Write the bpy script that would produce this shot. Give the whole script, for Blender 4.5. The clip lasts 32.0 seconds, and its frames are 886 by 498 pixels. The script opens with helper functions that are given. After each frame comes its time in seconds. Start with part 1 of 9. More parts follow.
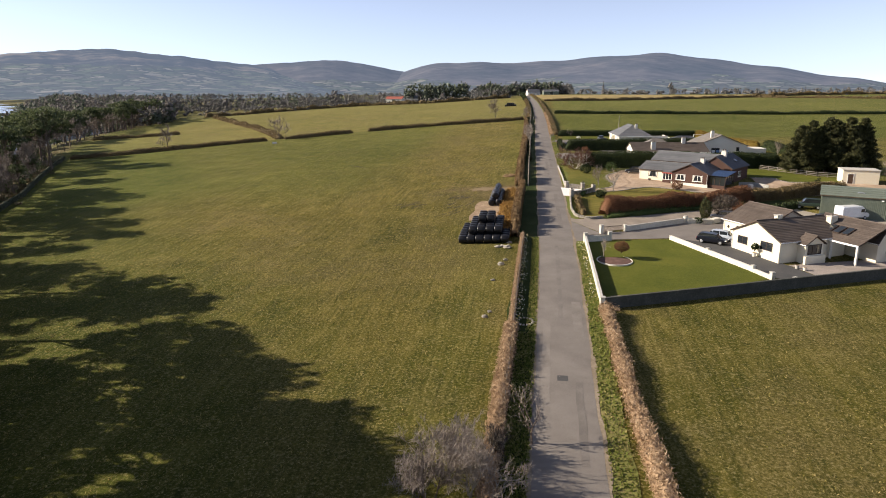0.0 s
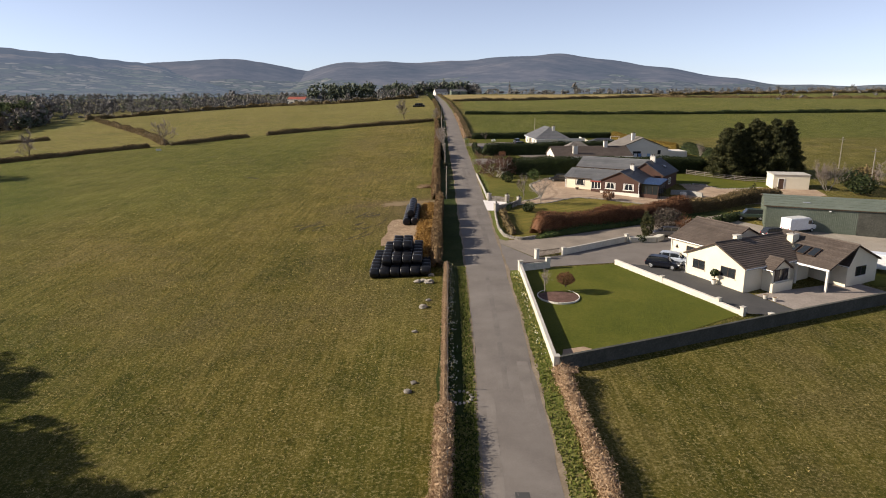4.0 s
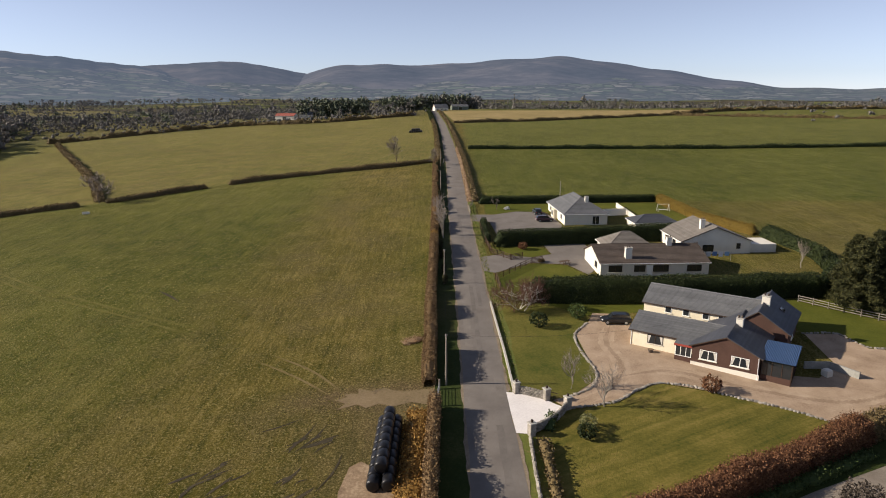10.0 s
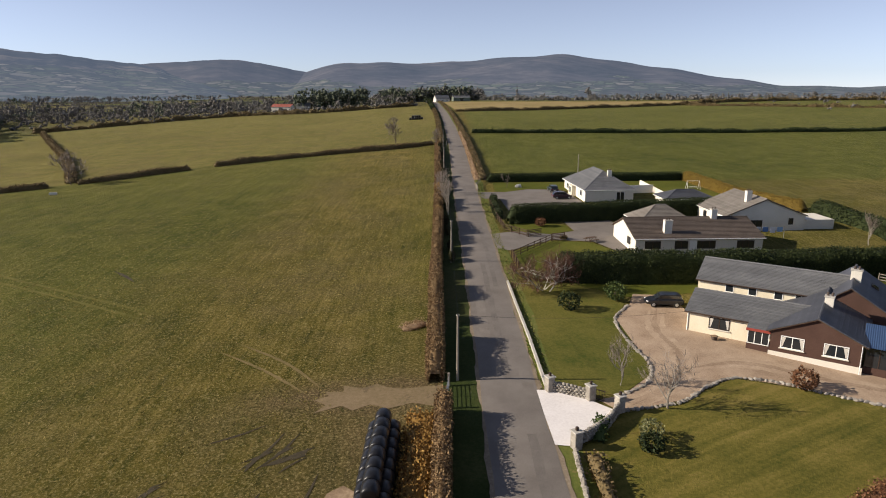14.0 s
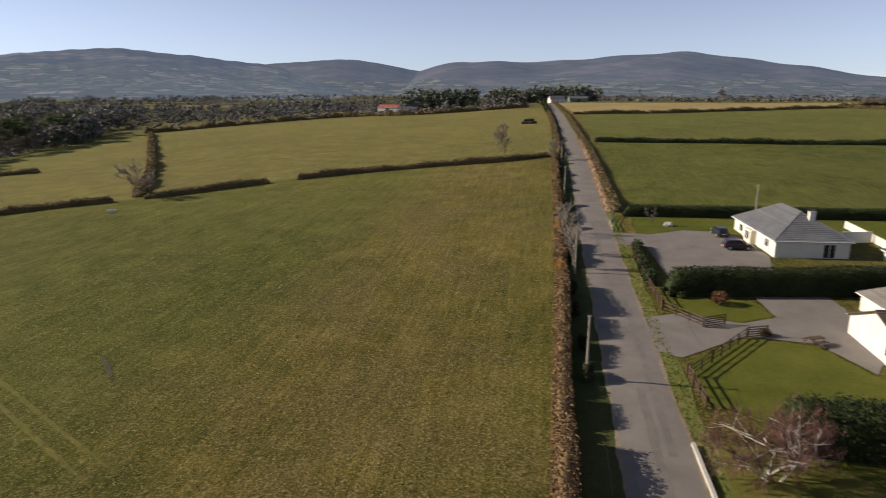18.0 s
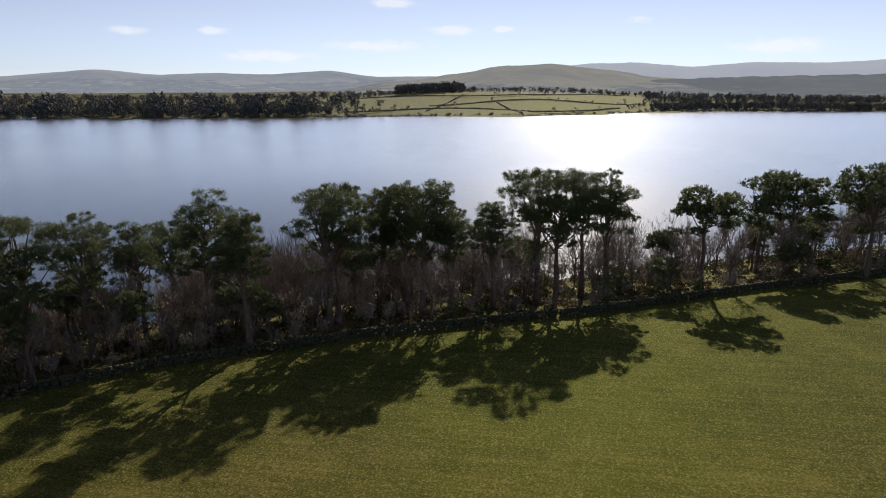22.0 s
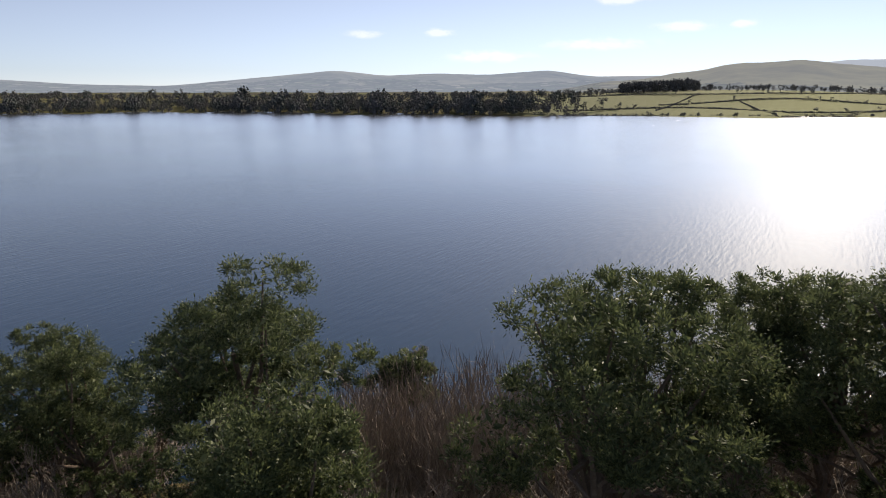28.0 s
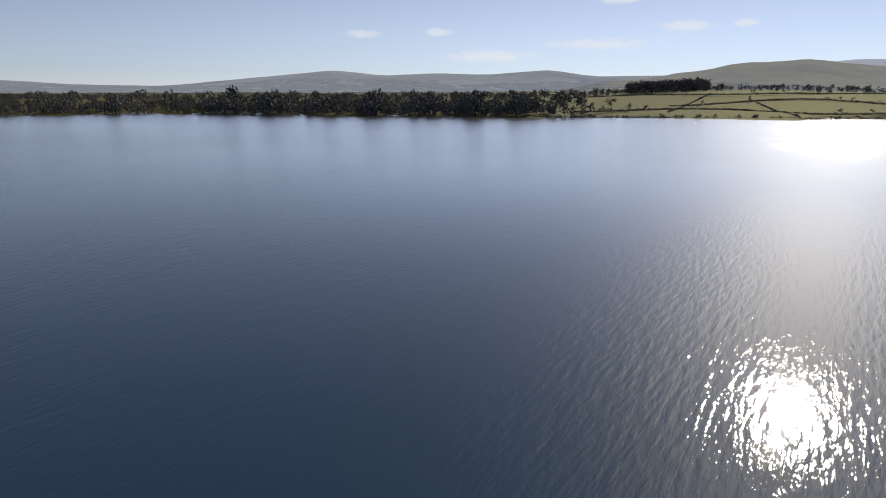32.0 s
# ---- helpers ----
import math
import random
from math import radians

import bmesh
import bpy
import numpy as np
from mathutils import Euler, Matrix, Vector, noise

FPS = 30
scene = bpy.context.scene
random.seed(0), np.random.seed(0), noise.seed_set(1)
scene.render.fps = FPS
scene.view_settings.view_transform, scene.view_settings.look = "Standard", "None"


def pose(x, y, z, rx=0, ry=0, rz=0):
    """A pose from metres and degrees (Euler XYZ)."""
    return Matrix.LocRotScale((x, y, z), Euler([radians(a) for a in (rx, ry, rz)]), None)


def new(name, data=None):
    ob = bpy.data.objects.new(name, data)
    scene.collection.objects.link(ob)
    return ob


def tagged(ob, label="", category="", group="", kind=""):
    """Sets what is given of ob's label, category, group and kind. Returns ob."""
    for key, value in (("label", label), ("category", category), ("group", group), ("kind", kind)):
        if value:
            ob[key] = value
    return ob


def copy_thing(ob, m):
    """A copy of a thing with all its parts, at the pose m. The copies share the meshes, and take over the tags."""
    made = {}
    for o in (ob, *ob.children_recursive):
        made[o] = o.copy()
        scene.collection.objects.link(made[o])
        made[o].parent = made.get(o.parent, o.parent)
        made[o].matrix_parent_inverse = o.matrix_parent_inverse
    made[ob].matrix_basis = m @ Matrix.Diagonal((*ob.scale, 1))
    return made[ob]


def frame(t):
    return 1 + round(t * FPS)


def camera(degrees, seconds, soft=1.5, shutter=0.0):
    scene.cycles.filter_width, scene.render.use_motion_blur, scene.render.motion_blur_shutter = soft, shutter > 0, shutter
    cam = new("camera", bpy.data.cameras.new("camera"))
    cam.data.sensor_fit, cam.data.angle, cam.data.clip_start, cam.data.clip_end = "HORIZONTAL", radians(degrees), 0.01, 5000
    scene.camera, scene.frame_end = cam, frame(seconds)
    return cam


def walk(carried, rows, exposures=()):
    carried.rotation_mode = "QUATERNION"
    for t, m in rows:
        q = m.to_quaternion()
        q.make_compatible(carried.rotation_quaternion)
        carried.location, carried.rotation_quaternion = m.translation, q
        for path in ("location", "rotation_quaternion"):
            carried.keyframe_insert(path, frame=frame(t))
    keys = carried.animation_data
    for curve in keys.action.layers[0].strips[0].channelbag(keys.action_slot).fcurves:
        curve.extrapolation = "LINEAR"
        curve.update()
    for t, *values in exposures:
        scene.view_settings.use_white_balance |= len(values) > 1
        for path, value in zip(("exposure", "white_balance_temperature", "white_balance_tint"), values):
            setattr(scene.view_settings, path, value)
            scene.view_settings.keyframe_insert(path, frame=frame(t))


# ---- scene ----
cam = camera(68.0, 32.0, soft=1.0, shutter=0.1)

# seconds, eye x, y, z, pitch, yaw (to the left of the road's line)
PATH = [
    (0, 0.02, -0.00, 27.97, -13.78, 8.35),
    (0.5, -0.28, 1.25, 27.80, -13.77, 8.31),
    (1, -0.69, 3.14, 27.73, -13.78, 8.30),
    (1.2, -0.67, 4.17, 27.72, -13.78, 8.15),
    (1.5, -0.65, 5.72, 27.71, -13.78, 6.69),
    (1.7, -0.97, 6.98, 27.72, -13.78, 4.20),
    (1.8, -1.13, 7.60, 27.72, -13.79, 2.60),
    (1.9, -1.29, 8.23, 27.73, -13.79, 1.00),
    (2, -1.45, 8.85, 27.73, -13.79, 0.32),
    (2.1, -1.47, 9.54, 27.74, -13.79, 0.30),
    (2.5, -1.57, 12.28, 27.80, -13.79, 0.29),
    (3, -1.69, 14.49, 28.04, -13.79, 0.34),
    (3.5, -1.88, 15.84, 28.13, -13.81, 0.39),
    (5.5, -2.16, 25.20, 28.42, -13.80, 0.39),
    (6, -2.19, 29.08, 29.00, -13.80, 0.39),
    (6.5, -2.02, 33.81, 30.50, -13.79, 0.43),
    (7, -1.93, 38.69, 32.58, -13.77, 0.48),
    (7.5, -1.86, 43.67, 34.72, -13.76, 0.52),
    (8, -1.83, 49.00, 36.96, -13.78, 0.48),
    (8.5, -1.95, 54.50, 39.19, -13.82, 0.44),
    (9, -2.03, 60.10, 40.90, -13.81, 0.40),
    (9.5, -2.04, 65.19, 41.65, -13.77, 0.40),
    (10, -2.03, 69.72, 41.16, -13.74, 0.43),
    (10.5, -2.18, 73.53, 39.48, -13.73, 0.42),
    (11, -2.43, 76.54, 37.30, -13.75, 0.41),
    (11.5, -2.64, 78.78, 35.18, -13.77, 0.40),
    (12, -2.82, 79.87, 33.51, -13.78, 0.42),
    (12.5, -2.89, 80.22, 33.05, -13.77, 0.42),
    (13, -2.96, 81.19, 33.12, -13.79, 0.43),
    (13.5, -2.98, 83.09, 33.13, -13.78, 0.45),
    (14, -3.08, 85.70, 33.17, -13.78, 0.44),
    (14.5, -3.12, 88.99, 33.13, -13.77, 0.46),
    (16.5, -3.62, 106.77, 33.60, -13.84, 0.40),
    (17, -3.65, 112.25, 33.62, -13.85, 0.41),
    (17.5, -3.88, 117.84, 33.76, -13.86, 0.37),
    (17.7, -4.65, 119.42, 33.84, -13.86, 0.60),
    (17.8, -5.04, 120.22, 33.89, -13.86, 2.40),
    (17.9, -5.43, 121.01, 33.93, -13.86, 5.30),
    (18, -5.82, 121.80, 33.97, -13.87, 9.90),
    (18.2, -6.32, 123.87, 33.91, -13.86, 21.15),
    (18.4, -6.82, 125.94, 33.85, -13.86, 32.47),
    (18.5, -7.08, 126.98, 33.82, -13.86, 38.06),
    (18.6, -7.53, 127.95, 33.92, -13.88, 43.74),
    (18.8, -8.44, 129.88, 34.11, -13.91, 54.99),
    (19, -9.35, 131.82, 34.31, -13.94, 65.97),
    (19.2, -10.36, 133.62, 34.35, -13.94, 67.60),
    (19.5, -11.87, 136.32, 34.41, -13.95, 68.60),
    (20, -14.38, 140.81, 34.50, -13.95, 69.46),
    (20.5, -19.00, 142.84, 34.47, -13.93, 69.70),
    (20.7, -20.85, 143.65, 34.46, -13.92, 71.50),
    (20.8, -21.78, 144.06, 34.45, -13.91, 75.50),
    (20.9, -22.70, 144.46, 34.45, -13.91, 81.00),
    (21, -23.63, 144.87, 34.44, -13.90, 86.74),
    (21.2, -25.67, 145.28, 34.33, -13.86, 96.50),
    (21.35, -27.19, 145.59, 34.25, -13.83, 101.00),
    (21.5, -28.72, 145.90, 34.16, -13.80, 102.80),
    (22, -33.18, 146.73, 34.50, -13.92, 103.05),
    (22.4, -37.07, 145.86, 34.49, -13.90, 103.40),
    (22.5, -38.04, 145.64, 34.49, -13.90, 105.51),
    (22.6, -39.01, 145.53, 34.48, -13.89, 110.00),
    (22.7, -39.99, 145.43, 34.47, -13.88, 114.20),
    (22.8, -40.96, 145.32, 34.47, -13.87, 117.70),
    (22.9, -41.93, 145.21, 34.46, -13.86, 120.20),
    (23, -42.91, 145.10, 34.45, -13.85, 121.27),
    (23.2, -44.73, 144.27, 34.45, -13.84, 121.25),
    (24.5, -56.55, 138.87, 34.43, -13.84, 121.25),
    (26.5, -75.97, 127.17, 29.24, -13.84, 121.25),
    (27, -80.69, 124.47, 28.49, -13.84, 121.25),
    (28, -92.03, 117.95, 28.67, -13.84, 121.25),
    (28.5, -97.74, 114.70, 28.74, -13.84, 121.25),
    (29, -103.46, 111.47, 28.78, -13.84, 121.25),
    (29.5, -109.08, 108.28, 28.55, -13.84, 121.25),
    (30, -114.82, 105.01, 28.54, -13.84, 121.25),
    (32, -137.77, 91.94, 28.52, -13.84, 121.25),
]
walk(cam, [(t, pose(x, y, z, 90 + p, 0, w)) for t, x, y, z, p, w in PATH],
     exposures=[(0, 1.0, 6450, 12), (2, 0.94, 6450, 12), (3.5, 0.78, 6450, 12), (6, 0.54, 6400, 12), (17.5, 0.5, 6400, 12), (19.5, 0.2, 6600, 12), (23, 0.22, 6600, 12), (24.5, 0.28, 6500, 12), (27, 0.46, 6600, 11), (28.3, 0.4, 6600, 11), (29.2, 0.14, 6500, 11), (32, -0.02, 6500, 11)])

# ---------------------------------------------------------------- light
SUN_EL, SUN_AZ = 25.2, 91.0          # degrees up; to the left of +y
world = bpy.data.worlds.new("sky")
scene.world = world
world.use_nodes = True
wn = world.node_tree
wn.nodes.clear()
sky = wn.nodes.new("ShaderNodeTexSky")
sky.sky_type, sky.sun_disc = "NISHITA", False
sky.sun_elevation, sky.sun_rotation = radians(SUN_EL), radians(-SUN_AZ)
sky.altitude, sky.air_density, sky.dust_density, sky.ozone_density = 3500, 1.0, 0.08, 2.5
bg = wn.nodes.new("ShaderNodeBackground")
bg.inputs["Strength"].default_value = 0.076
wout = wn.nodes.new("ShaderNodeOutputWorld")
hsv = wn.nodes.new("ShaderNodeHueSaturation")
hsv.inputs["Saturation"].default_value = 0.5
wn.links.new(sky.outputs[0], hsv.inputs["Color"])
tint = wn.nodes.new("ShaderNodeMix")
tint.data_type, tint.blend_type = "RGBA", "MULTIPLY"
tint.inputs[0].default_value, tint.inputs[7].default_value = 1.0, (0.955, 0.99, 1.11, 1)
wn.links.new(hsv.outputs[0], tint.inputs[6])
wn.links.new(tint.outputs[2], bg.inputs[0])
wn.links.new(bg.outputs[0], wout.inputs[0])

sun = new("sun", bpy.data.lights.new("sun", "SUN"))
sun.data.energy, sun.data.angle, sun.data.color = 5.0, radians(0.55), (1.0, 0.885, 0.715)
to_sun = Vector((-math.sin(radians(SUN_AZ)) * math.cos(radians(SUN_EL)), math.cos(radians(SUN_AZ)) * math.cos(radians(SUN_EL)), math.sin(radians(SUN_EL))))
sun.matrix_world = Matrix.Translation((-60, 100, 120)) @ to_sun.to_track_quat("Z", "Y").to_matrix().to_4x4()

# ---------------------------------------------------------------- materials
def nodes_of(name):
    m = bpy.data.materials.new(name)
    m.use_nodes = True
    nt = m.node_tree
    return m, nt, nt.nodes["Principled BSDF"]


def noise_of(nt, vec, scale, detail=6.0, rough=0.6):
    n = nt.nodes.new("ShaderNodeTexNoise")
    n.inputs["Scale"].default_value, n.inputs["Detail"].default_value, n.inputs["Roughness"].default_value = scale, detail, rough
    nt.links.new(vec, n.inputs["Vector"])
    return n.outputs[0]


def ramp_of(nt, fac, stops):
    r = nt.nodes.new("ShaderNodeValToRGB")
    el = r.color_ramp.elements
    while len(el) < len(stops):
        el.new(0.5)
    for e, (p, c) in zip(el, stops):
        e.position, e.color = p, (*c, 1)
    nt.links.new(fac, r.inputs[0])
    return r.outputs[0]


def mix_of(nt, fac, a, b, blend="MIX"):
    n = nt.nodes.new("ShaderNodeMix")
    n.data_type, n.blend_type = "RGBA", blend
    for sock, v in ((0, fac), (6, a), (7, b)):
        if isinstance(v, (int, float)):
            n.inputs[sock].default_value = v
        elif isinstance(v, tuple):
            n.inputs[sock].default_value = (*v, 1)
        else:
            nt.links.new(v, n.inputs[sock])
    return n.outputs[2]


def math_of(nt, op, a, b=0.0, c=None):
    n = nt.nodes.new("ShaderNodeMath")
    n.operation = op
    for k, v in enumerate((a, b, c)):
        if v is None:
            continue
        if isinstance(v, (int, float)):
            n.inputs[k].default_value = v
        else:
            nt.links.new(v, n.inputs[k])
    return n.outputs[0]


def bump_of(nt, bsdf, height, strength, dist):
    b = nt.nodes.new("ShaderNodeBump")
    b.inputs["Strength"].default_value, b.inputs["Distance"].default_value = strength, dist
    nt.links.new(height, b.inputs["Height"])
    nt.links.new(b.outputs[0], bsdf.inputs["Normal"])


def place_of(nt):
    return nt.nodes.new("ShaderNodeNewGeometry").outputs["Position"]


def surface(name, low, mid, high, fine=8.0, coarse=0.6, rough=0.85, bump=0.3, dist=0.03, metal=0.0, vary=0.0, spec=0.3):
    """Two scales of noise over three base colours, with relief; vary: shift by object."""
    m, nt, b = nodes_of(name)
    pos = place_of(nt)
    f, c = noise_of(nt, pos, fine), noise_of(nt, pos, coarse, 4)
    both = math_of(nt, "ADD", math_of(nt, "MULTIPLY", f, 0.5), math_of(nt, "MULTIPLY", c, 0.5))
    col = ramp_of(nt, both, [(0.3, low), (0.5, mid), (0.7, high)])
    if vary:
        rnd = nt.nodes.new("ShaderNodeObjectInfo").outputs["Random"]
        k = math_of(nt, "MULTIPLY_ADD", rnd, vary, 1 - vary / 2)
        hsv = nt.nodes.new("ShaderNodeHueSaturation")
        nt.links.new(k, hsv.inputs["Value"])
        nt.links.new(col, hsv.inputs["Color"])
        col = hsv.outputs[0]
    nt.links.new(col, b.inputs["Base Color"])
    b.inputs["Roughness"].default_value, b.inputs["Metallic"].default_value = rough, metal
    b.inputs["Specular IOR Level"].default_value = spec
    if bump:
        bump_of(nt, b, f, bump, dist)
    return m


def leaf_material(name, low, mid, high, rough=0.75, through_light=0.12):
    """Leaves and needles: every leaf of its own tone, some light passing through."""
    m, nt, b = nodes_of(name)
    geo = nt.nodes.new("ShaderNodeNewGeometry")
    big = noise_of(nt, geo.outputs["Position"], 0.7, 3)
    k = math_of(nt, "ADD", math_of(nt, "MULTIPLY", geo.outputs["Random Per Island"], 0.55), math_of(nt, "MULTIPLY", big, 0.45))
    col = ramp_of(nt, k, [(0.15, low), (0.45, mid), (0.8, high)])
    nt.links.new(col, b.inputs["Base Color"])
    b.inputs["Roughness"].default_value = rough
    b.inputs["Specular IOR Level"].default_value = 0.25
    if through_light:
        tr = nt.nodes.new("ShaderNodeBsdfTranslucent")
        nt.links.new(col, tr.inputs["Color"])
        mx = nt.nodes.new("ShaderNodeMixShader")
        mx.inputs[0].default_value = through_light
        nt.links.new(b.outputs[0], mx.inputs[1])
        nt.links.new(tr.outputs[0], mx.inputs[2])
        nt.links.new(mx.outputs[0], nt.nodes["Material Output"].inputs[0])
    return m


def grass_material(name, dry, mid, lush, stripes=0.0, coarse=0.03, dirt=None, angle=0.0, even=1.0):
    """Turf: tufts, patches, broad drifts; stripes: faint lines along the road's direction."""
    m, nt, b = nodes_of(name)
    pos = place_of(nt)
    tuft, patch, drift = noise_of(nt, pos, 3.2, 8, 0.85), noise_of(nt, pos, 0.22, 5, 0.6), noise_of(nt, pos, coarse, 3)
    k = math_of(nt, "ADD", math_of(nt, "MULTIPLY", tuft, 0.45), math_of(nt, "ADD", math_of(nt, "MULTIPLY", patch, 0.25), math_of(nt, "MULTIPLY", drift, 0.3)))
    if stripes:
        turn, mp = nt.nodes.new("ShaderNodeMapping"), nt.nodes.new("ShaderNodeMapping")
        turn.inputs["Rotation"].default_value = (0, 0, -angle)
        mp.inputs["Scale"].default_value = (0.05, 1.0, 1.0)
        nt.links.new(pos, turn.inputs["Vector"])
        nt.links.new(turn.outputs[0], mp.inputs["Vector"])
        lines = noise_of(nt, mp.outputs[0], 0.9, 3)
        k = math_of(nt, "ADD", k, math_of(nt, "MULTIPLY", math_of(nt, "SUBTRACT", lines, 0.5), stripes))
    col = ramp_of(nt, k, [(0.5 - 0.16 * even, lush), (0.5, mid), (0.5 + 0.14 * even, dry)])
    tr = math_of(nt, "GREATER_THAN", noise_of(nt, pos, 2.6, 4, 0.8), 0.66)
    col = mix_of(nt, math_of(nt, "MULTIPLY", tr, 0.35), col, tuple(0.45 * v for v in lush))
    if dirt:
        col = mix_of(nt, math_of(nt, "MULTIPLY", math_of(nt, "GREATER_THAN", noise_of(nt, pos, 0.5, 6, 0.7), 0.62), 0.5), col, dirt)
    nt.links.new(col, b.inputs["Base Color"])
    b.inputs["Roughness"].default_value, b.inputs["Specular IOR Level"].default_value = 0.95, 0.1
    bump_of(nt, b, tuft, 0.7, 0.12)
    return m


MAT = {}
MAT["lawn"] = grass_material("lawn", (0.15, 0.135, 0.026), (0.09, 0.098, 0.014), (0.04, 0.055, 0.008))
MAT["lawn_dry"] = grass_material("lawn_dry", (0.175, 0.145, 0.038), (0.125, 0.115, 0.025), (0.06, 0.075, 0.013), even=0.6)
MAT["verge"] = grass_material("verge", (0.26, 0.21, 0.09), (0.13, 0.14, 0.035), (0.06, 0.10, 0.018), dirt=(0.22, 0.16, 0.08))
# verge grass with the hedge's shade put into its colour
MAT["verge_shaded"] = grass_material("verge_shaded", (0.085, 0.08, 0.03), (0.036, 0.05, 0.012), (0.014, 0.026, 0.006))
MAT["asphalt"] = surface("asphalt", (0.115, 0.10, 0.088), (0.168, 0.148, 0.131), (0.22, 0.197, 0.175), 14, 0.3, 0.9, 0.3, 0.012)
MAT["asphalt_dark"] = surface("asphalt_dark", (0.045, 0.045, 0.047), (0.065, 0.063, 0.062), (0.09, 0.088, 0.085), 30, 0.4, 0.9, 0.25, 0.01)
MAT["gravel"] = surface("gravel", (0.20, 0.135, 0.085), (0.35, 0.255, 0.175), (0.50, 0.385, 0.275), 9, 0.35, 0.95, 0.5, 0.03)
MAT["concrete"] = surface("concrete", (0.33, 0.31, 0.275), (0.44, 0.415, 0.37), (0.54, 0.51, 0.46), 6, 0.5, 0.9, 0.15, 0.01)
MAT["apron"] = surface("apron", (0.62, 0.58, 0.56), (0.74, 0.70, 0.68), (0.82, 0.79, 0.77), 5, 0.4, 0.85, 0.1, 0.01)
MAT["soil"] = surface("soil", (0.12, 0.075, 0.04), (0.20, 0.135, 0.08), (0.30, 0.21, 0.13), 4, 0.5, 0.95, 0.6, 0.06)
MAT["cream"] = surface("cream", (0.62, 0.55, 0.41), (0.70, 0.63, 0.48), (0.75, 0.69, 0.55), 9, 0.5, 0.9, 0.12, 0.01)
MAT["white_render"] = surface("white_render", (0.58, 0.54, 0.46), (0.67, 0.63, 0.55), (0.73, 0.69, 0.61), 9, 0.4, 0.9, 0.12, 0.01)
MAT["wall_render"] = surface("wall_render", (0.42, 0.40, 0.33), (0.56, 0.53, 0.45), (0.66, 0.63, 0.55), 4, 0.5, 0.9, 0.15, 0.01)
MAT["wall_dark"] = surface("wall_dark", (0.035, 0.037, 0.03), (0.06, 0.06, 0.05), (0.10, 0.097, 0.082), 5, 0.6, 0.95, 0.3, 0.02)
MAT["brown_render"] = surface("brown_render", (0.055, 0.03, 0.022), (0.075, 0.04, 0.03), (0.095, 0.055, 0.042), 12, 0.5, 0.9, 0.2, 0.01)
MAT["slate"] = surface("slate", (0.085, 0.087, 0.092), (0.12, 0.122, 0.128), (0.165, 0.167, 0.17), 7, 0.5, 0.7, 0.2, 0.01, vary=0.25)
MAT["slate_dark"] = surface("slate_dark", (0.045, 0.048, 0.058), (0.065, 0.068, 0.08), (0.10, 0.102, 0.112), 7, 0.5, 0.6, 0.2, 0.01, vary=0.25)
MAT["tile_brown"] = surface("tile_brown", (0.055, 0.042, 0.034), (0.085, 0.066, 0.054), (0.13, 0.105, 0.088), 6, 0.6, 0.8, 0.25, 0.015, vary=0.3)
MAT["tile_grey"] = surface("tile_grey", (0.12, 0.105, 0.092), (0.165, 0.148, 0.13), (0.21, 0.19, 0.17), 6, 0.6, 0.85, 0.25, 0.015, vary=0.25)
MAT["frame_dark"] = surface("frame_dark", (0.03, 0.018, 0.012), (0.045, 0.028, 0.02), (0.06, 0.04, 0.03), 20, 2, 0.6, 0, 0)
MAT["frame_white"] = surface("frame_white", (0.74, 0.74, 0.72), (0.8, 0.8, 0.78), (0.83, 0.83, 0.82), 20, 2, 0.5, 0, 0)
MAT["timber"] = surface("timber", (0.05, 0.028, 0.018), (0.085, 0.05, 0.032), (0.13, 0.085, 0.055), 10, 1, 0.85, 0.2, 0.01)
MAT["pole_wood"] = surface("pole_wood", (0.16, 0.14, 0.11), (0.24, 0.21, 0.17), (0.32, 0.29, 0.24), 12, 1, 0.9, 0.2, 0.01)
MAT["bark"] = surface("bark", (0.065, 0.048, 0.038), (0.12, 0.09, 0.07), (0.20, 0.155, 0.12), 6, 1, 0.95, 0.6, 0.05)
MAT["bark_pale"] = surface("bark_pale", (0.16, 0.14, 0.115), (0.26, 0.23, 0.19), (0.38, 0.34, 0.29), 6, 1, 0.95, 0.5, 0.03)
MAT["bark_white"] = surface("bark_white", (0.30, 0.27, 0.23), (0.50, 0.46, 0.41), (0.66, 0.62, 0.56), 6, 1, 0.9, 0.4, 0.02)
MAT["twig"] = leaf_material("twig", (0.12, 0.098, 0.082), (0.21, 0.172, 0.142), (0.32, 0.27, 0.225), 0.9, 0.0)
MAT["needle"] = leaf_material("needle", (0.025, 0.036, 0.018), (0.064, 0.084, 0.036), (0.17, 0.19, 0.085), 0.6, 0.36)
# far needles, lightened and blued in their colour to suggest haze
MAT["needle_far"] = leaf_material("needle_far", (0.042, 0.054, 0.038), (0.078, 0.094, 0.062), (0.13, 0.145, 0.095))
MAT["cypress"] = leaf_material("cypress", (0.012, 0.015, 0.006), (0.036, 0.04, 0.013), (0.10, 0.095, 0.03))
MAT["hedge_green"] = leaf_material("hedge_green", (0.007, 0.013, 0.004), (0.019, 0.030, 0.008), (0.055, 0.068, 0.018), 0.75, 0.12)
MAT["hedge_gold"] = leaf_material("hedge_gold", (0.07, 0.05, 0.012), (0.17, 0.115, 0.02), (0.28, 0.19, 0.035))
MAT["hedge_copper"] = leaf_material("hedge_copper", (0.045, 0.021, 0.01), (0.125, 0.055, 0.026), (0.25, 0.125, 0.06))
MAT["hedge_scrub"] = leaf_material("hedge_scrub", (0.045, 0.035, 0.018), (0.12, 0.088, 0.04), (0.24, 0.17, 0.075))
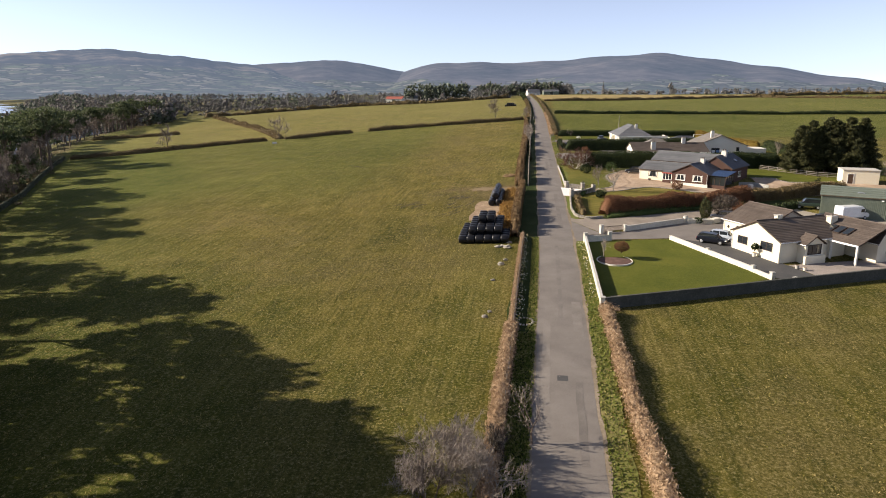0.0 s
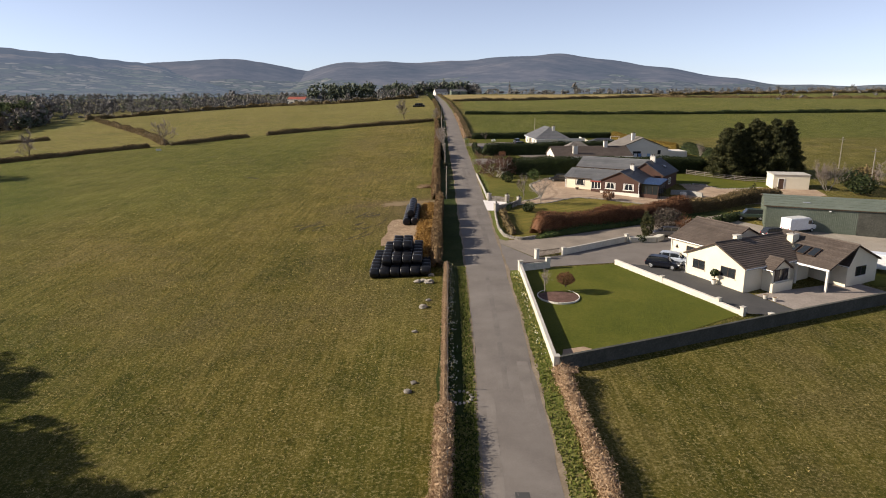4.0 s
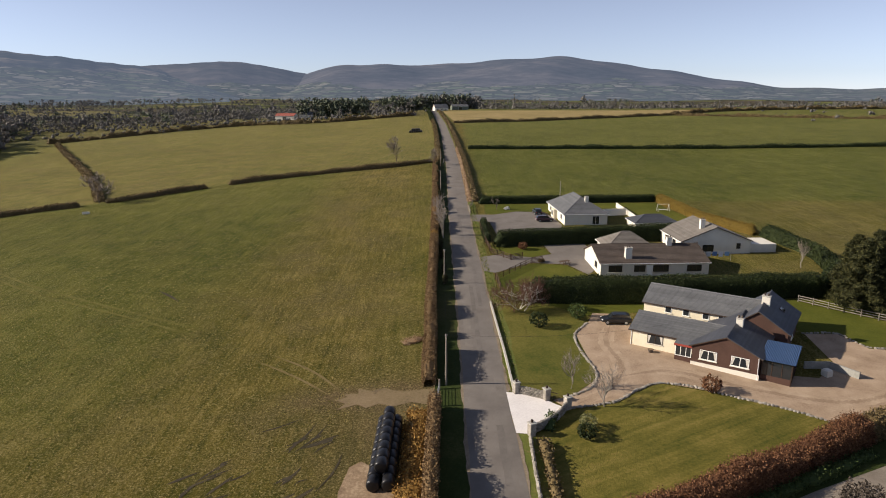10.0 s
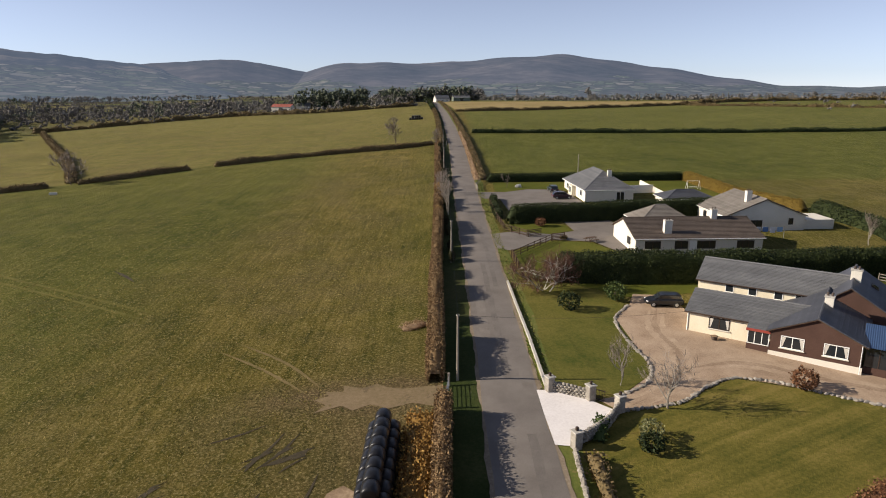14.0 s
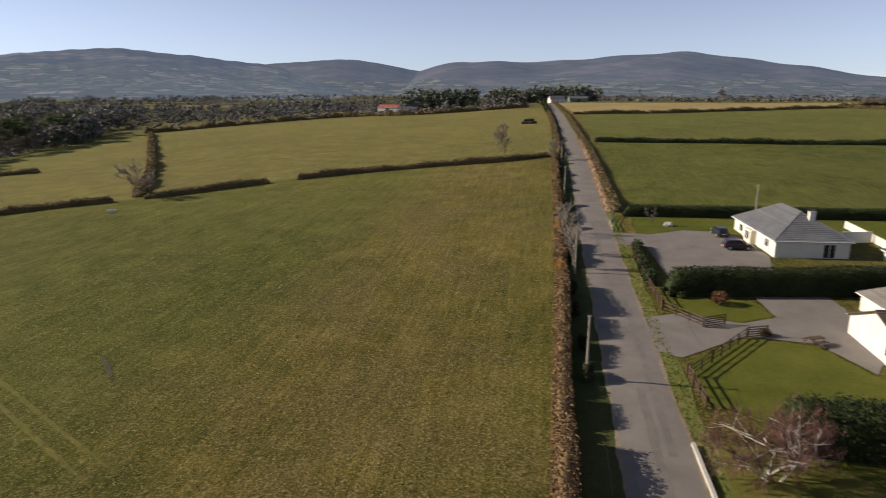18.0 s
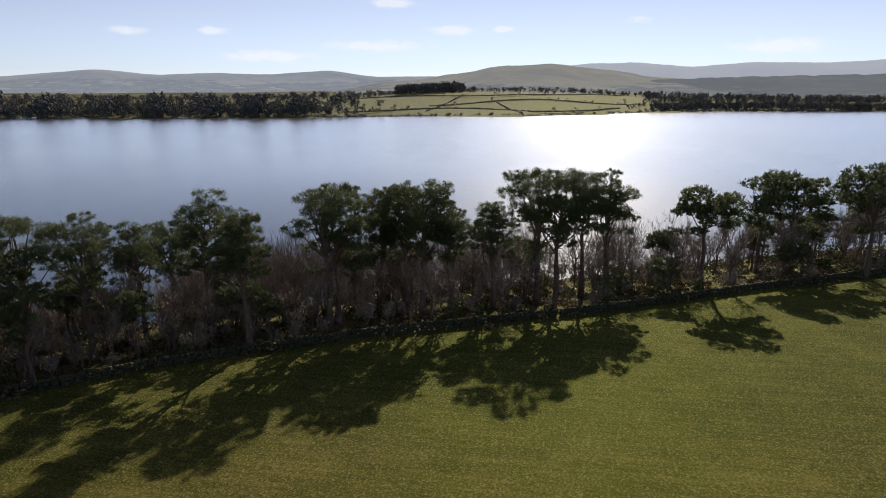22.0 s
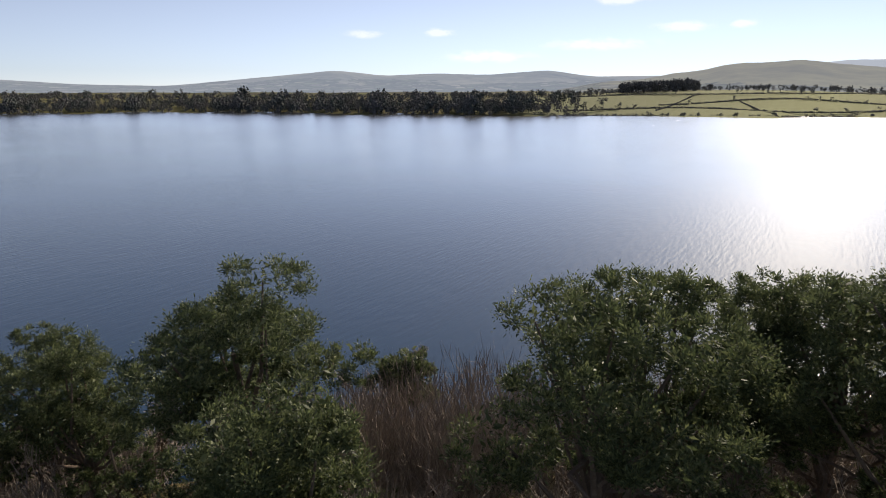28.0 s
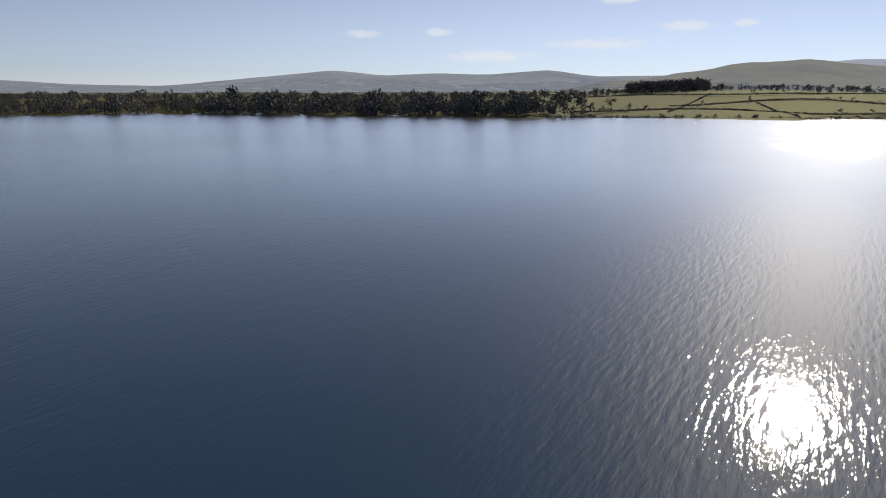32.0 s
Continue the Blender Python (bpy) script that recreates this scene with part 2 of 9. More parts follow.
MAT["dead_grass"] = leaf_material("dead_grass", (0.14, 0.085, 0.045), (0.29, 0.19, 0.11), (0.50, 0.37, 0.24))
MAT["gorse"] = leaf_material("gorse", (0.09, 0.045, 0.014), (0.23, 0.125, 0.03), (0.42, 0.26, 0.07))
MAT["hedge_brown"] = leaf_material("hedge_brown", (0.05, 0.03, 0.014), (0.15, 0.092, 0.042), (0.31, 0.21, 0.105), 0.8, 0.1)
MAT["ivy"] = leaf_material("ivy", (0.02, 0.036, 0.011), (0.045, 0.07, 0.018), (0.10, 0.13, 0.034))
MAT["stone"] = surface("stone", (0.17, 0.15, 0.125), (0.27, 0.245, 0.21), (0.40, 0.37, 0.32), 5, 0.8, 0.95, 0.5, 0.03, vary=0.5)
MAT["stone_dark"] = surface("stone_dark", (0.06, 0.06, 0.05), (0.10, 0.098, 0.085), (0.17, 0.165, 0.14), 4, 0.6, 0.95, 0.5, 0.04, vary=0.4)
MAT["metal_green"] = surface("metal_green", (0.095, 0.115, 0.085), (0.13, 0.15, 0.115), (0.175, 0.195, 0.155), 3, 0.3, 0.6, 0.05, 0.01)
MAT["galv"] = surface("galv", (0.32, 0.33, 0.34), (0.42, 0.43, 0.44), (0.52, 0.53, 0.54), 6, 1, 0.5, 0, 0, metal=0.7)
MAT["wrap"] = surface("wrap", (0.008, 0.008, 0.009), (0.012, 0.012, 0.014), (0.02, 0.02, 0.022), 5, 1, 0.36, 0.5, 0.03, spec=0.3)
MAT["rubber"] = surface("rubber", (0.012, 0.012, 0.012), (0.02, 0.02, 0.02), (0.03, 0.03, 0.03), 10, 1, 0.85, 0, 0)


def paint(name, rgb, rough=0.3, metal=0.0, coat=0.5):
    m, nt, b = nodes_of(name)
    pos = place_of(nt)
    c = noise_of(nt, pos, 3.0, 4)
    col = ramp_of(nt, c, [(0.3, tuple(v * 0.85 for v in rgb)), (0.7, rgb)])
    nt.links.new(col, b.inputs["Base Color"])
    b.inputs["Roughness"].default_value, b.inputs["Metallic"].default_value = rough, metal
    b.inputs["Coat Weight"].default_value = coat
    return m


MAT["glass"] = paint("window_glass", (0.02, 0.024, 0.028), 0.06, 0, 0.3)
MAT["curtain"] = paint("curtain", (0.55, 0.52, 0.47), 0.9, 0, 0)


def field_material():
    """The one ground sheet: pasture whose tone follows the field it lies in, bare and wooded ground where the masks say so."""
    m, nt, b = nodes_of("pasture")
    pos = place_of(nt)

    def mask(name):
        a = nt.nodes.new("ShaderNodeAttribute")
        a.attribute_name = name
        return a.outputs["Fac"]
    tuft, patch, drift = noise_of(nt, pos, 3.4, 6, 0.9), noise_of(nt, pos, 0.16, 6, 0.65), noise_of(nt, pos, 0.022, 3)
    mp = nt.nodes.new("ShaderNodeMapping")
    mp.inputs["Scale"].default_value, mp.inputs["Rotation"].default_value = (1, 0.045, 1), (0, 0, 0.09)
    nt.links.new(pos, mp.inputs["Vector"])
    lines = noise_of(nt, mp.outputs[0], 1.7, 4, 0.7)
    k = math_of(nt, "ADD", math_of(nt, "MULTIPLY", tuft, 0.38), math_of(nt, "MULTIPLY", patch, 0.22))
    k = math_of(nt, "ADD", k, math_of(nt, "MULTIPLY", drift, 0.15))
    k = math_of(nt, "ADD", k, math_of(nt, "MULTIPLY", lines, 0.25))
    dry = ramp_of(nt, k, [(0.38, (0.013, 0.017, 0.004)), (0.455, (0.07, 0.065, 0.011)), (0.525, (0.145, 0.113, 0.026)), (0.62, (0.29, 0.22, 0.084))])
    lush = ramp_of(nt, k, [(0.38, (0.018, 0.03, 0.005)), (0.49, (0.068, 0.084, 0.012)), (0.6, (0.15, 0.145, 0.032))])
    col = mix_of(nt, mask("lush"), dry, lush)
    col = mix_of(nt, math_of(nt, "MULTIPLY", mask("pale"), 0.7), col, ramp_of(nt, k, [(0.4, (0.12, 0.118, 0.03)), (0.6, (0.27, 0.235, 0.08))]))
    mud = ramp_of(nt, tuft, [(0.35, (0.07, 0.045, 0.025)), (0.55, (0.16, 0.11, 0.065)), (0.7, (0.26, 0.19, 0.12))])
    col = mix_of(nt, math_of(nt, "MULTIPLY", mask("mud"), math_of(nt, "SMOOTH_MIN", math_of(nt, "MULTIPLY", patch, 1.7), 1.0, 0.2)), col, mud)
    litter = ramp_of(nt, patch, [(0.3, (0.045, 0.036, 0.02)), (0.45, (0.10, 0.078, 0.042)), (0.55, (0.07, 0.078, 0.024)), (0.7, (0.12, 0.112, 0.052))])
    col = mix_of(nt, mask("wood"), col, litter)
    col = mix_of(nt, mask("meadow"), col, ramp_of(nt, patch, [(0.3, (0.11, 0.12, 0.055)), (0.7, (0.16, 0.165, 0.09))]))
    # grazed, brownish drifts
    worn = ramp_of(nt, noise_of(nt, pos, 0.075, 5, 0.72), [(0.46, (0.0, 0.0, 0.0)), (0.64, (0.6, 0.6, 0.6))])
    col = mix_of(nt, math_of(nt, "MULTIPLY", worn, math_of(nt, "SUBTRACT", 1.0, mask("lush"))), col, ramp_of(nt, tuft, [(0.36, (0.03, 0.026, 0.01)), (0.5, (0.13, 0.10, 0.038)), (0.66, (0.27, 0.21, 0.11))]))
    # dung spots and darker tussocks
    spot = math_of(nt, "GREATER_THAN", noise_of(nt, pos, 1.3, 3, 0.6), 0.665)
    col = mix_of(nt, math_of(nt, "MULTIPLY", spot, 0.55), col, (0.045, 0.05, 0.012))
    # pale flecks of last year's grass between the tufts
    fleck = noise_of(nt, pos, 4.6, 4, 0.7)
    near_f = math_of(nt, "SUBTRACT", math_of(nt, "SUBTRACT", 1.0, mask("quilt")), math_of(nt, "MULTIPLY", mask("meadow"), 0.8))
    col = mix_of(nt, math_of(nt, "MULTIPLY", math_of(nt, "MULTIPLY", math_of(nt, "GREATER_THAN", fleck, 0.57), 0.40), near_f), col, (0.42, 0.34, 0.17))
    # dark flecks painted for the small shadows among the tufts
    col = mix_of(nt, math_of(nt, "MULTIPLY", math_of(nt, "LESS_THAN", fleck, 0.42), 0.52), col, (0.022, 0.026, 0.006))
    # distant patchwork of fields
    vor = nt.nodes.new("ShaderNodeTexVoronoi")
    vor.inputs["Scale"].default_value = 0.0065
    nt.links.new(pos, vor.inputs["Vector"])
    vc = nt.nodes.new("ShaderNodeSeparateColor")
    nt.links.new(vor.outputs["Color"], vc.inputs[0])
    quilt = ramp_of(nt, vc.outputs[0], [(0.1, (0.075, 0.06, 0.042)), (0.35, (0.055, 0.048, 0.034)), (0.55, (0.115, 0.125, 0.04)), (0.7, (0.15, 0.13, 0.055)), (0.9, (0.05, 0.045, 0.032))])
    edge = nt.nodes.new("ShaderNodeTexVoronoi")
    edge.feature = "DISTANCE_TO_EDGE"
    edge.inputs["Scale"].default_value = 0.0065
    nt.links.new(pos, edge.inputs["Vector"])
    quilt = mix_of(nt, math_of(nt, "LESS_THAN", edge.outputs["Distance"], 0.045), quilt, (0.028, 0.03, 0.016))
    col = mix_of(nt, mask("quilt"), col, quilt)
    nt.links.new(col, b.inputs["Base Color"])
    b.inputs["Roughness"].default_value, b.inputs["Specular IOR Level"].default_value = 0.95, 0.06
    bump_of(nt, b, tuft, 1.0, 0.28)
    # blades that pass the low sun on towards the eye
    blade = nt.nodes.new("ShaderNodeBsdfGlossy")
    blade.inputs["Color"].default_value, blade.inputs["Roughness"].default_value = (0.50, 0.56, 0.07, 1), 0.66
    both = nt.nodes.new("ShaderNodeMixShader")
    both.inputs[0].default_value = 0.013
    nt.links.new(b.outputs[0], both.inputs[1])
    nt.links.new(blade.outputs[0], both.inputs[2])
    nt.links.new(both.outputs[0], nt.nodes["Material Output"].inputs[0])
    return m


MAT["pasture"] = field_material()


def water_material():
    """A lake under a light breeze: ripples with long crests that scatter the sun, rougher far from the sheltering wood."""
    m, nt, b = nodes_of("lake_water")
    pos = place_of(nt)

    def stretched(turn, along):
        mp = nt.nodes.new("ShaderNodeMapping")
        mp.inputs["Rotation"].default_value, mp.inputs["Scale"].default_value = (0, 0, turn), (along, 1.0, 1.0)
        nt.links.new(pos, mp.inputs["Vector"])
        return mp.outputs[0]
    ripple, cross, swell = noise_of(nt, stretched(0.06, 0.2), 1.25, 2, 0.5), noise_of(nt, stretched(-0.35, 0.4), 2.3, 2, 0.5), noise_of(nt, stretched(0.2, 0.3), 0.3, 2, 0.5)
    slick = noise_of(nt, stretched(0.5, 0.4), 0.010, 3, 0.5)
    h = math_of(nt, "ADD", math_of(nt, "MULTIPLY", ripple, 0.42), math_of(nt, "MULTIPLY", cross, 0.1))
    h = math_of(nt, "ADD", h, math_of(nt, "MULTIPLY", swell, 0.2))
    h = math_of(nt, "MULTIPLY", h, math_of(nt, "MULTIPLY_ADD", slick, 1.8, 0.1))
    bp = nt.nodes.new("ShaderNodeBump")
    bp.inputs["Strength"].default_value, bp.inputs["Distance"].default_value = 1.0, 0.2
    nt.links.new(h, bp.inputs["Height"])
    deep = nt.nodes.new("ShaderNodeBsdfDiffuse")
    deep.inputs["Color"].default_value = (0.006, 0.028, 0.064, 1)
    sx = nt.nodes.new("ShaderNodeSeparateXYZ")
    nt.links.new(pos, sx.inputs[0])

    def offshore(low, high, x0=-190.0, x1=-620.0):
        r = nt.nodes.new("ShaderNodeMapRange")
        r.interpolation_type = "SMOOTHSTEP"
        for key, val in (("From Min", x0), ("From Max", x1), ("To Min", low), ("To Max", high)):
            r.inputs[key].default_value = val
        nt.links.new(sx.outputs["X"], r.inputs["Value"])
        return r.outputs[0]
    paws = noise_of(nt, stretched(0.5, 0.4), 0.05, 3, 0.6)

    def gloss_of(kind, rough):
        g = nt.nodes.new("ShaderNodeBsdfGlossy")
        g.distribution = kind
        g.inputs["Color"].default_value = (1, 1, 1, 1)
        if isinstance(rough, float):
            g.inputs["Roughness"].default_value = rough
        else:
            nt.links.new(rough, g.inputs["Roughness"])
        nt.links.new(bp.outputs[0], g.inputs["Normal"])
        return g.outputs[0]

    def blend_of(fac, a, c):
        x = nt.nodes.new("ShaderNodeMixShader")
        if isinstance(fac, float):
            x.inputs[0].default_value = fac
        else:
            nt.links.new(fac, x.inputs[0])
        nt.links.new(a, x.inputs[1])
        nt.links.new(c, x.inputs[2])
        return x.outputs[0]
    rough = math_of(nt, "ADD", offshore(0.10, 0.255), math_of(nt, "MULTIPLY_ADD", paws, 0.08, -0.04))
    calm = gloss_of("BECKMANN", rough)
    chop = gloss_of("GGX", 0.5)            # the shortest ripples scatter the sun far wider
    fr = nt.nodes.new("ShaderNodeFresnel")
    fr.inputs["IOR"].default_value = 1.33
    amount = math_of(nt, "MINIMUM", math_of(nt, "ADD", math_of(nt, "POWER", fr.outputs[0], 0.85), offshore(0.02, 0.25, -170.0, -560.0)), 1.0)
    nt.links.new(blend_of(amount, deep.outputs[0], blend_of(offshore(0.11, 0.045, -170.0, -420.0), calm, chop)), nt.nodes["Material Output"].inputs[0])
    return m


MAT["water"] = water_material()


def far_hill_material(name, low, mid, high, quilt, haze_glow, amount):
    """A distant hillside: moor above, a quilt of fields below; its own emission stands in for haze."""
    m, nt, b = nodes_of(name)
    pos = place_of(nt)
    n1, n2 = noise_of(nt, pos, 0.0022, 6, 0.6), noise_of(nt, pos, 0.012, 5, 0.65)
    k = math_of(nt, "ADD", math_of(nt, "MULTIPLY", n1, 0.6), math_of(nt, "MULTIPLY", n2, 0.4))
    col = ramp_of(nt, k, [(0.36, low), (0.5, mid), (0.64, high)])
    if quilt:
        mp = nt.nodes.new("ShaderNodeMapping")
        mp.inputs["Scale"].default_value = (1, 1, 5.0)
        nt.links.new(pos, mp.inputs["Vector"])
        vor = nt.nodes.new("ShaderNodeTexVoronoi")
        vor.inputs["Scale"].default_value = 0.016
        nt.links.new(mp.outputs[0], vor.inputs["Vector"])
        vc = nt.nodes.new("ShaderNodeSeparateColor")
        nt.links.new(vor.outputs["Color"], vc.inputs[0])
        q = ramp_of(nt, vc.outputs[0], [(0.05, (0.025, 0.03, 0.024)), (0.3, (0.075, 0.088, 0.05)), (0.5, (0.04, 0.042, 0.036)), (0.7, (0.125, 0.12, 0.085)), (0.85, (0.05, 0.046, 0.04)), (0.95, (0.15, 0.14, 0.115))])
        ed = nt.nodes.new("ShaderNodeTexVoronoi")
        ed.feature = "DISTANCE_TO_EDGE"
        ed.inputs["Scale"].default_value = 0.016
        nt.links.new(mp.outputs[0], ed.inputs["Vector"])
        q = mix_of(nt, math_of(nt, "LESS_THAN", ed.outputs["Distance"], 0.07), q, (0.03, 0.034, 0.022))
        q = mix_of(nt, math_of(nt, "GREATER_THAN", n2, 0.56), q, (0.035, 0.035, 0.028))
        sep = nt.nodes.new("ShaderNodeSeparateXYZ")
        nt.links.new(pos, sep.inputs[0])
        lowness = math_of(nt, "ADD", sep.outputs["Z"], math_of(nt, "MULTIPLY", math_of(nt, "SUBTRACT", n1, 0.5), 160.0))
        col = mix_of(nt, math_of(nt, "LESS_THAN", lowness, quilt), col, q)
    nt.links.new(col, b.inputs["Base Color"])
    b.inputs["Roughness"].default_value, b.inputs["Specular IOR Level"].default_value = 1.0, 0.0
    b.inputs["Emission Color"].default_value = (*haze_glow, 1)
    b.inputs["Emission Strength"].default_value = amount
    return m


# ---------------------------------------------------------------- mesh helpers
def mesh_data(name, verts, faces, mats):
    """verts: (n, 3); faces: an (m, 3) or (m, 4) array, or a list of them."""
    me = bpy.data.meshes.new(name)
    groups = faces if isinstance(faces, list) else [faces]
    groups = [np.asarray(f) for f in groups if len(f)]
    verts = np.asarray(verts, dtype=np.float32)
    me.vertices.add(len(verts))
    me.vertices.foreach_set("co", verts.ravel())
    loops = np.concatenate([f.ravel() for f in groups])
    counts = np.concatenate([np.full(len(f), f.shape[1]) for f in groups])
    me.loops.add(len(loops))
    me.loops.foreach_set("vertex_index", loops.astype(np.int32))
    me.polygons.add(len(counts))
    me.polygons.foreach_set("loop_start", np.concatenate([[0], np.cumsum(counts)[:-1]]).astype(np.int32))
    for m in mats if isinstance(mats, (list, tuple)) else [mats]:
        me.materials.append(m)
    me.update(calc_edges=True)
    return me


def part(name, bm, material, parent=None, label="", smooth=False):
    """Links a bmesh as one mesh object under a thing or a part."""
    me = bpy.data.meshes.new(name)
    bm.normal_update()
    bm.to_mesh(me)
    bm.free()
    me.materials.append(material)
    if smooth:
        me.polygons.foreach_set("use_smooth", [True] * len(me.polygons))
    ob = new(name, me)
    if parent:
        ob.parent = parent
    if label:
        tagged(ob, label)
    return ob


def shared(name, me, parent, m=None):
    ob = new(name, me)
    ob.parent = parent
    if m is not None:
        ob.matrix_basis = m
    return ob


def empty(name, m, label, category, group="", kind=""):
    ob = new(name)
    ob.matrix_world = m
    return tagged(ob, label, category, group, kind)


def box(bm, x0, y0, z0, x1, y1, z1, bevel=0.0, m=None):
    vs = [bm.verts.new(p) for p in ((x0, y0, z0), (x1, y0, z0), (x1, y1, z0), (x0, y1, z0), (x0, y0, z1), (x1, y0, z1), (x1, y1, z1), (x0, y1, z1))]
    fs = [bm.faces.new([vs[i] for i in f]) for f in ((3, 2, 1, 0), (4, 5, 6, 7), (0, 1, 5, 4), (1, 2, 6, 5), (2, 3, 7, 6), (3, 0, 4, 7))]
    if bevel:
        es = list({e for f in fs for e in f.edges})
        out = bmesh.ops.bevel(bm, geom=es, offset=bevel, segments=1, affect="EDGES")
        vs = list({v for f in out["faces"] for v in f.verts} | {v for v in vs if v.is_valid})
    if m is not None:
        bmesh.ops.transform(bm, matrix=m, verts=[v for v in vs if v.is_valid])
    return bm


def boxed(x0, y0, z0, x1, y1, z1, bevel=0.0, m=None):
    return box(bmesh.new(), x0, y0, z0, x1, y1, z1, bevel, m)


def tube(bm, points, radii, sides=6, cap=True):
    """A tapered tube through the points."""
    rings = []
    pts = [Vector(p) for p in points]
    for i, p in enumerate(pts):
        d = (pts[min(i + 1, len(pts) - 1)] - pts[max(i - 1, 0)]).normalized()
        a = d.cross(Vector((0, 0, 1)) if abs(d.z) < 0.95 else Vector((1, 0, 0))).normalized()
        b = d.cross(a)
        rings.append([bm.verts.new(p + radii[i] * (math.cos(2 * math.pi * k / sides) * a + math.sin(2 * math.pi * k / sides) * b)) for k in range(sides)])
    for r, s in zip(rings, rings[1:]):
        for k in range(sides):
            bm.faces.new((r[k], r[(k + 1) % sides], s[(k + 1) % sides], s[k]))
    if cap:
        bm.faces.new(rings[0][::-1])
        bm.faces.new(rings[-1])
    return bm


# ---------------------------------------------------------------- the lie of the land
ROAD_Y = np.array([-400, -200, 0, 150, 200, 260, 330, 466, 680, 760, 900, 1200, 6000.0])
ROAD_Z = np.array([-3, -2, 1.53, 8.3, 9.9, 11.6, 13.4, 16.6, 21, 21.5, 20, 14, 8.0])
ROAD_X = [(-400, 3.0), (0, 2.6), (40, 2.5), (66, 2.95), (93, 3.0), (140, 2.2), (163, 2.0), (220, 0.9), (315, 0.0), (420, -2.6), (515, -5.8), (680, -14), (760, -22)]
WALL = [(-10, -70), (-26, -25), (-34, 8), (-47, 36), (-63, 57.5), (-81, 77), (-98, 95.5), (-112, 116), (-126, 143.5), (-147, 176), (-177, 224), (-222, 297), (-258, 380), (-275, 460), (-340, 580), (-440, 720), (-640, 980), (-1100, 1500)]
LAKE_Z = -5.0
SHORE = [(20, 5000), (38, 2500), (43.5, 2070), (50, 1800), (58.7, 1530), (73, 1230), (80, 1180), (85.6, 1090), (90, 980), (96, 905), (103, 900), (114, 880), (130, 930), (141, 1050), (155, 1060), (175, 1000), (200, 700)]
O_X, O_Y = -40.0, 142.0


def smooth01(t):
    t = np.clip(t, 0, 1)
    return t * t * (3 - 2 * t)


def road_x(y):
    ks = np.array(ROAD_X, float)
    return sum(np.interp(np.asarray(y, float) + d, ks[:, 0], ks[:, 1]) for d in (-16, -8, 0, 8, 16)) / 5


def beyond_wall(x, y):
    """Signed distance past the woodland wall, towards the lake."""
    x, y = np.asarray(x, float), np.asarray(y, float)
    best, sign = np.full(x.shape, 1e9), np.ones(x.shape)
    for (ax, ay), (bx, by) in zip(WALL, WALL[1:]):
        ux, uy = bx - ax, by - ay
        t = np.clip(((x - ax) * ux + (y - ay) * uy) / (ux * ux + uy * uy), 0, 1)
        d = np.hypot(x - ax - t * ux, y - ay - t * uy)
        s = ux * (y - ay) - uy * (x - ax)
        near = d < best
        best, sign = np.where(near, d, best), np.where(near, np.sign(s), sign)
    return best * sign


def hills(x, y, s):
    """Smooth unevenness of the land."""
    return np.sin(x / s + 1.3) * np.cos(y / (1.3 * s) + 0.4) + 0.5 * np.sin(x / (0.43 * s) - y / (0.6 * s))


def polar(x, y):
    return np.degrees(np.arctan2(-(x - O_X), y - O_Y)) % 360, np.hypot(x - O_X, y - O_Y)


def land(x, y):
    x, y = np.asarray(x, float), np.asarray(y, float)
    z = sum(np.interp(y + d, ROAD_Y, ROAD_Z) for d in (-20, -10, 0, 10, 20)) / 5
    z = z + 0.05 * np.clip(x + 1, -330, 0)
    z = z + np.clip(x - 120, 0, 900) * 0.006 * np.clip(y / 400, 0, 1)
    z = z + 0.12 * hills(x, y, 17.0) * smooth01((np.abs(x - 2) - 8) / 20)
    # the valley past the plateau
    off = smooth01((np.hypot(x + 1, 0) - 280) / 300) * (x < 0) + smooth01((y - 720) / 400)
    valley = 0 + 2 * hills(x, y, 160.0)
    z = z + (valley - z) * np.clip(off, 0, 1)
    d = beyond_wall(x, y)
    z = np.where(d > 0, z + (-7.5 - z) * smooth01(d / 62), z)
    az, r = polar(x, y)
    far = r - np.interp(az, [a for a, _ in SHORE], [b for _, b in SHORE])
    lakeside = (az > 42) & (az < 200)
    rise = -7.5 + 5.5 * smooth01(far / 25) + 24 * smooth01(far / 420) * (0.24 + 0.76 * np.exp(-((az - 98) / 14) ** 2)) + 2 * hills(x, y, 120.0) * smooth01(far / 80)
    z = np.where(lakeside & (far > 0) & (d > 0), rise, z)
    z = np.where(lakeside & (far <= 0) & (d > 62), -7.5, z)
    nolake = (~lakeside) & (d > 62)
    z = np.where(nolake, 0 + 2 * hills(x, y, 120.0), z)
    return z


def land_at(x, y):
    return float(land(np.array([x]), np.array([y]))[0])


def axis(a, b, step, lo, hi, grow=1.13):
    v = list(np.arange(a, b + 1e-6, step))
    s, p = step, a
    while p > lo:
        s *= grow
        p -= s
        v.insert(0, p)
    s, p = step, v[-1]
    while p < hi:
        s *= grow
        p += s
        v.append(p)
    return np.array(v)


gx, gy = axis(-210, 80, 2.0, -4700, 4700), axis(-30, 345, 2.0, -3500, 4700)
XX, YY = np.meshgrid(gx, gy)
px, py = XX.ravel(), YY.ravel()
pz = land(px, py)
nx, ny = len(gx), len(gy)
ii = (np.arange(ny - 1)[:, None] * nx + np.arange(nx - 1)[None]).ravel()
ground_me = mesh_data("ground", np.stack([px, py, pz], 1), np.stack([ii, ii + 1, ii + nx + 1, ii + nx], 1), MAT["pasture"])
ground_me.polygons.foreach_set("use_smooth", [True] * len(ground_me.polygons))
dwall = beyond_wall(px, py)
azs, rr = polar(px, py)


def set_mask(name, values):
    ground_me.attributes.new(name, "FLOAT", "POINT").data.foreach_set("value", np.asarray(values, dtype=np.float32))


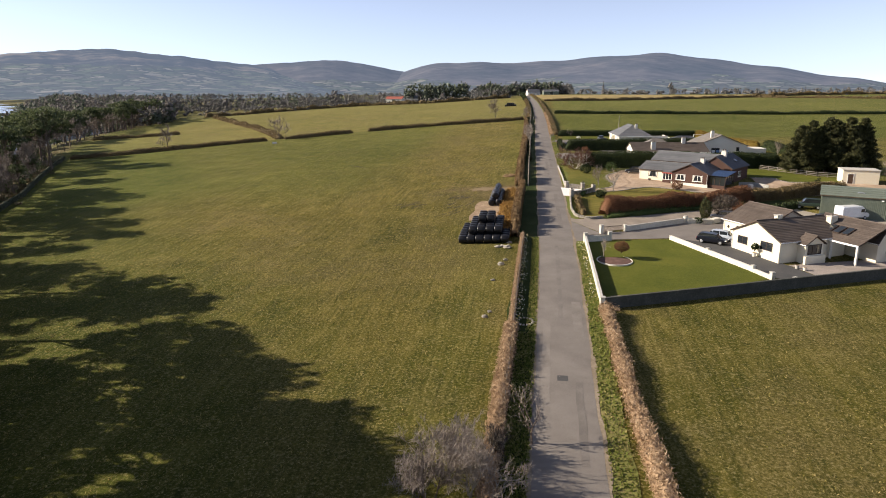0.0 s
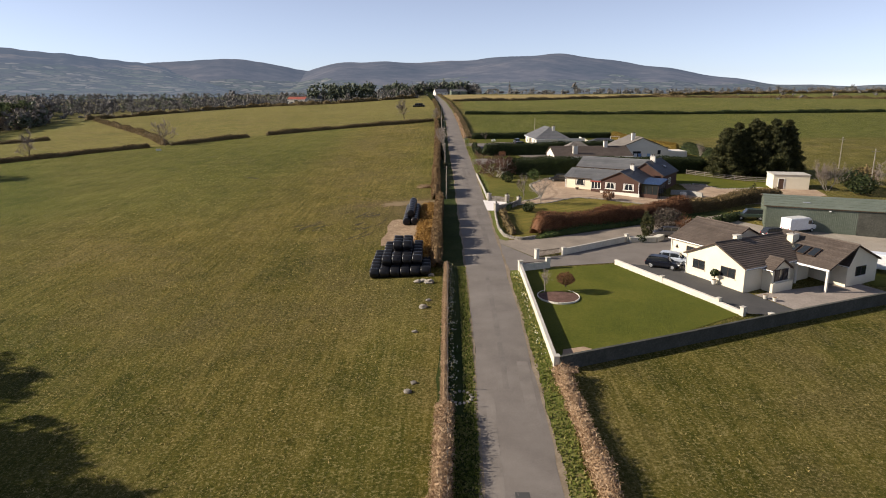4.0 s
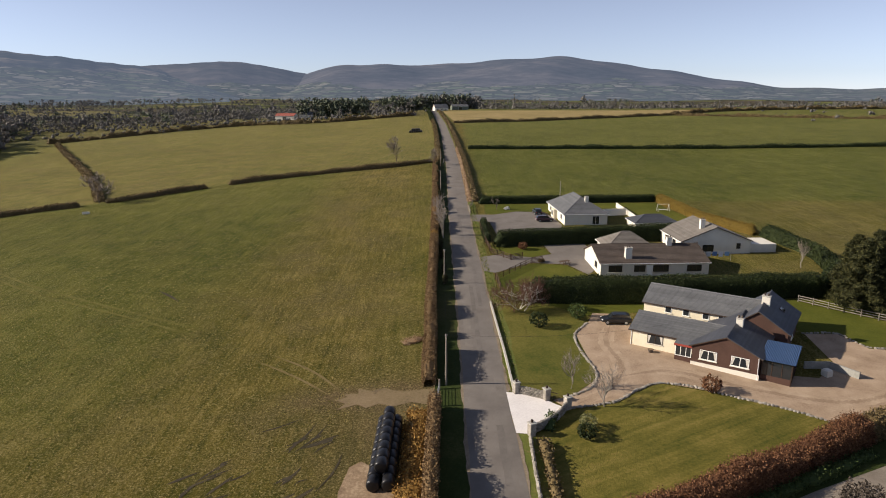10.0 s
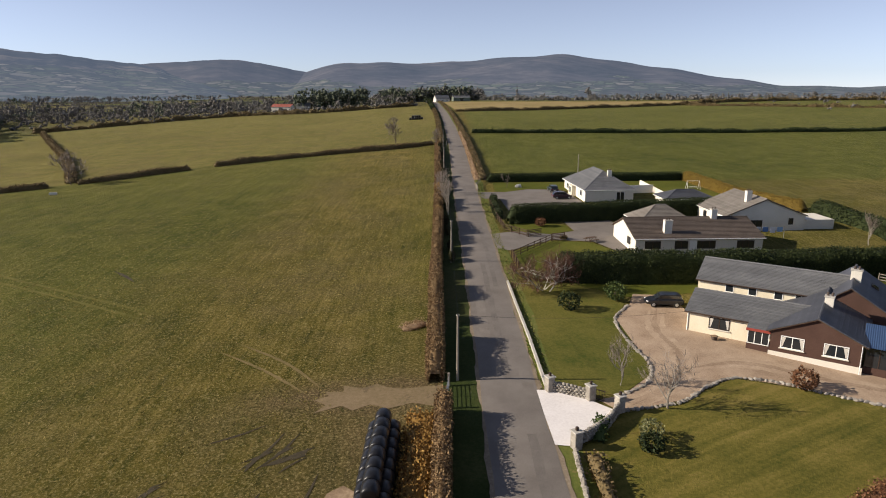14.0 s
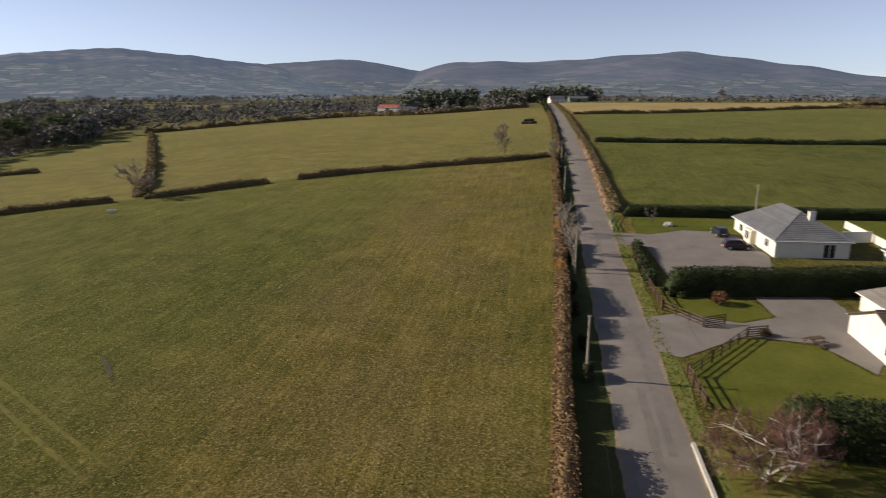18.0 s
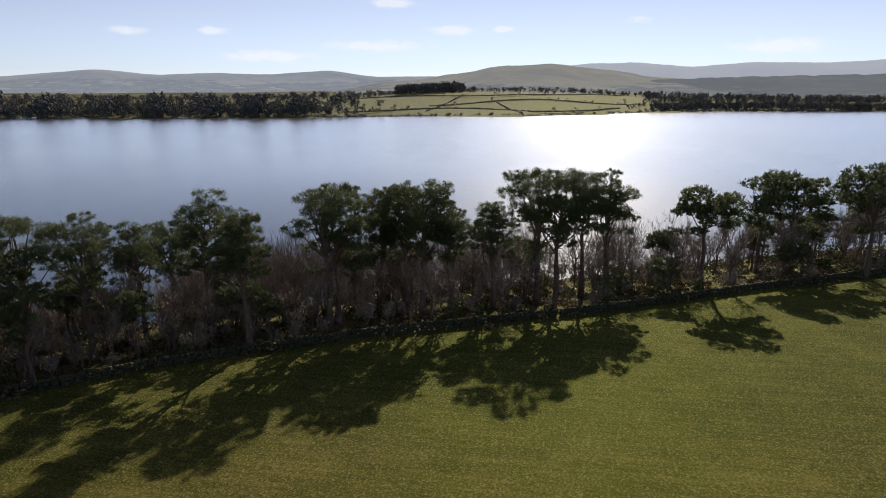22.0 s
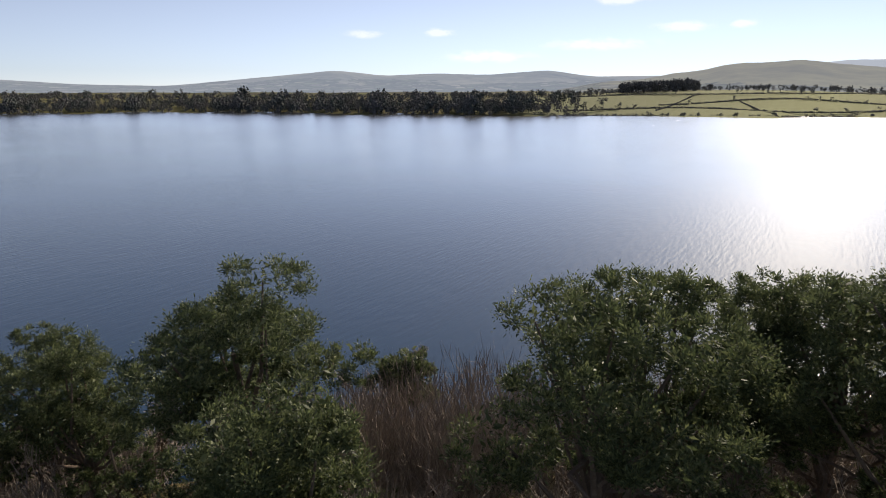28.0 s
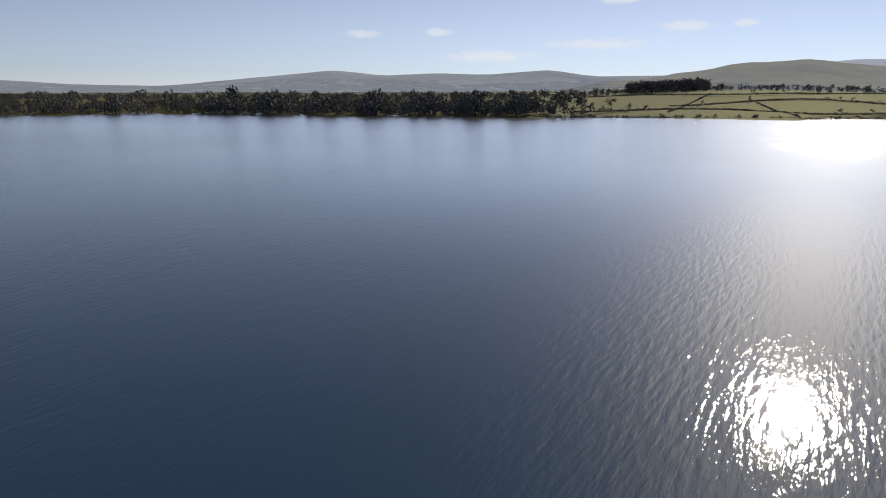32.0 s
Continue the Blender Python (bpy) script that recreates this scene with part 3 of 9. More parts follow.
right = smooth01((px - 6) / 3)
past_house = smooth01((py - 246) / 4)
hedge_y = np.interp(px, [-177, -127, -110, -90, -65, -22, -8], [222, 260, 268, 287, 305, 321, 329])
field2 = smooth01((py - hedge_y) / 4) * (px < 0)
far_f = smooth01((azs - 82) / 3) * smooth01((116 - azs) / 3) * (rr > 700)
set_mask("lush", np.clip(right * (0.25 + 0.65 * past_house) + 0.14 * field2 + 0.9 * far_f + 0.8 * smooth01((dwall + 50) / 40) * (px < 0) + 0.7 * smooth01((py - 110) / 45) * smooth01((-px - 26) / 25) * (1 - field2) + 0.35 * np.exp(-((px + 7) / 5) ** 2), 0, 1))
shore_r = np.interp(azs, [a for a, _ in SHORE], [b for _, b in SHORE])
far_wooded = smooth01((rr - shore_r + 15) / 10) * smooth01((shore_r + 1000 - rr) / 100) * np.maximum(smooth01((azs - 107.5) / 3) * smooth01((166 - azs) / 3), 0.75 * smooth01((azs - 44) / 3) * smooth01((84 - azs) / 3))
set_mask("wood", np.maximum(np.maximum(smooth01((dwall + 1) / 4) * (rr < 600), far_wooded), 0.6 * smooth01((py - np.interp(px, [-400, -275, -240, -180, -100, -30, 0], [470, 520, 560, 612, 606, 640, 650])) / 12) * (px < -20)))
set_mask("meadow", smooth01((azs - 82) / 3) * smooth01((116 - azs) / 3) * (rr > 700) * (rr < 1600))
track = np.exp(-((py - 138 - 0.08 * (px + 12)) / 2.4) ** 2) * smooth01((px + 24) / 8) * (px < -2)
field_end = np.interp(px, [-400, -275, -240, -180, -100, -30, 0], [470, 520, 560, 612, 606, 640, 650])
set_mask("pale", np.clip(field2 * (py < field_end) * (rr < 650) * (dwall < -2) * 0.75 + 0.3 * right * smooth01((py - 375) / 5), 0, 1))
set_mask("mud", np.clip(track + np.exp(-((px + 8) / 6) ** 2 - ((py - 128) / 14) ** 2) * 0.8, 0, 1) * (px < -1))
far_fields = smooth01((azs - 82) / 3) * smooth01((116 - azs) / 3) * (rr > 700) * (rr < 1500)
set_mask("quilt", smooth01((rr - 650) / 300) * (1 - far_fields * (azs < 113)) * (1 - far_wooded))
ground = tagged(new("ground", ground_me), "rolling winter pasture, olive green and yellowed", "ground", kind="structure")

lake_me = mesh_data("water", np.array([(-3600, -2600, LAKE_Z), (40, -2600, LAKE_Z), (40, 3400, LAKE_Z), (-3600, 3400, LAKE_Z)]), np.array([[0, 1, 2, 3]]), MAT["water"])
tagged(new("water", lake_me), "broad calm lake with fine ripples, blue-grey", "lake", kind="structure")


# ---------------------------------------------------------------- distant hills
def ridge(name, skyline, r_top, r_foot, mat, label, seed, back=500, z_foot=-4.0):
    """A hill range seen from afar: azimuth and height in degrees along its crest."""
    a = np.array(skyline, float)
    a = a[np.argsort(a[:, 0])]
    n, m = 420, 26
    az = np.linspace(a[0, 0], a[-1, 0], n)
    el = sum(np.interp(az + d, a[:, 0], a[:, 1]) for d in np.linspace(-0.9, 0.9, 7)) / 7
    rs = np.random.RandomState(seed)
    wob = sum(rs.randn() * np.sin(az * f + rs.rand() * 6) / f for f in (1.3, 2.1, 3.7, 5.9, 8.3)) * 0.035
    el = el + wob
    vs = []
    for j in range(m):
        t = j / (m - 3)
        if j < m - 2:
            r = r_foot + (r_top - r_foot) * t
            lift = smooth01(t) * 0.65 + 0.35 * t
            gul = 1 + (0.09 * np.sin(az * 0.45 + 3 * t + seed) + 0.04 * np.sin(az * 1.1 - 4 * t + 2 * seed)) * (1 - t) * 3 * t
            z = z_foot + (32 + r_top * np.tan(np.radians(el)) - z_foot) * np.clip(lift * gul, 0, 1)
        else:
            r = r_top + back * (j - m + 3) / 2
            z = z_foot + (32 + r_top * np.tan(np.radians(el)) - z_foot) * (1 - 0.5 * (j - m + 3))
        vs.append(np.stack([O_X - r * np.sin(np.radians(az)), O_Y + r * np.cos(np.radians(az)), z + 0 * az], 1))
    v = np.concatenate(vs)
    i = (np.arange(m - 1)[:, None] * n + np.arange(n - 1)[None]).ravel()
    me = mesh_data(name, v, np.stack([i, i + n, i + n + 1, i + 1], 1), mat)
    me.polygons.foreach_set("use_smooth", [True] * len(me.polygons))
    return tagged(new(name, me), label, "hill", kind="structure")


# bluish glow that the far hillsides emit in place of haze
HAZE_GLOW = (0.42, 0.53, 0.74)
MAT["moor"] = far_hill_material("moor", (0.022, 0.026, 0.03), (0.05, 0.048, 0.052), (0.10, 0.088, 0.085), 60, HAZE_GLOW, 0.125)
MAT["moor_left"] = far_hill_material("moor_left", (0.014, 0.018, 0.02), (0.03, 0.032, 0.034), (0.15, 0.125, 0.10), 120, HAZE_GLOW, 0.145)
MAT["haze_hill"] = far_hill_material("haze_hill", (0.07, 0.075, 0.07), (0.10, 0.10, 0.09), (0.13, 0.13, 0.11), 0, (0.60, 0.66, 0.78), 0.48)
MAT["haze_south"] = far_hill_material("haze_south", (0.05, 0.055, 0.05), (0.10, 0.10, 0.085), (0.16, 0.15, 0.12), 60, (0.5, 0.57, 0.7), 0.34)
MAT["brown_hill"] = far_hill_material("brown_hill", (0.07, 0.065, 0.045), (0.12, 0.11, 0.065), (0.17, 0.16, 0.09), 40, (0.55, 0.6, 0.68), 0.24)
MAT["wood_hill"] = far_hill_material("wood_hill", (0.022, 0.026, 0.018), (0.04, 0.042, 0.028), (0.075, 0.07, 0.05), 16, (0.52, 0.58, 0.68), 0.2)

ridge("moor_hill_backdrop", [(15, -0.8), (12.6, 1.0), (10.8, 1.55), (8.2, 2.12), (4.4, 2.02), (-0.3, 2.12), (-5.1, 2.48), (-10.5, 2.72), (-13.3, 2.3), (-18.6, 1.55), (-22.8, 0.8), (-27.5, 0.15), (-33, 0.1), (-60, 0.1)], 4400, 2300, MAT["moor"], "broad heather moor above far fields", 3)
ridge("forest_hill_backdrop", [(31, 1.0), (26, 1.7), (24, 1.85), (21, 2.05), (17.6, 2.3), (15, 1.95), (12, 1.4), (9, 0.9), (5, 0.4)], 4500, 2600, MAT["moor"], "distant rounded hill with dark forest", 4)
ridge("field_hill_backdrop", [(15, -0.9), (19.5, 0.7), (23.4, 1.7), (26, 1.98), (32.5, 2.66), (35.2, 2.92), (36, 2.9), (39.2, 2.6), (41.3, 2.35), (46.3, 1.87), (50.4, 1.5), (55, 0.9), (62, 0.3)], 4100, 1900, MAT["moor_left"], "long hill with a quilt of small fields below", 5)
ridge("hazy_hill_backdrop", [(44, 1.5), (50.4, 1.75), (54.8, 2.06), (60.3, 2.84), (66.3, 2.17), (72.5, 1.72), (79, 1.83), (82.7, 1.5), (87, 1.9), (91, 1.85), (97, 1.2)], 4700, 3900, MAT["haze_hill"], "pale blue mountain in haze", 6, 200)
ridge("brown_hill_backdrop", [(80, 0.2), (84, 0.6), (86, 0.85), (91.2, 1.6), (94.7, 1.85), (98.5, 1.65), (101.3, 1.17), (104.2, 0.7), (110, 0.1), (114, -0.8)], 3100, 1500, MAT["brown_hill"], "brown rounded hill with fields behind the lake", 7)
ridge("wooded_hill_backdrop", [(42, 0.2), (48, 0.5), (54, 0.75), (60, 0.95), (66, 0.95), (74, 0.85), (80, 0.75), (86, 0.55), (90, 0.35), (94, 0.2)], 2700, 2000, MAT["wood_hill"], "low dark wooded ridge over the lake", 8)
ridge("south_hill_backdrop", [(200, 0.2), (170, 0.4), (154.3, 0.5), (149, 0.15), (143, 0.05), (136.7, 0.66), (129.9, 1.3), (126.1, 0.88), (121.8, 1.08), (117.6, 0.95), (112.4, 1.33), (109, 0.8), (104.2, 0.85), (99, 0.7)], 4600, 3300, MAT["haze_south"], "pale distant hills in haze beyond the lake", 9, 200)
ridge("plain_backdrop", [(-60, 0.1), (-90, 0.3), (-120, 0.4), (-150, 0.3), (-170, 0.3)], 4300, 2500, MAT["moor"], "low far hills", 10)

# thin fair-weather clouds low over the lake
def cloud_material():
    m, nt, b = nodes_of("thin_cloud")
    co = nt.nodes.new("ShaderNodeTexCoord").outputs["Generated"]
    pos = place_of(nt)
    mp = nt.nodes.new("ShaderNodeMapping")
    mp.inputs["Scale"].default_value = (1, 1, 2.2)
    nt.links.new(pos, mp.inputs["Vector"])
    wisp = noise_of(nt, mp.outputs[0], 0.008, 6, 0.62)
    off = nt.nodes.new("ShaderNodeVectorMath")
    off.operation = "SUBTRACT"
    nt.links.new(co, off.inputs[0])
    off.inputs[1].default_value = (0.5, 0.5, 0.5)
    far = nt.nodes.new("ShaderNodeVectorMath")
    far.operation = "LENGTH"
    nt.links.new(off.outputs[0], far.inputs[0])
    edge = nt.nodes.new("ShaderNodeMapRange")
    edge.interpolation_type = "SMOOTHSTEP"
    for key, val in (("From Min", 0.62), ("From Max", 0.1), ("To Min", 0.0), ("To Max", 1.0)):
        edge.inputs[key].default_value = val
    nt.links.new(far.outputs["Value"], edge.inputs["Value"])
    body = math_of(nt, "MAXIMUM", math_of(nt, "SUBTRACT", math_of(nt, "ADD", wisp, math_of(nt, "MULTIPLY", edge.outputs[0], 0.32)), 0.56), 0.0)
    amount = math_of(nt, "MINIMUM", math_of(nt, "MULTIPLY", math_of(nt, "MULTIPLY", body, 2.4), edge.outputs[0]), 0.55)
    glow, clear, mx = nt.nodes.new("ShaderNodeEmission"), nt.nodes.new("ShaderNodeBsdfTransparent"), nt.nodes.new("ShaderNodeMixShader")
    glow.inputs["Color"].default_value, glow.inputs["Strength"].default_value = (0.97, 0.98, 1.0, 1), 0.86
    nt.links.new(amount, mx.inputs[0])
    nt.links.new(clear.outputs[0], mx.inputs[1])
    nt.links.new(glow.outputs[0], mx.inputs[2])
    nt.links.new(mx.outputs[0], nt.nodes["Material Output"].inputs[0])
    return m


MAT["thin_cloud"] = cloud_material()
for i, (az, el, wa, ha) in enumerate(((127.6, 4.15, 5.0, 0.9), (121.4, 4.3, 5.0, 0.9), (102.0, 4.5, 8.0, 1.1), (108.0, 3.3, 16.0, 1.3), (107.0, 6.6, 7.0, 1.0), (98.0, 4.6, 4.0, 0.8), (117.0, 2.4, 13.0, 1.3), (88.0, 5.2, 6.0, 1.0), (78.0, 3.0, 14.0, 1.6), (60.0, 7.0, 7.0, 1.2), (52.0, 3.4, 9.0, 1.2))):
    r, n = 4700.0, 12
    aa = np.radians(np.linspace(az - wa / 2, az + wa / 2, n))
    low, high = 32 + r * math.tan(radians(el - ha / 2)), 32 + r * math.tan(radians(el + ha / 2))
    v = np.concatenate([np.stack([O_X - r * np.sin(aa), O_Y + r * np.cos(aa), 0 * aa + z], 1) for z in (low, high)])
    j = np.arange(n - 1)
    tagged(new("cloud_backdrop", mesh_data("cloud_backdrop", v, np.stack([j, j + 1, j + 1 + n, j + n], 1), MAT["thin_cloud"])), "thin white wisp of fair-weather cloud", "cloud", kind="structure")

# ---------------------------------------------------------------- draped ground pieces
def drape(name, outline, mat, label, lift=0.04, step=1.5, category="ground", kind="structure"):
    """A sheet that lies on the land inside an outline."""
    bm = bmesh.new()
    vs = [bm.verts.new((x, y, 0)) for x, y in outline]
    bm.faces.new(vs)
    xs, ys = [p[0] for p in outline], [p[1] for p in outline]
    for ax, lo, hi in ((0, min(xs), max(xs)), (1, min(ys), max(ys))):
        c = math.floor(lo / step) * step + step
        while c < hi:
            no = (1, 0, 0) if ax == 0 else (0, 1, 0)
            bmesh.ops.bisect_plane(bm, geom=bm.verts[:] + bm.edges[:] + bm.faces[:], plane_co=(c, c, 0), plane_no=no, dist=1e-4)
            c += step
    bmesh.ops.triangulate(bm, faces=bm.faces[:])
    co = np.array([v.co[:] for v in bm.verts])
    z = land(co[:, 0], co[:, 1])
    for v, h in zip(bm.verts, z):
        v.co.z = h + lift
    bm.normal_update()
    if sum(f.normal.z for f in bm.faces) < 0:
        bmesh.ops.reverse_faces(bm, faces=bm.faces[:])
    ob = part(name, bm, mat, smooth=True)
    return tagged(ob, label, category, kind=kind)


def spline(points, step):
    """Points at even steps on a smooth line through the given ones."""
    p = np.array(points, float)
    s = np.concatenate([[0], np.cumsum(np.hypot(*np.diff(p[:, :2], axis=0).T))])
    n = max(2, int(s[-1] / step) + 1)
    t = np.linspace(0, s[-1], n)
    out = []
    for k in range(p.shape[1]):
        m = np.gradient(p[:, k], s) if len(p) > 2 else np.full(len(p), (p[-1, k] - p[0, k]) / s[-1])
        i = np.clip(np.searchsorted(s, t) - 1, 0, len(s) - 2)
        h = s[i + 1] - s[i]
        u = (t - s[i]) / h
        out.append((2 * u**3 - 3 * u**2 + 1) * p[i, k] + (u**3 - 2 * u**2 + u) * h * m[i] + (-2 * u**3 + 3 * u**2) * p[i + 1, k] + (u**3 - u**2) * h * m[i + 1])
    return np.stack(out, 1)


def strip(name, y0, y1, left, right, mat, label, lift, step=2.0, across=5, crown=0.0, category="road"):
    """A band along the road, from left to right of its middle line."""
    ys = np.arange(y0, y1 + step, step)
    u = np.linspace(0, 1, across)
    cx = road_x(ys)
    l = left(ys) if callable(left) else left + 0 * ys
    r = right(ys) if callable(right) else right + 0 * ys
    X = cx[:, None] + l[:, None] + (r - l)[:, None] * u[None]
    Y = ys[:, None] + 0 * u[None]
    Z = land(X.ravel(), Y.ravel()).reshape(X.shape) + lift + crown * (1 - (2 * u[None] - 1) ** 2)
    i = (np.arange(len(ys) - 1)[:, None] * across + np.arange(across - 1)[None]).ravel()
    me = mesh_data(name, np.stack([X.ravel(), Y.ravel(), Z.ravel()], 1), np.stack([i, i + 1, i + across + 1, i + across], 1), mat)
    me.polygons.foreach_set("use_smooth", [True] * len(me.polygons))
    return tagged(new(name, me), label, category, kind="structure")


def ragged(base, amp, f, seed):
    return lambda ys: base + amp * (np.sin(ys * f + seed) + 0.6 * np.sin(ys * f * 2.7 + 2 * seed) + 0.4 * np.sin(ys * f * 6.1 + seed))


strip("road", -60, 760, ragged(-2.45, 0.06, 0.35, 1), ragged(2.45, 0.07, 0.3, 2), MAT["asphalt"], "narrow worn grey asphalt country road", 0.07, crown=0.05)
MAT["margin"] = surface("margin", (0.13, 0.10, 0.065), (0.21, 0.165, 0.115), (0.32, 0.26, 0.19), 6, 0.5, 0.95, 0.5, 0.03)
strip("margin_left", -60, 420, ragged(-2.72, 0.09, 0.5, 4), ragged(-2.36, 0.03, 0.8, 2), MAT["margin"], "crumbled gritty edge of the road", 0.062, 0.8, 2, category="road edge")
strip("margin_right", -60, 420, ragged(2.36, 0.03, 0.9, 6), ragged(2.78, 0.1, 0.45, 8), MAT["margin"], "crumbled gritty edge of the road", 0.062, 0.8, 2, category="road edge")
strip("verge_left", -60, 760, ragged(-5.6, 0.15, 0.2, 3), -2.3, MAT["verge_shaded"], "green grass verge, darkened in colour for the hedge's shade", 0.035, category="verge")
strip("verge_right", -60, 760, 2.3, ragged(4.3, 0.15, 0.22, 5), MAT["verge"], "grass verge with dry tufts beside the road", 0.035, category="verge")


# mended places in the road
def road_patch(name, u0, u1, y0, y1, mat, label, seed):
    """An uneven patch on the road, lying on its crown; u runs across from the middle line."""
    rs = np.random.RandomState(seed)
    ys = np.linspace(y0, y1, max(3, int((y1 - y0) / 0.3)))
    t = np.arange(len(ys))
    a = u0 + 0.035 * np.sin(t * 0.31 + seed) + 0.008 * rs.randn(len(ys))
    b = u1 + 0.035 * np.sin(t * 0.23 + 2 * seed) + 0.008 * rs.randn(len(ys))
    X = np.stack([a, (a * 2 + b) / 3, (a + 2 * b) / 3, b], 1)
    Y = ys[:, None] + 0 * X
    Z = land((X + road_x(ys)[:, None]).ravel(), Y.ravel()).reshape(X.shape) + 0.076 + 0.05 * (1 - (X / 2.45) ** 2)
    i = (np.arange(len(ys) - 1)[:, None] * 4 + np.arange(3)[None]).ravel()
    me = mesh_data(name, np.stack([(X + road_x(ys)[:, None]).ravel(), Y.ravel(), Z.ravel()], 1), np.stack([i, i + 1, i + 5, i + 4], 1), mat)
    return tagged(new(name, me), label, "road patch", kind="structure")


MAT["patch_dark"] = surface("patch_dark", (0.10, 0.088, 0.078), (0.153, 0.135, 0.12), (0.205, 0.183, 0.163), 12, 0.5, 0.9, 0.3, 0.01)
MAT["patch_pale"] = surface("patch_pale", (0.122, 0.107, 0.094), (0.178, 0.157, 0.138), (0.23, 0.206, 0.182), 12, 0.5, 0.9, 0.3, 0.01)
for i, (u0, u1, y0, y1, mm) in enumerate(((-0.6, 0.3, 52.0, 53.0, "asphalt_dark"), (-1.6, 1.9, 52.7, 52.95, "patch_dark"), (0.9, 1.5, 40, 52, "patch_dark"), (-1.9, -1.2, 44, 66, "patch_pale"), (1.1, 2.1, 60, 71, "patch_pale"), (-0.35, 0.15, 66, 94, "patch_dark"), (-2.1, -0.9, 98, 104, "patch_pale"),
                                             (0.6, 1.3, 104, 131, "patch_dark"), (1.2, 2.2, 137, 142, "patch_pale"), (-0.3, 0.35, 140, 175, "patch_dark"), (-1.8, -0.8, 150, 163, "patch_pale"), (0.8, 1.4, 165, 200, "patch_dark"), (-0.5, 0.2, 205, 240, "patch_dark"))):
    road_patch("road_patch", u0, u1, y0, y1, MAT[mm], "mended strip in the worn asphalt", i)
# ---------------------------------------------------------------- houses
def prism(bm, x0, y0, x1, y1, z0, eave, ridge, along="x", at=None):
    """Walls of a gabled block: the gable ends reach up to the ridge."""
    if along == "x":
        c = (y0 + y1) / 2 if at is None else at
        prof = [(y0, z0), (y1, z0), (y1, eave), (c, ridge), (y0, eave)]
        a = [bm.verts.new((x0, p, q)) for p, q in prof]
        b = [bm.verts.new((x1, p, q)) for p, q in prof]
    else:
        c = (x0 + x1) / 2 if at is None else at
        prof = [(x0, z0), (x1, z0), (x1, eave), (c, ridge), (x0, eave)]
        a = [bm.verts.new((p, y0, q)) for p, q in prof]
        b = [bm.verts.new((p, y1, q)) for p, q in prof]
    bm.faces.new(a[::-1])
    bm.faces.new(b)
    for k in range(5):
        bm.faces.new((a[k], a[(k + 1) % 5], b[(k + 1) % 5], b[k]))
    bmesh.ops.recalc_face_normals(bm, faces=bm.faces[:])
    return bm


def slope(e0, e1, r1, r0, courses=14, thick=0.14, lap=0.035):
    """A roof slope from the eave e0-e1 up to the ridge r0-r1, laid in overlapping courses."""
    e0, e1, r0, r1 = (Vector(p) for p in (e0, e1, r0, r1))
    n = (e1 - e0).cross(((r0 + r1) - (e0 + e1)) / 2).normalized()
    if n.z < 0:
        n = -n
    made = []
    for i in range(courses):
        bm = bmesh.new()
        t0, t1 = i / courses, min(1.0, (i + 1.08) / courses)
        a, b = e0.lerp(r0, t0), e1.lerp(r1, t0)
        c, d = e1.lerp(r1, t1), e0.lerp(r0, t1)
        low = [bm.verts.new(p - n * thick * 0.5) for p in (a, b, c, d)]
        up = [bm.verts.new(p) for p in (a + n * (lap + 0.03), b + n * (lap + 0.03), c + n * 0.02, d + n * 0.02)]
        for f in ((0, 1, 2, 3),):
            bm.faces.new([low[k] for k in f][::-1])
        bm.faces.new(up)
        for k in range(4):
            bm.faces.new((low[k], low[(k + 1) % 4], up[(k + 1) % 4], up[k]))
        bmesh.ops.recalc_face_normals(bm, faces=bm.faces[:])
        made.append(bm)
    return made


def roof_slope(e0, e1, r1, r0, courses, mat, house):
    """The slope's boarding as a part, each course of tiles a piece on it."""
    quad = bmesh.new()
    down = Vector((0, 0, -0.13))
    lo = [quad.verts.new(Vector(p) + down) for p in (e0, e1, r1, r0)]
    hi = [quad.verts.new(Vector(p) + down * 0.5) for p in (e0, e1, r1, r0)]
    quad.faces.new(lo[::-1])
    quad.faces.new(hi)
    for k in range(4):
        quad.faces.new((lo[k], lo[(k + 1) % 4], hi[(k + 1) % 4], hi[k]))
    bmesh.ops.recalc_face_normals(quad, faces=quad.faces[:])
    bmesh.ops.remove_doubles(quad, verts=quad.verts[:], dist=1e-4)
    ob = part("roof_slope", quad, MAT["timber"], house)
    for bm in slope(e0, e1, r1, r0, courses, thick=0.06):
        part("tile_course", bm, mat, ob)
    return ob


def ridge_cap(p, q, mat, house, r=0.11):
    bm = bmesh.new()
    n = max(2, int((Vector(q) - Vector(p)).length / 0.45))
    for i in range(n):
        a, b = Vector(p).lerp(Vector(q), i / n), Vector(p).lerp(Vector(q), (i + 1.06) / n)
        tube(bm, [a + Vector((0, 0, 0.02)), b + Vector((0, 0, 0.035))], [r, r * 1.12], 6)
    return part("ridge_tiles", bm, mat, house)


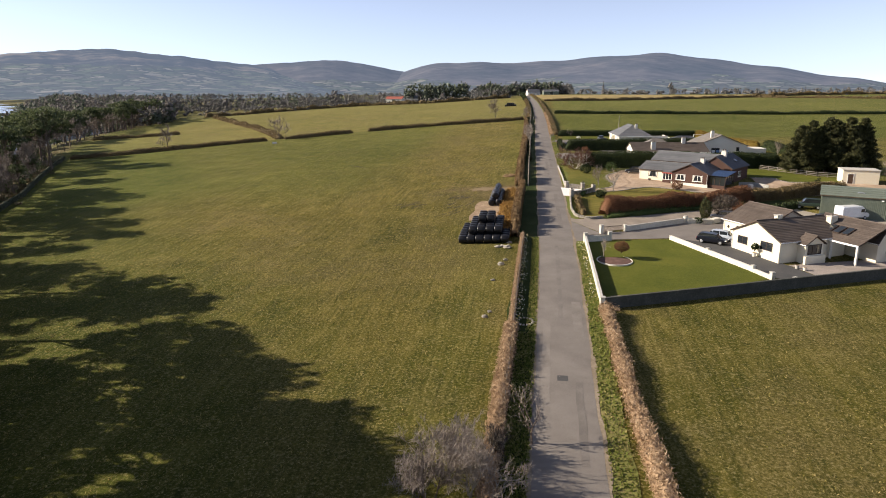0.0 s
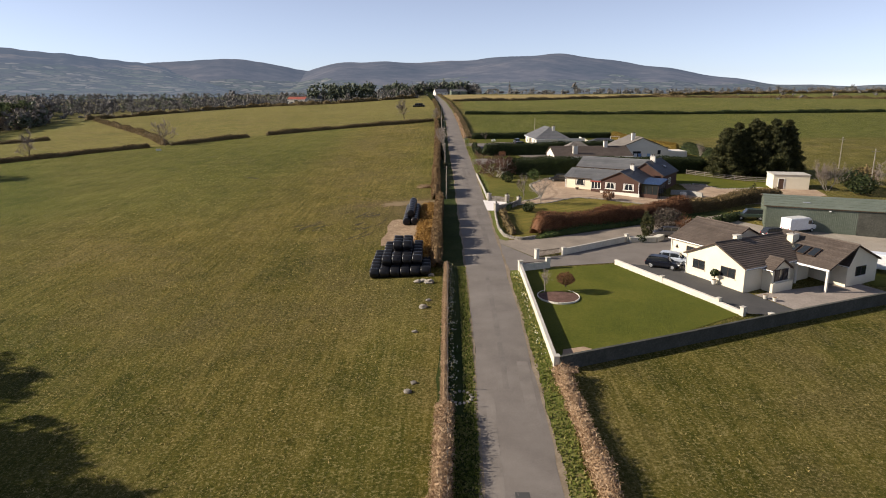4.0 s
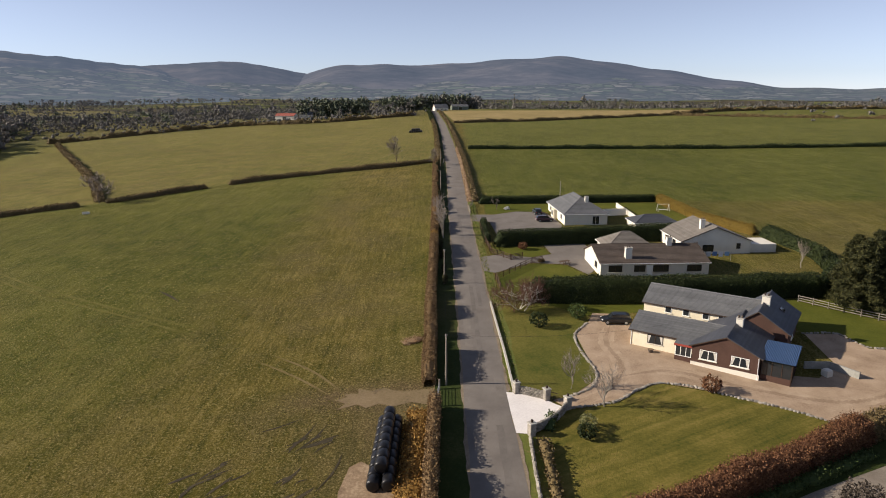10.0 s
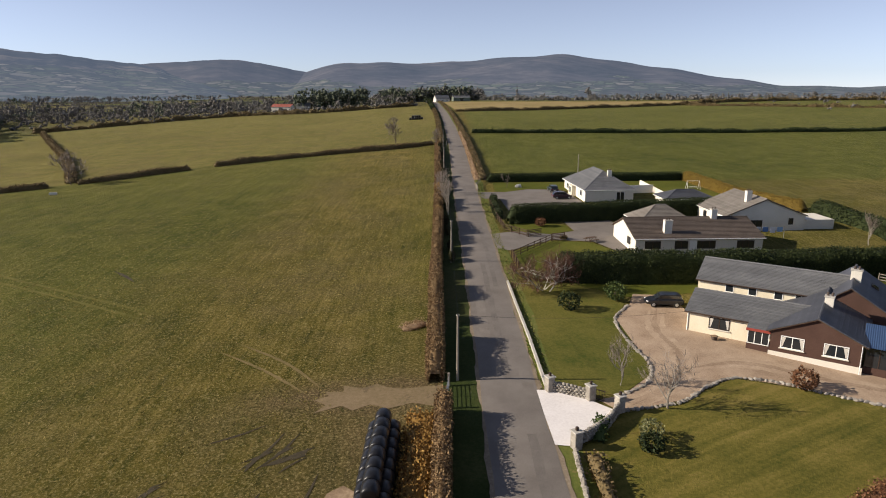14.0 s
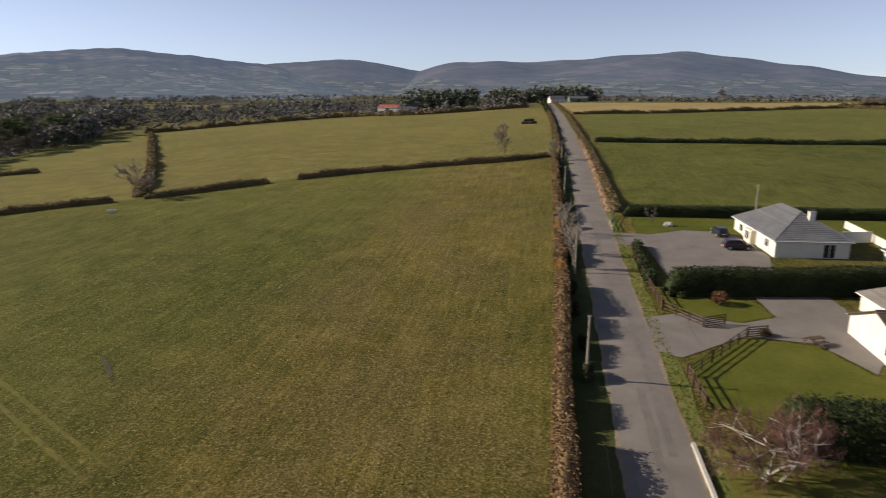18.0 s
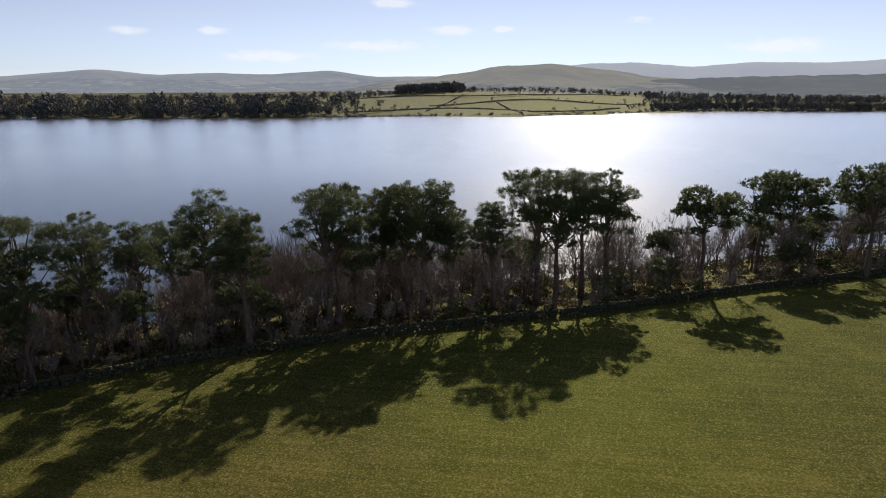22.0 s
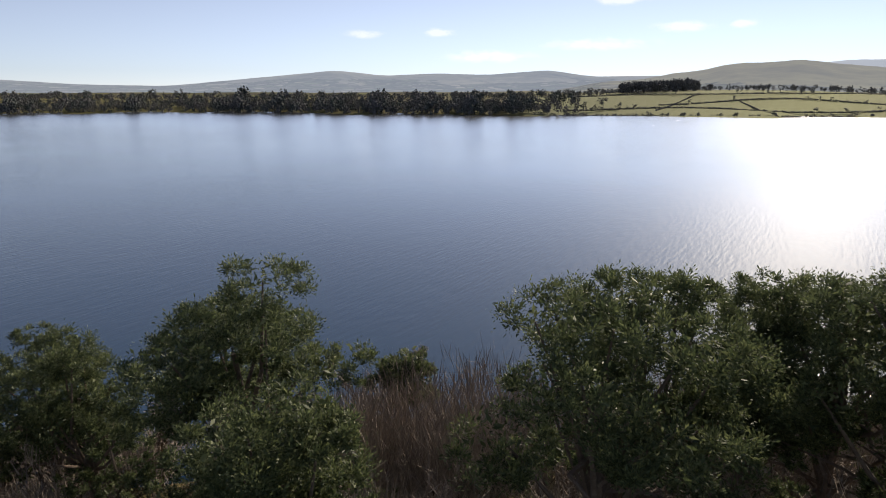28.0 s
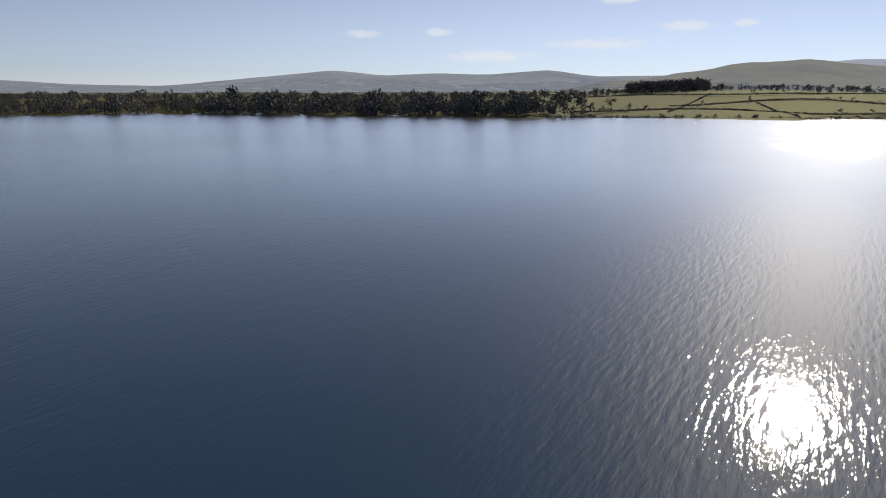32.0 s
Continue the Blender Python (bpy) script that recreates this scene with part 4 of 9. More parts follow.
def gable_block(house, x0, y0, x1, y1, eave, ridge, along, wall, roof, at=None, over=0.35, courses=14, base=-0.6, trim=None):
    part("wall", prism(bmesh.new(), x0, y0, x1, y1, base, eave, ridge, along, at), wall, house)
    g = 0.25
    if along == "x":
        c = (y0 + y1) / 2 if at is None else at
        s0, s1 = (ridge - eave) / (c - y0), (ridge - eave) / (y1 - c)
        lo0, lo1 = eave - over * s0, eave - over * s1
        R0, R1 = (x0 - g, c, ridge + 0.05), (x1 + g, c, ridge + 0.05)
        q = [((x0 - g, y0 - over, lo0 + 0.05), (x1 + g, y0 - over, lo0 + 0.05), R1, R0), ((x1 + g, y1 + over, lo1 + 0.05), (x0 - g, y1 + over, lo1 + 0.05), R0, R1)]
    else:
        c = (x0 + x1) / 2 if at is None else at
        s0, s1 = (ridge - eave) / (c - x0), (ridge - eave) / (x1 - c)
        lo0, lo1 = eave - over * s0, eave - over * s1
        R0, R1 = (c, y0 - g, ridge + 0.05), (c, y1 + g, ridge + 0.05)
        q = [((x0 - over, y1 + g, lo0 + 0.05), (x0 - over, y0 - g, lo0 + 0.05), R0, R1), ((x1 + over, y0 - g, lo1 + 0.05), (x1 + over, y1 + g, lo1 + 0.05), R1, R0)]
    for e0, e1, r1, r0 in q:
        roof_slope(e0, e1, r1, r0, courses, roof, house)
        gut = tube(bmesh.new(), [Vector(e0) + Vector((0, 0, -0.03)), Vector(e1) + Vector((0, 0, -0.03))], [0.07, 0.07], 6)
        part("gutter", gut, trim or MAT["frame_white"], house)
    ridge_cap(R0, R1, roof, house)


def hip_block(house, x0, y0, x1, y1, eave, ridge, wall, roof, over=0.4, base=-0.6, inset=None, courses=14):
    part("wall", boxed(x0, y0, base, x1, y1, eave), wall, house)
    X0, Y0, X1, Y1 = x0 - over, y0 - over, x1 + over, y1 + over
    z = eave - 0.05
    if X1 - X0 >= Y1 - Y0:
        k = inset or (Y1 - Y0) / 2
        A, B = (X0 + k, (Y0 + Y1) / 2, ridge), (X1 - k, (Y0 + Y1) / 2, ridge)
        q = [((X0, Y0, z), (X1, Y0, z), B, A), ((X1, Y1, z), (X0, Y1, z), A, B), ((X0, Y1, z), (X0, Y0, z), A, A), ((X1, Y0, z), (X1, Y1, z), B, B)]
    else:
        k = inset or (X1 - X0) / 2
        A, B = ((X0 + X1) / 2, Y0 + k, ridge), ((X0 + X1) / 2, Y1 - k, ridge)
        q = [((X0, Y1, z), (X0, Y0, z), A, B), ((X1, Y0, z), (X1, Y1, z), B, A), ((X0, Y0, z), (X1, Y0, z), A, A), ((X1, Y1, z), (X0, Y1, z), B, B)]
    for e0, e1, r1, r0 in q:
        roof_slope(e0, e1, r1, r0, courses, roof, house)
        part("gutter", tube(bmesh.new(), [Vector(e0) + Vector((0, 0, -0.03)), Vector(e1) + Vector((0, 0, -0.03))], [0.07, 0.07], 6), MAT["frame_white"], house)
    ridge_cap(A, B, roof, house)
    for c, e in ((A, (X0, Y0, z)), (B, (X1, Y1, z)), (A if X1 - X0 >= Y1 - Y0 else B, (X0, Y1, z)), (B if X1 - X0 >= Y1 - Y0 else A, (X1, Y0, z))):
        ridge_cap(e, c, roof, house, 0.08)


def window(house, x, y, z, w, h, face, frame="frame_dark", lights=2, sill=True, curtain=False):
    """A window on a wall: face 'S' looks to -y, 'N' to +y, 'W' to -x, 'E' to +x. x, y: the middle on the wall; z: its foot."""
    turn = {"S": 0, "E": 90, "N": 180, "W": -90}[face]
    m = pose(x, y, z, 0, 0, turn)
    bm = bmesh.new()
    t = 0.07
    loops = [[bm.verts.new((sx * (w / 2 - e), yy, h / 2 + sz * (h / 2 - e))) for sx, sz in ((-1, -1), (1, -1), (1, 1), (-1, 1))] for e, yy in ((0, 0.02), (0, -0.05), (t, -0.05), (t, 0.02))]
    for a, b in zip(loops, loops[1:] + loops[:1]):
        for k in range(4):
            bm.faces.new((a[k], a[(k + 1) % 4], b[(k + 1) % 4], b[k]))
    bmesh.ops.recalc_face_normals(bm, faces=bm.faces[:])
    fr = part("window", bm, MAT[frame], house)
    fr.matrix_basis = m
    for k in range(1, lights):
        xm = -w / 2 + w * k / lights
        part("mullion", boxed(xm - 0.035, -0.045, t, xm + 0.035, 0.02, h - t), MAT[frame], fr)
    for k in range(lights):
        a, b = -w / 2 + w * k / lights + 0.04, -w / 2 + w * (k + 1) / lights - 0.04
        part("pane", boxed(a, -0.016, t, b, 0.004, h - t), MAT["glass"], fr)
    if curtain:
        for s in (-1, 1):
            bm = bmesh.new()
            vs = [bm.verts.new((s * (w / 2 - 0.08) - s * u, -0.024, v)) for u, v in ((0, t + 0.05), (0.12, t + 0.05), (0.36, h - 0.12), (0, h - 0.12))]
            bm.faces.new(vs if s > 0 else vs[::-1])
            part("curtain", bm, MAT["curtain"], fr, "white looped net curtain")
    if sill:
        part("sill", boxed(-w / 2 - 0.1, -0.14, -0.09, w / 2 + 0.1, 0.02, 0.0, 0.015), MAT["white_render"], fr)
    return fr


def door(house, x, y, z, w, h, face, mat="timber"):
    turn = {"S": 0, "E": 90, "N": 180, "W": -90}[face]
    ob = part("door", boxed(-w / 2, -0.05, 0, w / 2, 0.02, h, 0.015), MAT[mat], house)
    ob.matrix_basis = pose(x, y, z, 0, 0, turn)
    part("door_frame", box(box(boxed(-w / 2 - 0.08, -0.07, 0, -w / 2, 0.02, h + 0.08), w / 2, -0.07, 0, w / 2 + 0.08, 0.02, h + 0.08), -w / 2, -0.07, h, w / 2, 0.02, h + 0.08), MAT["frame_white"], ob)
    part("door_handle", boxed(w / 2 - 0.16, -0.1, h * 0.48, w / 2 - 0.06, -0.05, h * 0.51, 0.01), MAT["galv"], ob)
    return ob


def chimney(house, x, y, z0, z1, w=0.9, d=0.6, mat="white_render", pots=2):
    ob = part("chimney", boxed(x - w / 2, y - d / 2, z0, x + w / 2, y + d / 2, z1, 0.02), MAT[mat], house)
    part("cap", boxed(x - w / 2 - 0.07, y - d / 2 - 0.07, z1, x + w / 2 + 0.07, y + d / 2 + 0.07, z1 + 0.1, 0.02), MAT["concrete"], ob)
    for k in range(pots):
        xx = x + (k - (pots - 1) / 2) * 0.4
        part("chimney_pot", tube(bmesh.new(), [(xx, y, z1 + 0.1), (xx, y, z1 + 0.24), (xx, y, z1 + 0.42)], [0.13, 0.11, 0.12], 8), MAT["tile_brown"], ob)


def skylight(house, m, w=0.8, h=1.1):
    ob = part("skylight", boxed(-w / 2, -h / 2, 0, w / 2, h / 2, 0.1, 0.01), MAT["frame_dark"], house)
    ob.matrix_basis = m
    part("pane", boxed(-w / 2 + 0.08, -h / 2 + 0.08, 0.1, w / 2 - 0.08, h / 2 - 0.08, 0.112), MAT["glass"], ob)


def downpipe(house, x, y, z0, z1):
    part("downpipe", tube(bmesh.new(), [(x, y, z0), (x, y, z1)], [0.045, 0.045], 6), MAT["frame_white"], house)


def house_at(x, y, ang, z, label):
    return empty("house", pose(x, y, z, 0, 0, ang), label, "house", "bungalows along the road")


# bungalow by the gate, cream walls and brown ribbed tiles
H1 = house_at(27.6, 95.6, 28, 5.95, "cream rendered bungalow with brown tiled roofs and white gutters")
gable_block(H1, 0, -8.0, 11.5, 0.4, 2.6, 4.55, "x", MAT["cream"], MAT["tile_brown"], -3.8, courses=15)
gable_block(H1, 4.8, -0.5, 14.4, 7.4, 2.65, 4.8, "y", MAT["cream"], MAT["tile_brown"], 9.6, courses=18)
gable_block(H1, 12.1, -12.2, 17.9, -3.0, 2.6, 4.6, "y", MAT["cream"], MAT["tile_brown"], 13.4, courses=12, over=0.25)
roof_slope((8.3, -3.0, 2.35), (8.3, -12.5, 2.35), (13.4, -12.5, 4.66), (13.4, -3.0, 4.66), 15, MAT["tile_brown"], H1)
part("fascia", boxed(8.2, -12.45, 2.15, 8.32, -4.0, 2.36), MAT["frame_white"], H1)
for yy in (-12.2, -8.4):
    part("porch_post", boxed(8.35, yy - 0.13, -0.4, 8.61, yy + 0.13, 2.35, 0.02), MAT["white_render"], H1)
gable_block(H1, 3.0, -9.3, 6.0, -7.9, 2.35, 3.3, "y", MAT["cream"], MAT["tile_brown"], 4.5, over=0.3, courses=7)
part("planter_wall", boxed(2.7, -9.7, -0.4, 6.2, -9.32, 0.75, 0.03), MAT["cream"], H1)
window(H1, 4.5, -9.32, 0.85, 2.3, 1.35, "S", lights=3)
window(H1, 0, -1.6, 0.95, 1.75, 1.1, "W")
window(H1, 0, -5.8, 0.95, 2.0, 1.15, "W")
window(H1, 4.8, 3.6, 0.85, 2.2, 1.1, "W")
door(H1, 4.8, 1.2, -0.02, 0.95, 2.05, "W", "frame_dark")
window(H1, 14.7, -12.2, 0.85, 2.0, 1.15, "S")
window(H1, 11.5, -6.0, 0.1, 1.9, 2.1, "E", lights=2, sill=False)
window(H1, 17.9, -8.5, 0.85, 1.6, 1.1, "E")
window(H1, 14.4, 4.0, 0.85, 1.6, 1.1, "E")
chimney(H1, 3.8, -3.6, 3.9, 5.05, 0.9, 0.6, "cream", 0)
chimney(H1, 11.6, -5.4, 3.0, 4.75, 1.2, 0.8, "cream", 1)
for yy in (-5.2, -6.5, -7.8, -9.1):
    skylight(H1, Matrix.Translation((10.4, yy, 3.42)) @ Matrix.Rotation(math.atan2(2.31, 5.1), 4, "Y").inverted() @ Matrix.Rotation(math.pi / 2, 4, "Z"), 1.0, 1.7)
part("wall_ornament", tube(bmesh.new(), [(4.77, 6.3, 1.3), (4.74, 6.3, 1.45), (4.74, 6.3, 1.75)], [0.05, 0.2, 0.06], 8), MAT["frame_dark"], H1)
downpipe(H1, -0.06, 0.3, -0.3, 2.5)
downpipe(H1, 4.72, 7.2, -0.3, 2.5)

# long bungalow with a brown gabled wing and slate roofs
H2 = house_at(22.1, 151.3, -33.5, 8.2, "long cream bungalow, dark brown gabled wing, grey slate roofs")
gable_block(H2, 0, 0, 12, 7.2, 2.4, 3.7, "x", MAT["cream"], MAT["slate"], 3.6, courses=18, trim=MAT["frame_dark"])
gable_block(H2, 8.2, -1.7, 15.8, 11.0, 2.5, 4.25, "y", MAT["brown_render"], MAT["slate_dark"], 12.0, courses=18, trim=MAT["frame_dark"])
gable_block(H2, -1.0, 8.5, 13.5, 15.6, 3.65, 5.3, "x", MAT["cream"], MAT["slate"], 12.0, courses=18, trim=MAT["frame_dark"])
gable_block(H2, 11.0, 7.0, 17.6, 17.2, 3.1, 5.35, "y", MAT["brown_render"], MAT["slate_dark"], 14.0, courses=18, trim=MAT["frame_dark"])
part("plinth", boxed(8.12, -1.78, -0.6, 15.88, -1.7, 0.35), MAT["white_render"], H2)
window(H2, 3.2, 0, 0.85, 2.0, 1.2, "S", "frame_dark", 2, True, True)
window(H2, 10.1, -1.7, 0.85, 2.0, 1.2, "S", "frame_white", 2, True, True)
window(H2, 13.7, -1.7, 0.85, 2.0, 1.2, "S", "frame_white", 2, True, True)
for xx in (2.4, 4.8, 7.4):
    window(H2, xx, 8.5, 2.5, 0.9, 0.9, "S", "frame_white", 1)
window(H2, 9.6, 8.5, 2.4, 1.2, 1.05, "S", "frame_white", 2)
window(H2, 17.6, 12.0, 0.9, 1.6, 1.2, "E", "frame_white", 2)
window(H2, 0, 4.1, 0.9, 1.4, 1.1, "W")
# glazed porch with red trim
part("porch_base", boxed(6.1, -1.5, -0.5, 8.15, 0.0, 0.6), MAT["brown_render"], H2)
window(H2, 7.12, -1.5, 0.62, 1.95, 1.35, "S", "frame_white", 3, False)
roof_slope((6.0, -1.7, 2.05), (8.2, -1.7, 2.05), (8.2, 0.1, 2.5), (6.0, 0.1, 2.5), 4, MAT["slate"], H2)
part("porch_valance", boxed(6.0, -1.72, 1.97, 8.18, -1.64, 2.2), paint("red_trim", (0.30, 0.05, 0.035), 0.5), H2)
# lean-to conservatory with a blue corrugated roof
cons = part("conservatory", boxed(15.9, -1.2, -0.5, 19.2, -1.1, 0.35), MAT["brown_render"], H2)
for k in range(4):
    xx = 15.95 + k * 1.07
    part("post", boxed(xx, -1.2, 0.35, xx + 0.07, -1.1, 2.25), MAT["frame_dark"], cons)
for k in range(5):
    yy = -1.2 + k * 1.25
    part("post", boxed(19.1, yy, -0.4, 19.2, yy + 0.08, 2.25), MAT["frame_dark"], cons)
part("pane", boxed(16.0, -1.16, 0.35, 19.1, -1.13, 2.2), MAT["glass"], cons)
part("pane", boxed(19.12, -1.1, 0.35, 19.15, 3.8, 2.2), MAT["glass"], cons)
bm = bmesh.new()
NB = 44
for k in range(NB):
    a, b = 15.7 + 3.8 * k / NB, 15.7 + 3.8 * (k + 1) / NB
    za, zb = 0.04 * (k % 2), 0.04 * ((k + 1) % 2)
    vs = [bm.verts.new(p) for p in ((a, -1.5, 2.3 + za), (b, -1.5, 2.3 + zb), (b, 4.1, 2.85 + zb), (a, 4.1, 2.85 + za))]
    bm.faces.new(vs)
    vs = [bm.verts.new(p) for p in ((a, -1.5, 2.27 + za), (b, -1.5, 2.27 + zb), (b, 4.1, 2.82 + zb), (a, 4.1, 2.82 + za))]
    bm.faces.new(vs[::-1])
part("corrugated_roof", bm, paint("blue_sheet", (0.05, 0.10, 0.21), 0.45, 0.2, 0.1), cons, "blue corrugated sheet roof")
chimney(H2, 12.4, 3.9, 3.4, 5.0, 0.8, 0.8)
chimney(H2, 14.2, 11.2, 4.6, 6.3, 1.0, 0.8)
skylight(H2, Matrix.Translation((11.2, 10.4, 4.5)) @ Matrix.Rotation(math.atan2(1.7, 3.5), 4, "X"))
skylight(H2, Matrix.Translation((16.0, 13.2, 4.2)) @ Matrix.Rotation(math.atan2(2.25, 3.6), 4, "Y"))
downpipe(H2, 0.1, -0.06, -0.3, 2.3)
downpipe(H2, 15.7, -1.76, -0.3, 2.4)

# low bungalow behind the tall hedge
H3 = house_at(24.6, 180.2, 3, 9.25, "white bungalow with a brown ribbed tile roof and white chimneys")
gable_block(H3, 0, 0, 19.2, 10.8, 2.4, 4.3, "x", MAT["white_render"], MAT["tile_brown"], 6.0, courses=17)
hip_block(H3, 4.4, 10.9, 13.2, 18.0, 2.5, 4.85, MAT["white_render"], MAT["tile_grey"])
gable_block(H3, 19.4, 12.6, 33.0, 24.0, 3.2, 5.9, "y", MAT["white_render"], MAT["tile_grey"], 26.0, courses=20)
part("wall", boxed(33.0, 13.2, -0.6, 38.5, 19.0, 2.3), MAT["white_render"], H3, "flat-roofed white annexe wall")
for xx, w in ((2.6, 2.4), (6.9, 2.0), (10.6, 2.9), (16.6, 2.6)):
    window(H3, xx, 0, 0.75, w, 1.2, "S", "frame_dark", 2 if w < 2.5 else 3)
window(H3, 0, 3.0, 0.9, 1.5, 1.1, "W")
window(H3, 19.4, 16.5, 1.6, 1.6, 1.1, "W")
window(H3, 19.4, 20.5, 1.6, 1.2, 1.1, "W")
window(H3, 24.6, 12.6, 1.0, 2.2, 1.4, "S")
window(H3, 30.6, 12.6, 1.6, 0.8, 1.1, "S", lights=1)
door(H3, 8.7, 0, -0.02, 0.9, 2.0, "S", "frame_white")
chimney(H3, 5.2, 1.5, 2.4, 4.75, 1.15, 0.8)
chimney(H3, 13.9, 5.6, 3.9, 5.6, 0.9, 0.8)
chimney(H3, 24.2, 15.2, 4.2, 6.9, 0.9, 0.8)

# hip-roofed house in its hedged plot
H4 = house_at(24.9, 218.6, 4, 10.45, "white hip-roofed bungalow with a grey slate roof")
hip_block(H4, 0, 0, 10, 17.5, 2.55, 5.75, MAT["white_render"], MAT["slate"], courses=16)
part("porch_wall", boxed(-0.9, 7.4, -0.6, 0.0, 10.2, 2.3, 0.02), MAT["cream"], H4)
window(H4, 7.3, 0, 0.1, 1.7, 2.0, "S", "frame_white", 2, False)
window(H4, 0, 3.2, 0.9, 1.6, 1.2, "W", "frame_white")
window(H4, -0.9, 8.8, 0.7, 1.8, 1.4, "W", "frame_white", 3)
window(H4, 0, 14.2, 0.8, 1.6, 1.2, "W", "frame_white")
door(H4, 0, 5.6, 0, 0.95, 2.05, "W", "frame_white")
chimney(H4, 5.9, 3.6, 3.4, 6.0, 0.8, 0.7)
H4s = empty("garden_shed", pose(40.0, 213.8, 10.35, 0, 0, 4), "low outbuilding with a dark slate hip roof", "outbuilding")
hip_block(H4s, 0, 0, 9.6, 6.0, 1.6, 3.0, MAT["white_render"], MAT["slate_dark"], courses=9)

# green corrugated shed in the yard
SH = empty("farm_shed", pose(47.6, 118.6, 6.8, 0, 0, -22), "large green corrugated metal shed with a shallow roof", "shed")
part("wall", prism(bmesh.new(), 0, 0, 17.5, 11, -0.5, 3.6, 4.5, "x"), MAT["metal_green"], SH)
bm = bmesh.new()
for k in range(70):
    box(bm, 0.06 + k * 0.25, -0.05, -0.4, 0.16 + k * 0.25, 0.0, 3.5)
part("cladding", bm, MAT["metal_green"], SH)
bm = bmesh.new()
for k in range(44):
    box(bm, -0.05, 0.06 + k * 0.25, -0.4, 0.0, 0.16 + k * 0.25, 3.6)
part("cladding", bm, MAT["metal_green"], SH)
roof_slope((-0.3, -0.3, 3.62), (17.8, -0.3, 3.62), (17.8, 5.5, 4.58), (-0.3, 5.5, 4.58), 5, MAT["metal_green"], SH)
roof_slope((17.8, 11.3, 3.62), (-0.3, 11.3, 3.62), (-0.3, 5.5, 4.58), (17.8, 5.5, 4.58), 5, MAT["metal_green"], SH)
part("roof_panel", boxed(5.2, 1.6, 4.05, 6.2, 4.2, 4.12, 0.0, Matrix.Translation((0, 0, -0.02))), MAT["galv"], SH, "translucent roof light sheet")
part("lamp", boxed(8.6, -0.3, 3.15, 8.9, -0.05, 3.3, 0.02), MAT["frame_white"], SH)
part("sliding_door", boxed(12.5, -0.12, -0.3, 17.0, -0.05, 3.3, 0.02), MAT["wall_dark"], SH)

# flat cream outbuilding
CB = empty("outbuilding", pose(63.8, 150.0, 8.3, 0, 0, -10), "small flat-roofed cream outbuilding with a brown door", "outbuilding")
part("wall", boxed(0, 0, -0.5, 6.8, 4.6, 2.75), MAT["cream"], CB)
part("roof_slab", boxed(-0.15, -0.15, 2.75, 6.95, 4.75, 2.9, 0.02), MAT["concrete"], CB)
door(CB, 1.5, 0, -0.02, 1.0, 2.0, "S", "timber")

# far farmstead
for (fx, fy, fw, fd, fh, fr, fm, rm, lab, fa) in (
        (-14, 700, 13, 8, 3.0, 6.2, "white_render", "slate", "distant white farmhouse with a grey roof at the road's brow", 20),
        (2, 712, 16, 9, 3.4, 5.0, "metal_green", "slate", "distant grey farm shed beside the road", 12),
        (-158, 672, 18, 10, 4.2, 6.4, "white_render", "red", "distant farm shed with a rust-red roof", -10),
        (-140, 690, 12, 8, 3.2, 6.0, "white_render", "slate", "distant white cottage among trees", 5)):
    if rm == "red" and "red_roof" not in MAT:
        MAT["red_roof"] = surface("red_roof", (0.22, 0.06, 0.045), (0.30, 0.09, 0.065), (0.38, 0.13, 0.09), 3, 0.4, 0.8, 0.1, 0.01)
    fb = empty("farmhouse" if rm == "slate" and fm == "white_render" else "barn", pose(fx, fy, land_at(fx, fy), 0, 0, fa), lab, "farm building")
    gable_block(fb, 0, 0, fw, fd, fh, fr, "x", MAT[fm], MAT["red_roof" if rm == "red" else rm], courses=8)
    for k in range(3):
        if fm == "white_render" and rm == "slate":
            window(fb, fw * (k + 0.6) / 3.2, 0, 0.8, 1.1, 1.2, "S", "frame_white", 1, False)
    if fm != "white_render" or rm == "red":
        door(fb, fw * 0.5, 0, 0, 3.6, fh - 0.6, "S", "wall_dark")
MAT["lawn_mown"] = grass_material("lawn_mown", (0.235, 0.178, 0.052), (0.148, 0.125, 0.026), (0.064, 0.07, 0.012), stripes=0.3, angle=0.5, even=0.7)
MAT["straw"] = surface("straw", (0.13, 0.085, 0.05), (0.25, 0.175, 0.11), (0.42, 0.32, 0.21), 3.5, 0.7, 0.95, 0.7, 0.06)
MAT["trodden"] = grass_material("trodden", (0.31, 0.235, 0.155), (0.21, 0.155, 0.09), (0.10, 0.085, 0.04), dirt=(0.11, 0.085, 0.055))
MAT["stubble"] = grass_material("stubble", (0.36, 0.27, 0.13), (0.27, 0.205, 0.085), (0.17, 0.14, 0.05))
MAT["yard"] = surface("yard", (0.23, 0.195, 0.155), (0.31, 0.27, 0.22), (0.40, 0.355, 0.295), 5, 0.4, 0.9, 0.2, 0.01)
MAT["lane"] = surface("lane", (0.15, 0.125, 0.10), (0.22, 0.185, 0.15), (0.31, 0.26, 0.21), 7, 0.4, 0.95, 0.4, 0.02)
MAT["paving"] = surface("paving", (0.19, 0.16, 0.14), (0.27, 0.23, 0.20), (0.36, 0.31, 0.27), 5, 0.5, 0.9, 0.3, 0.02)
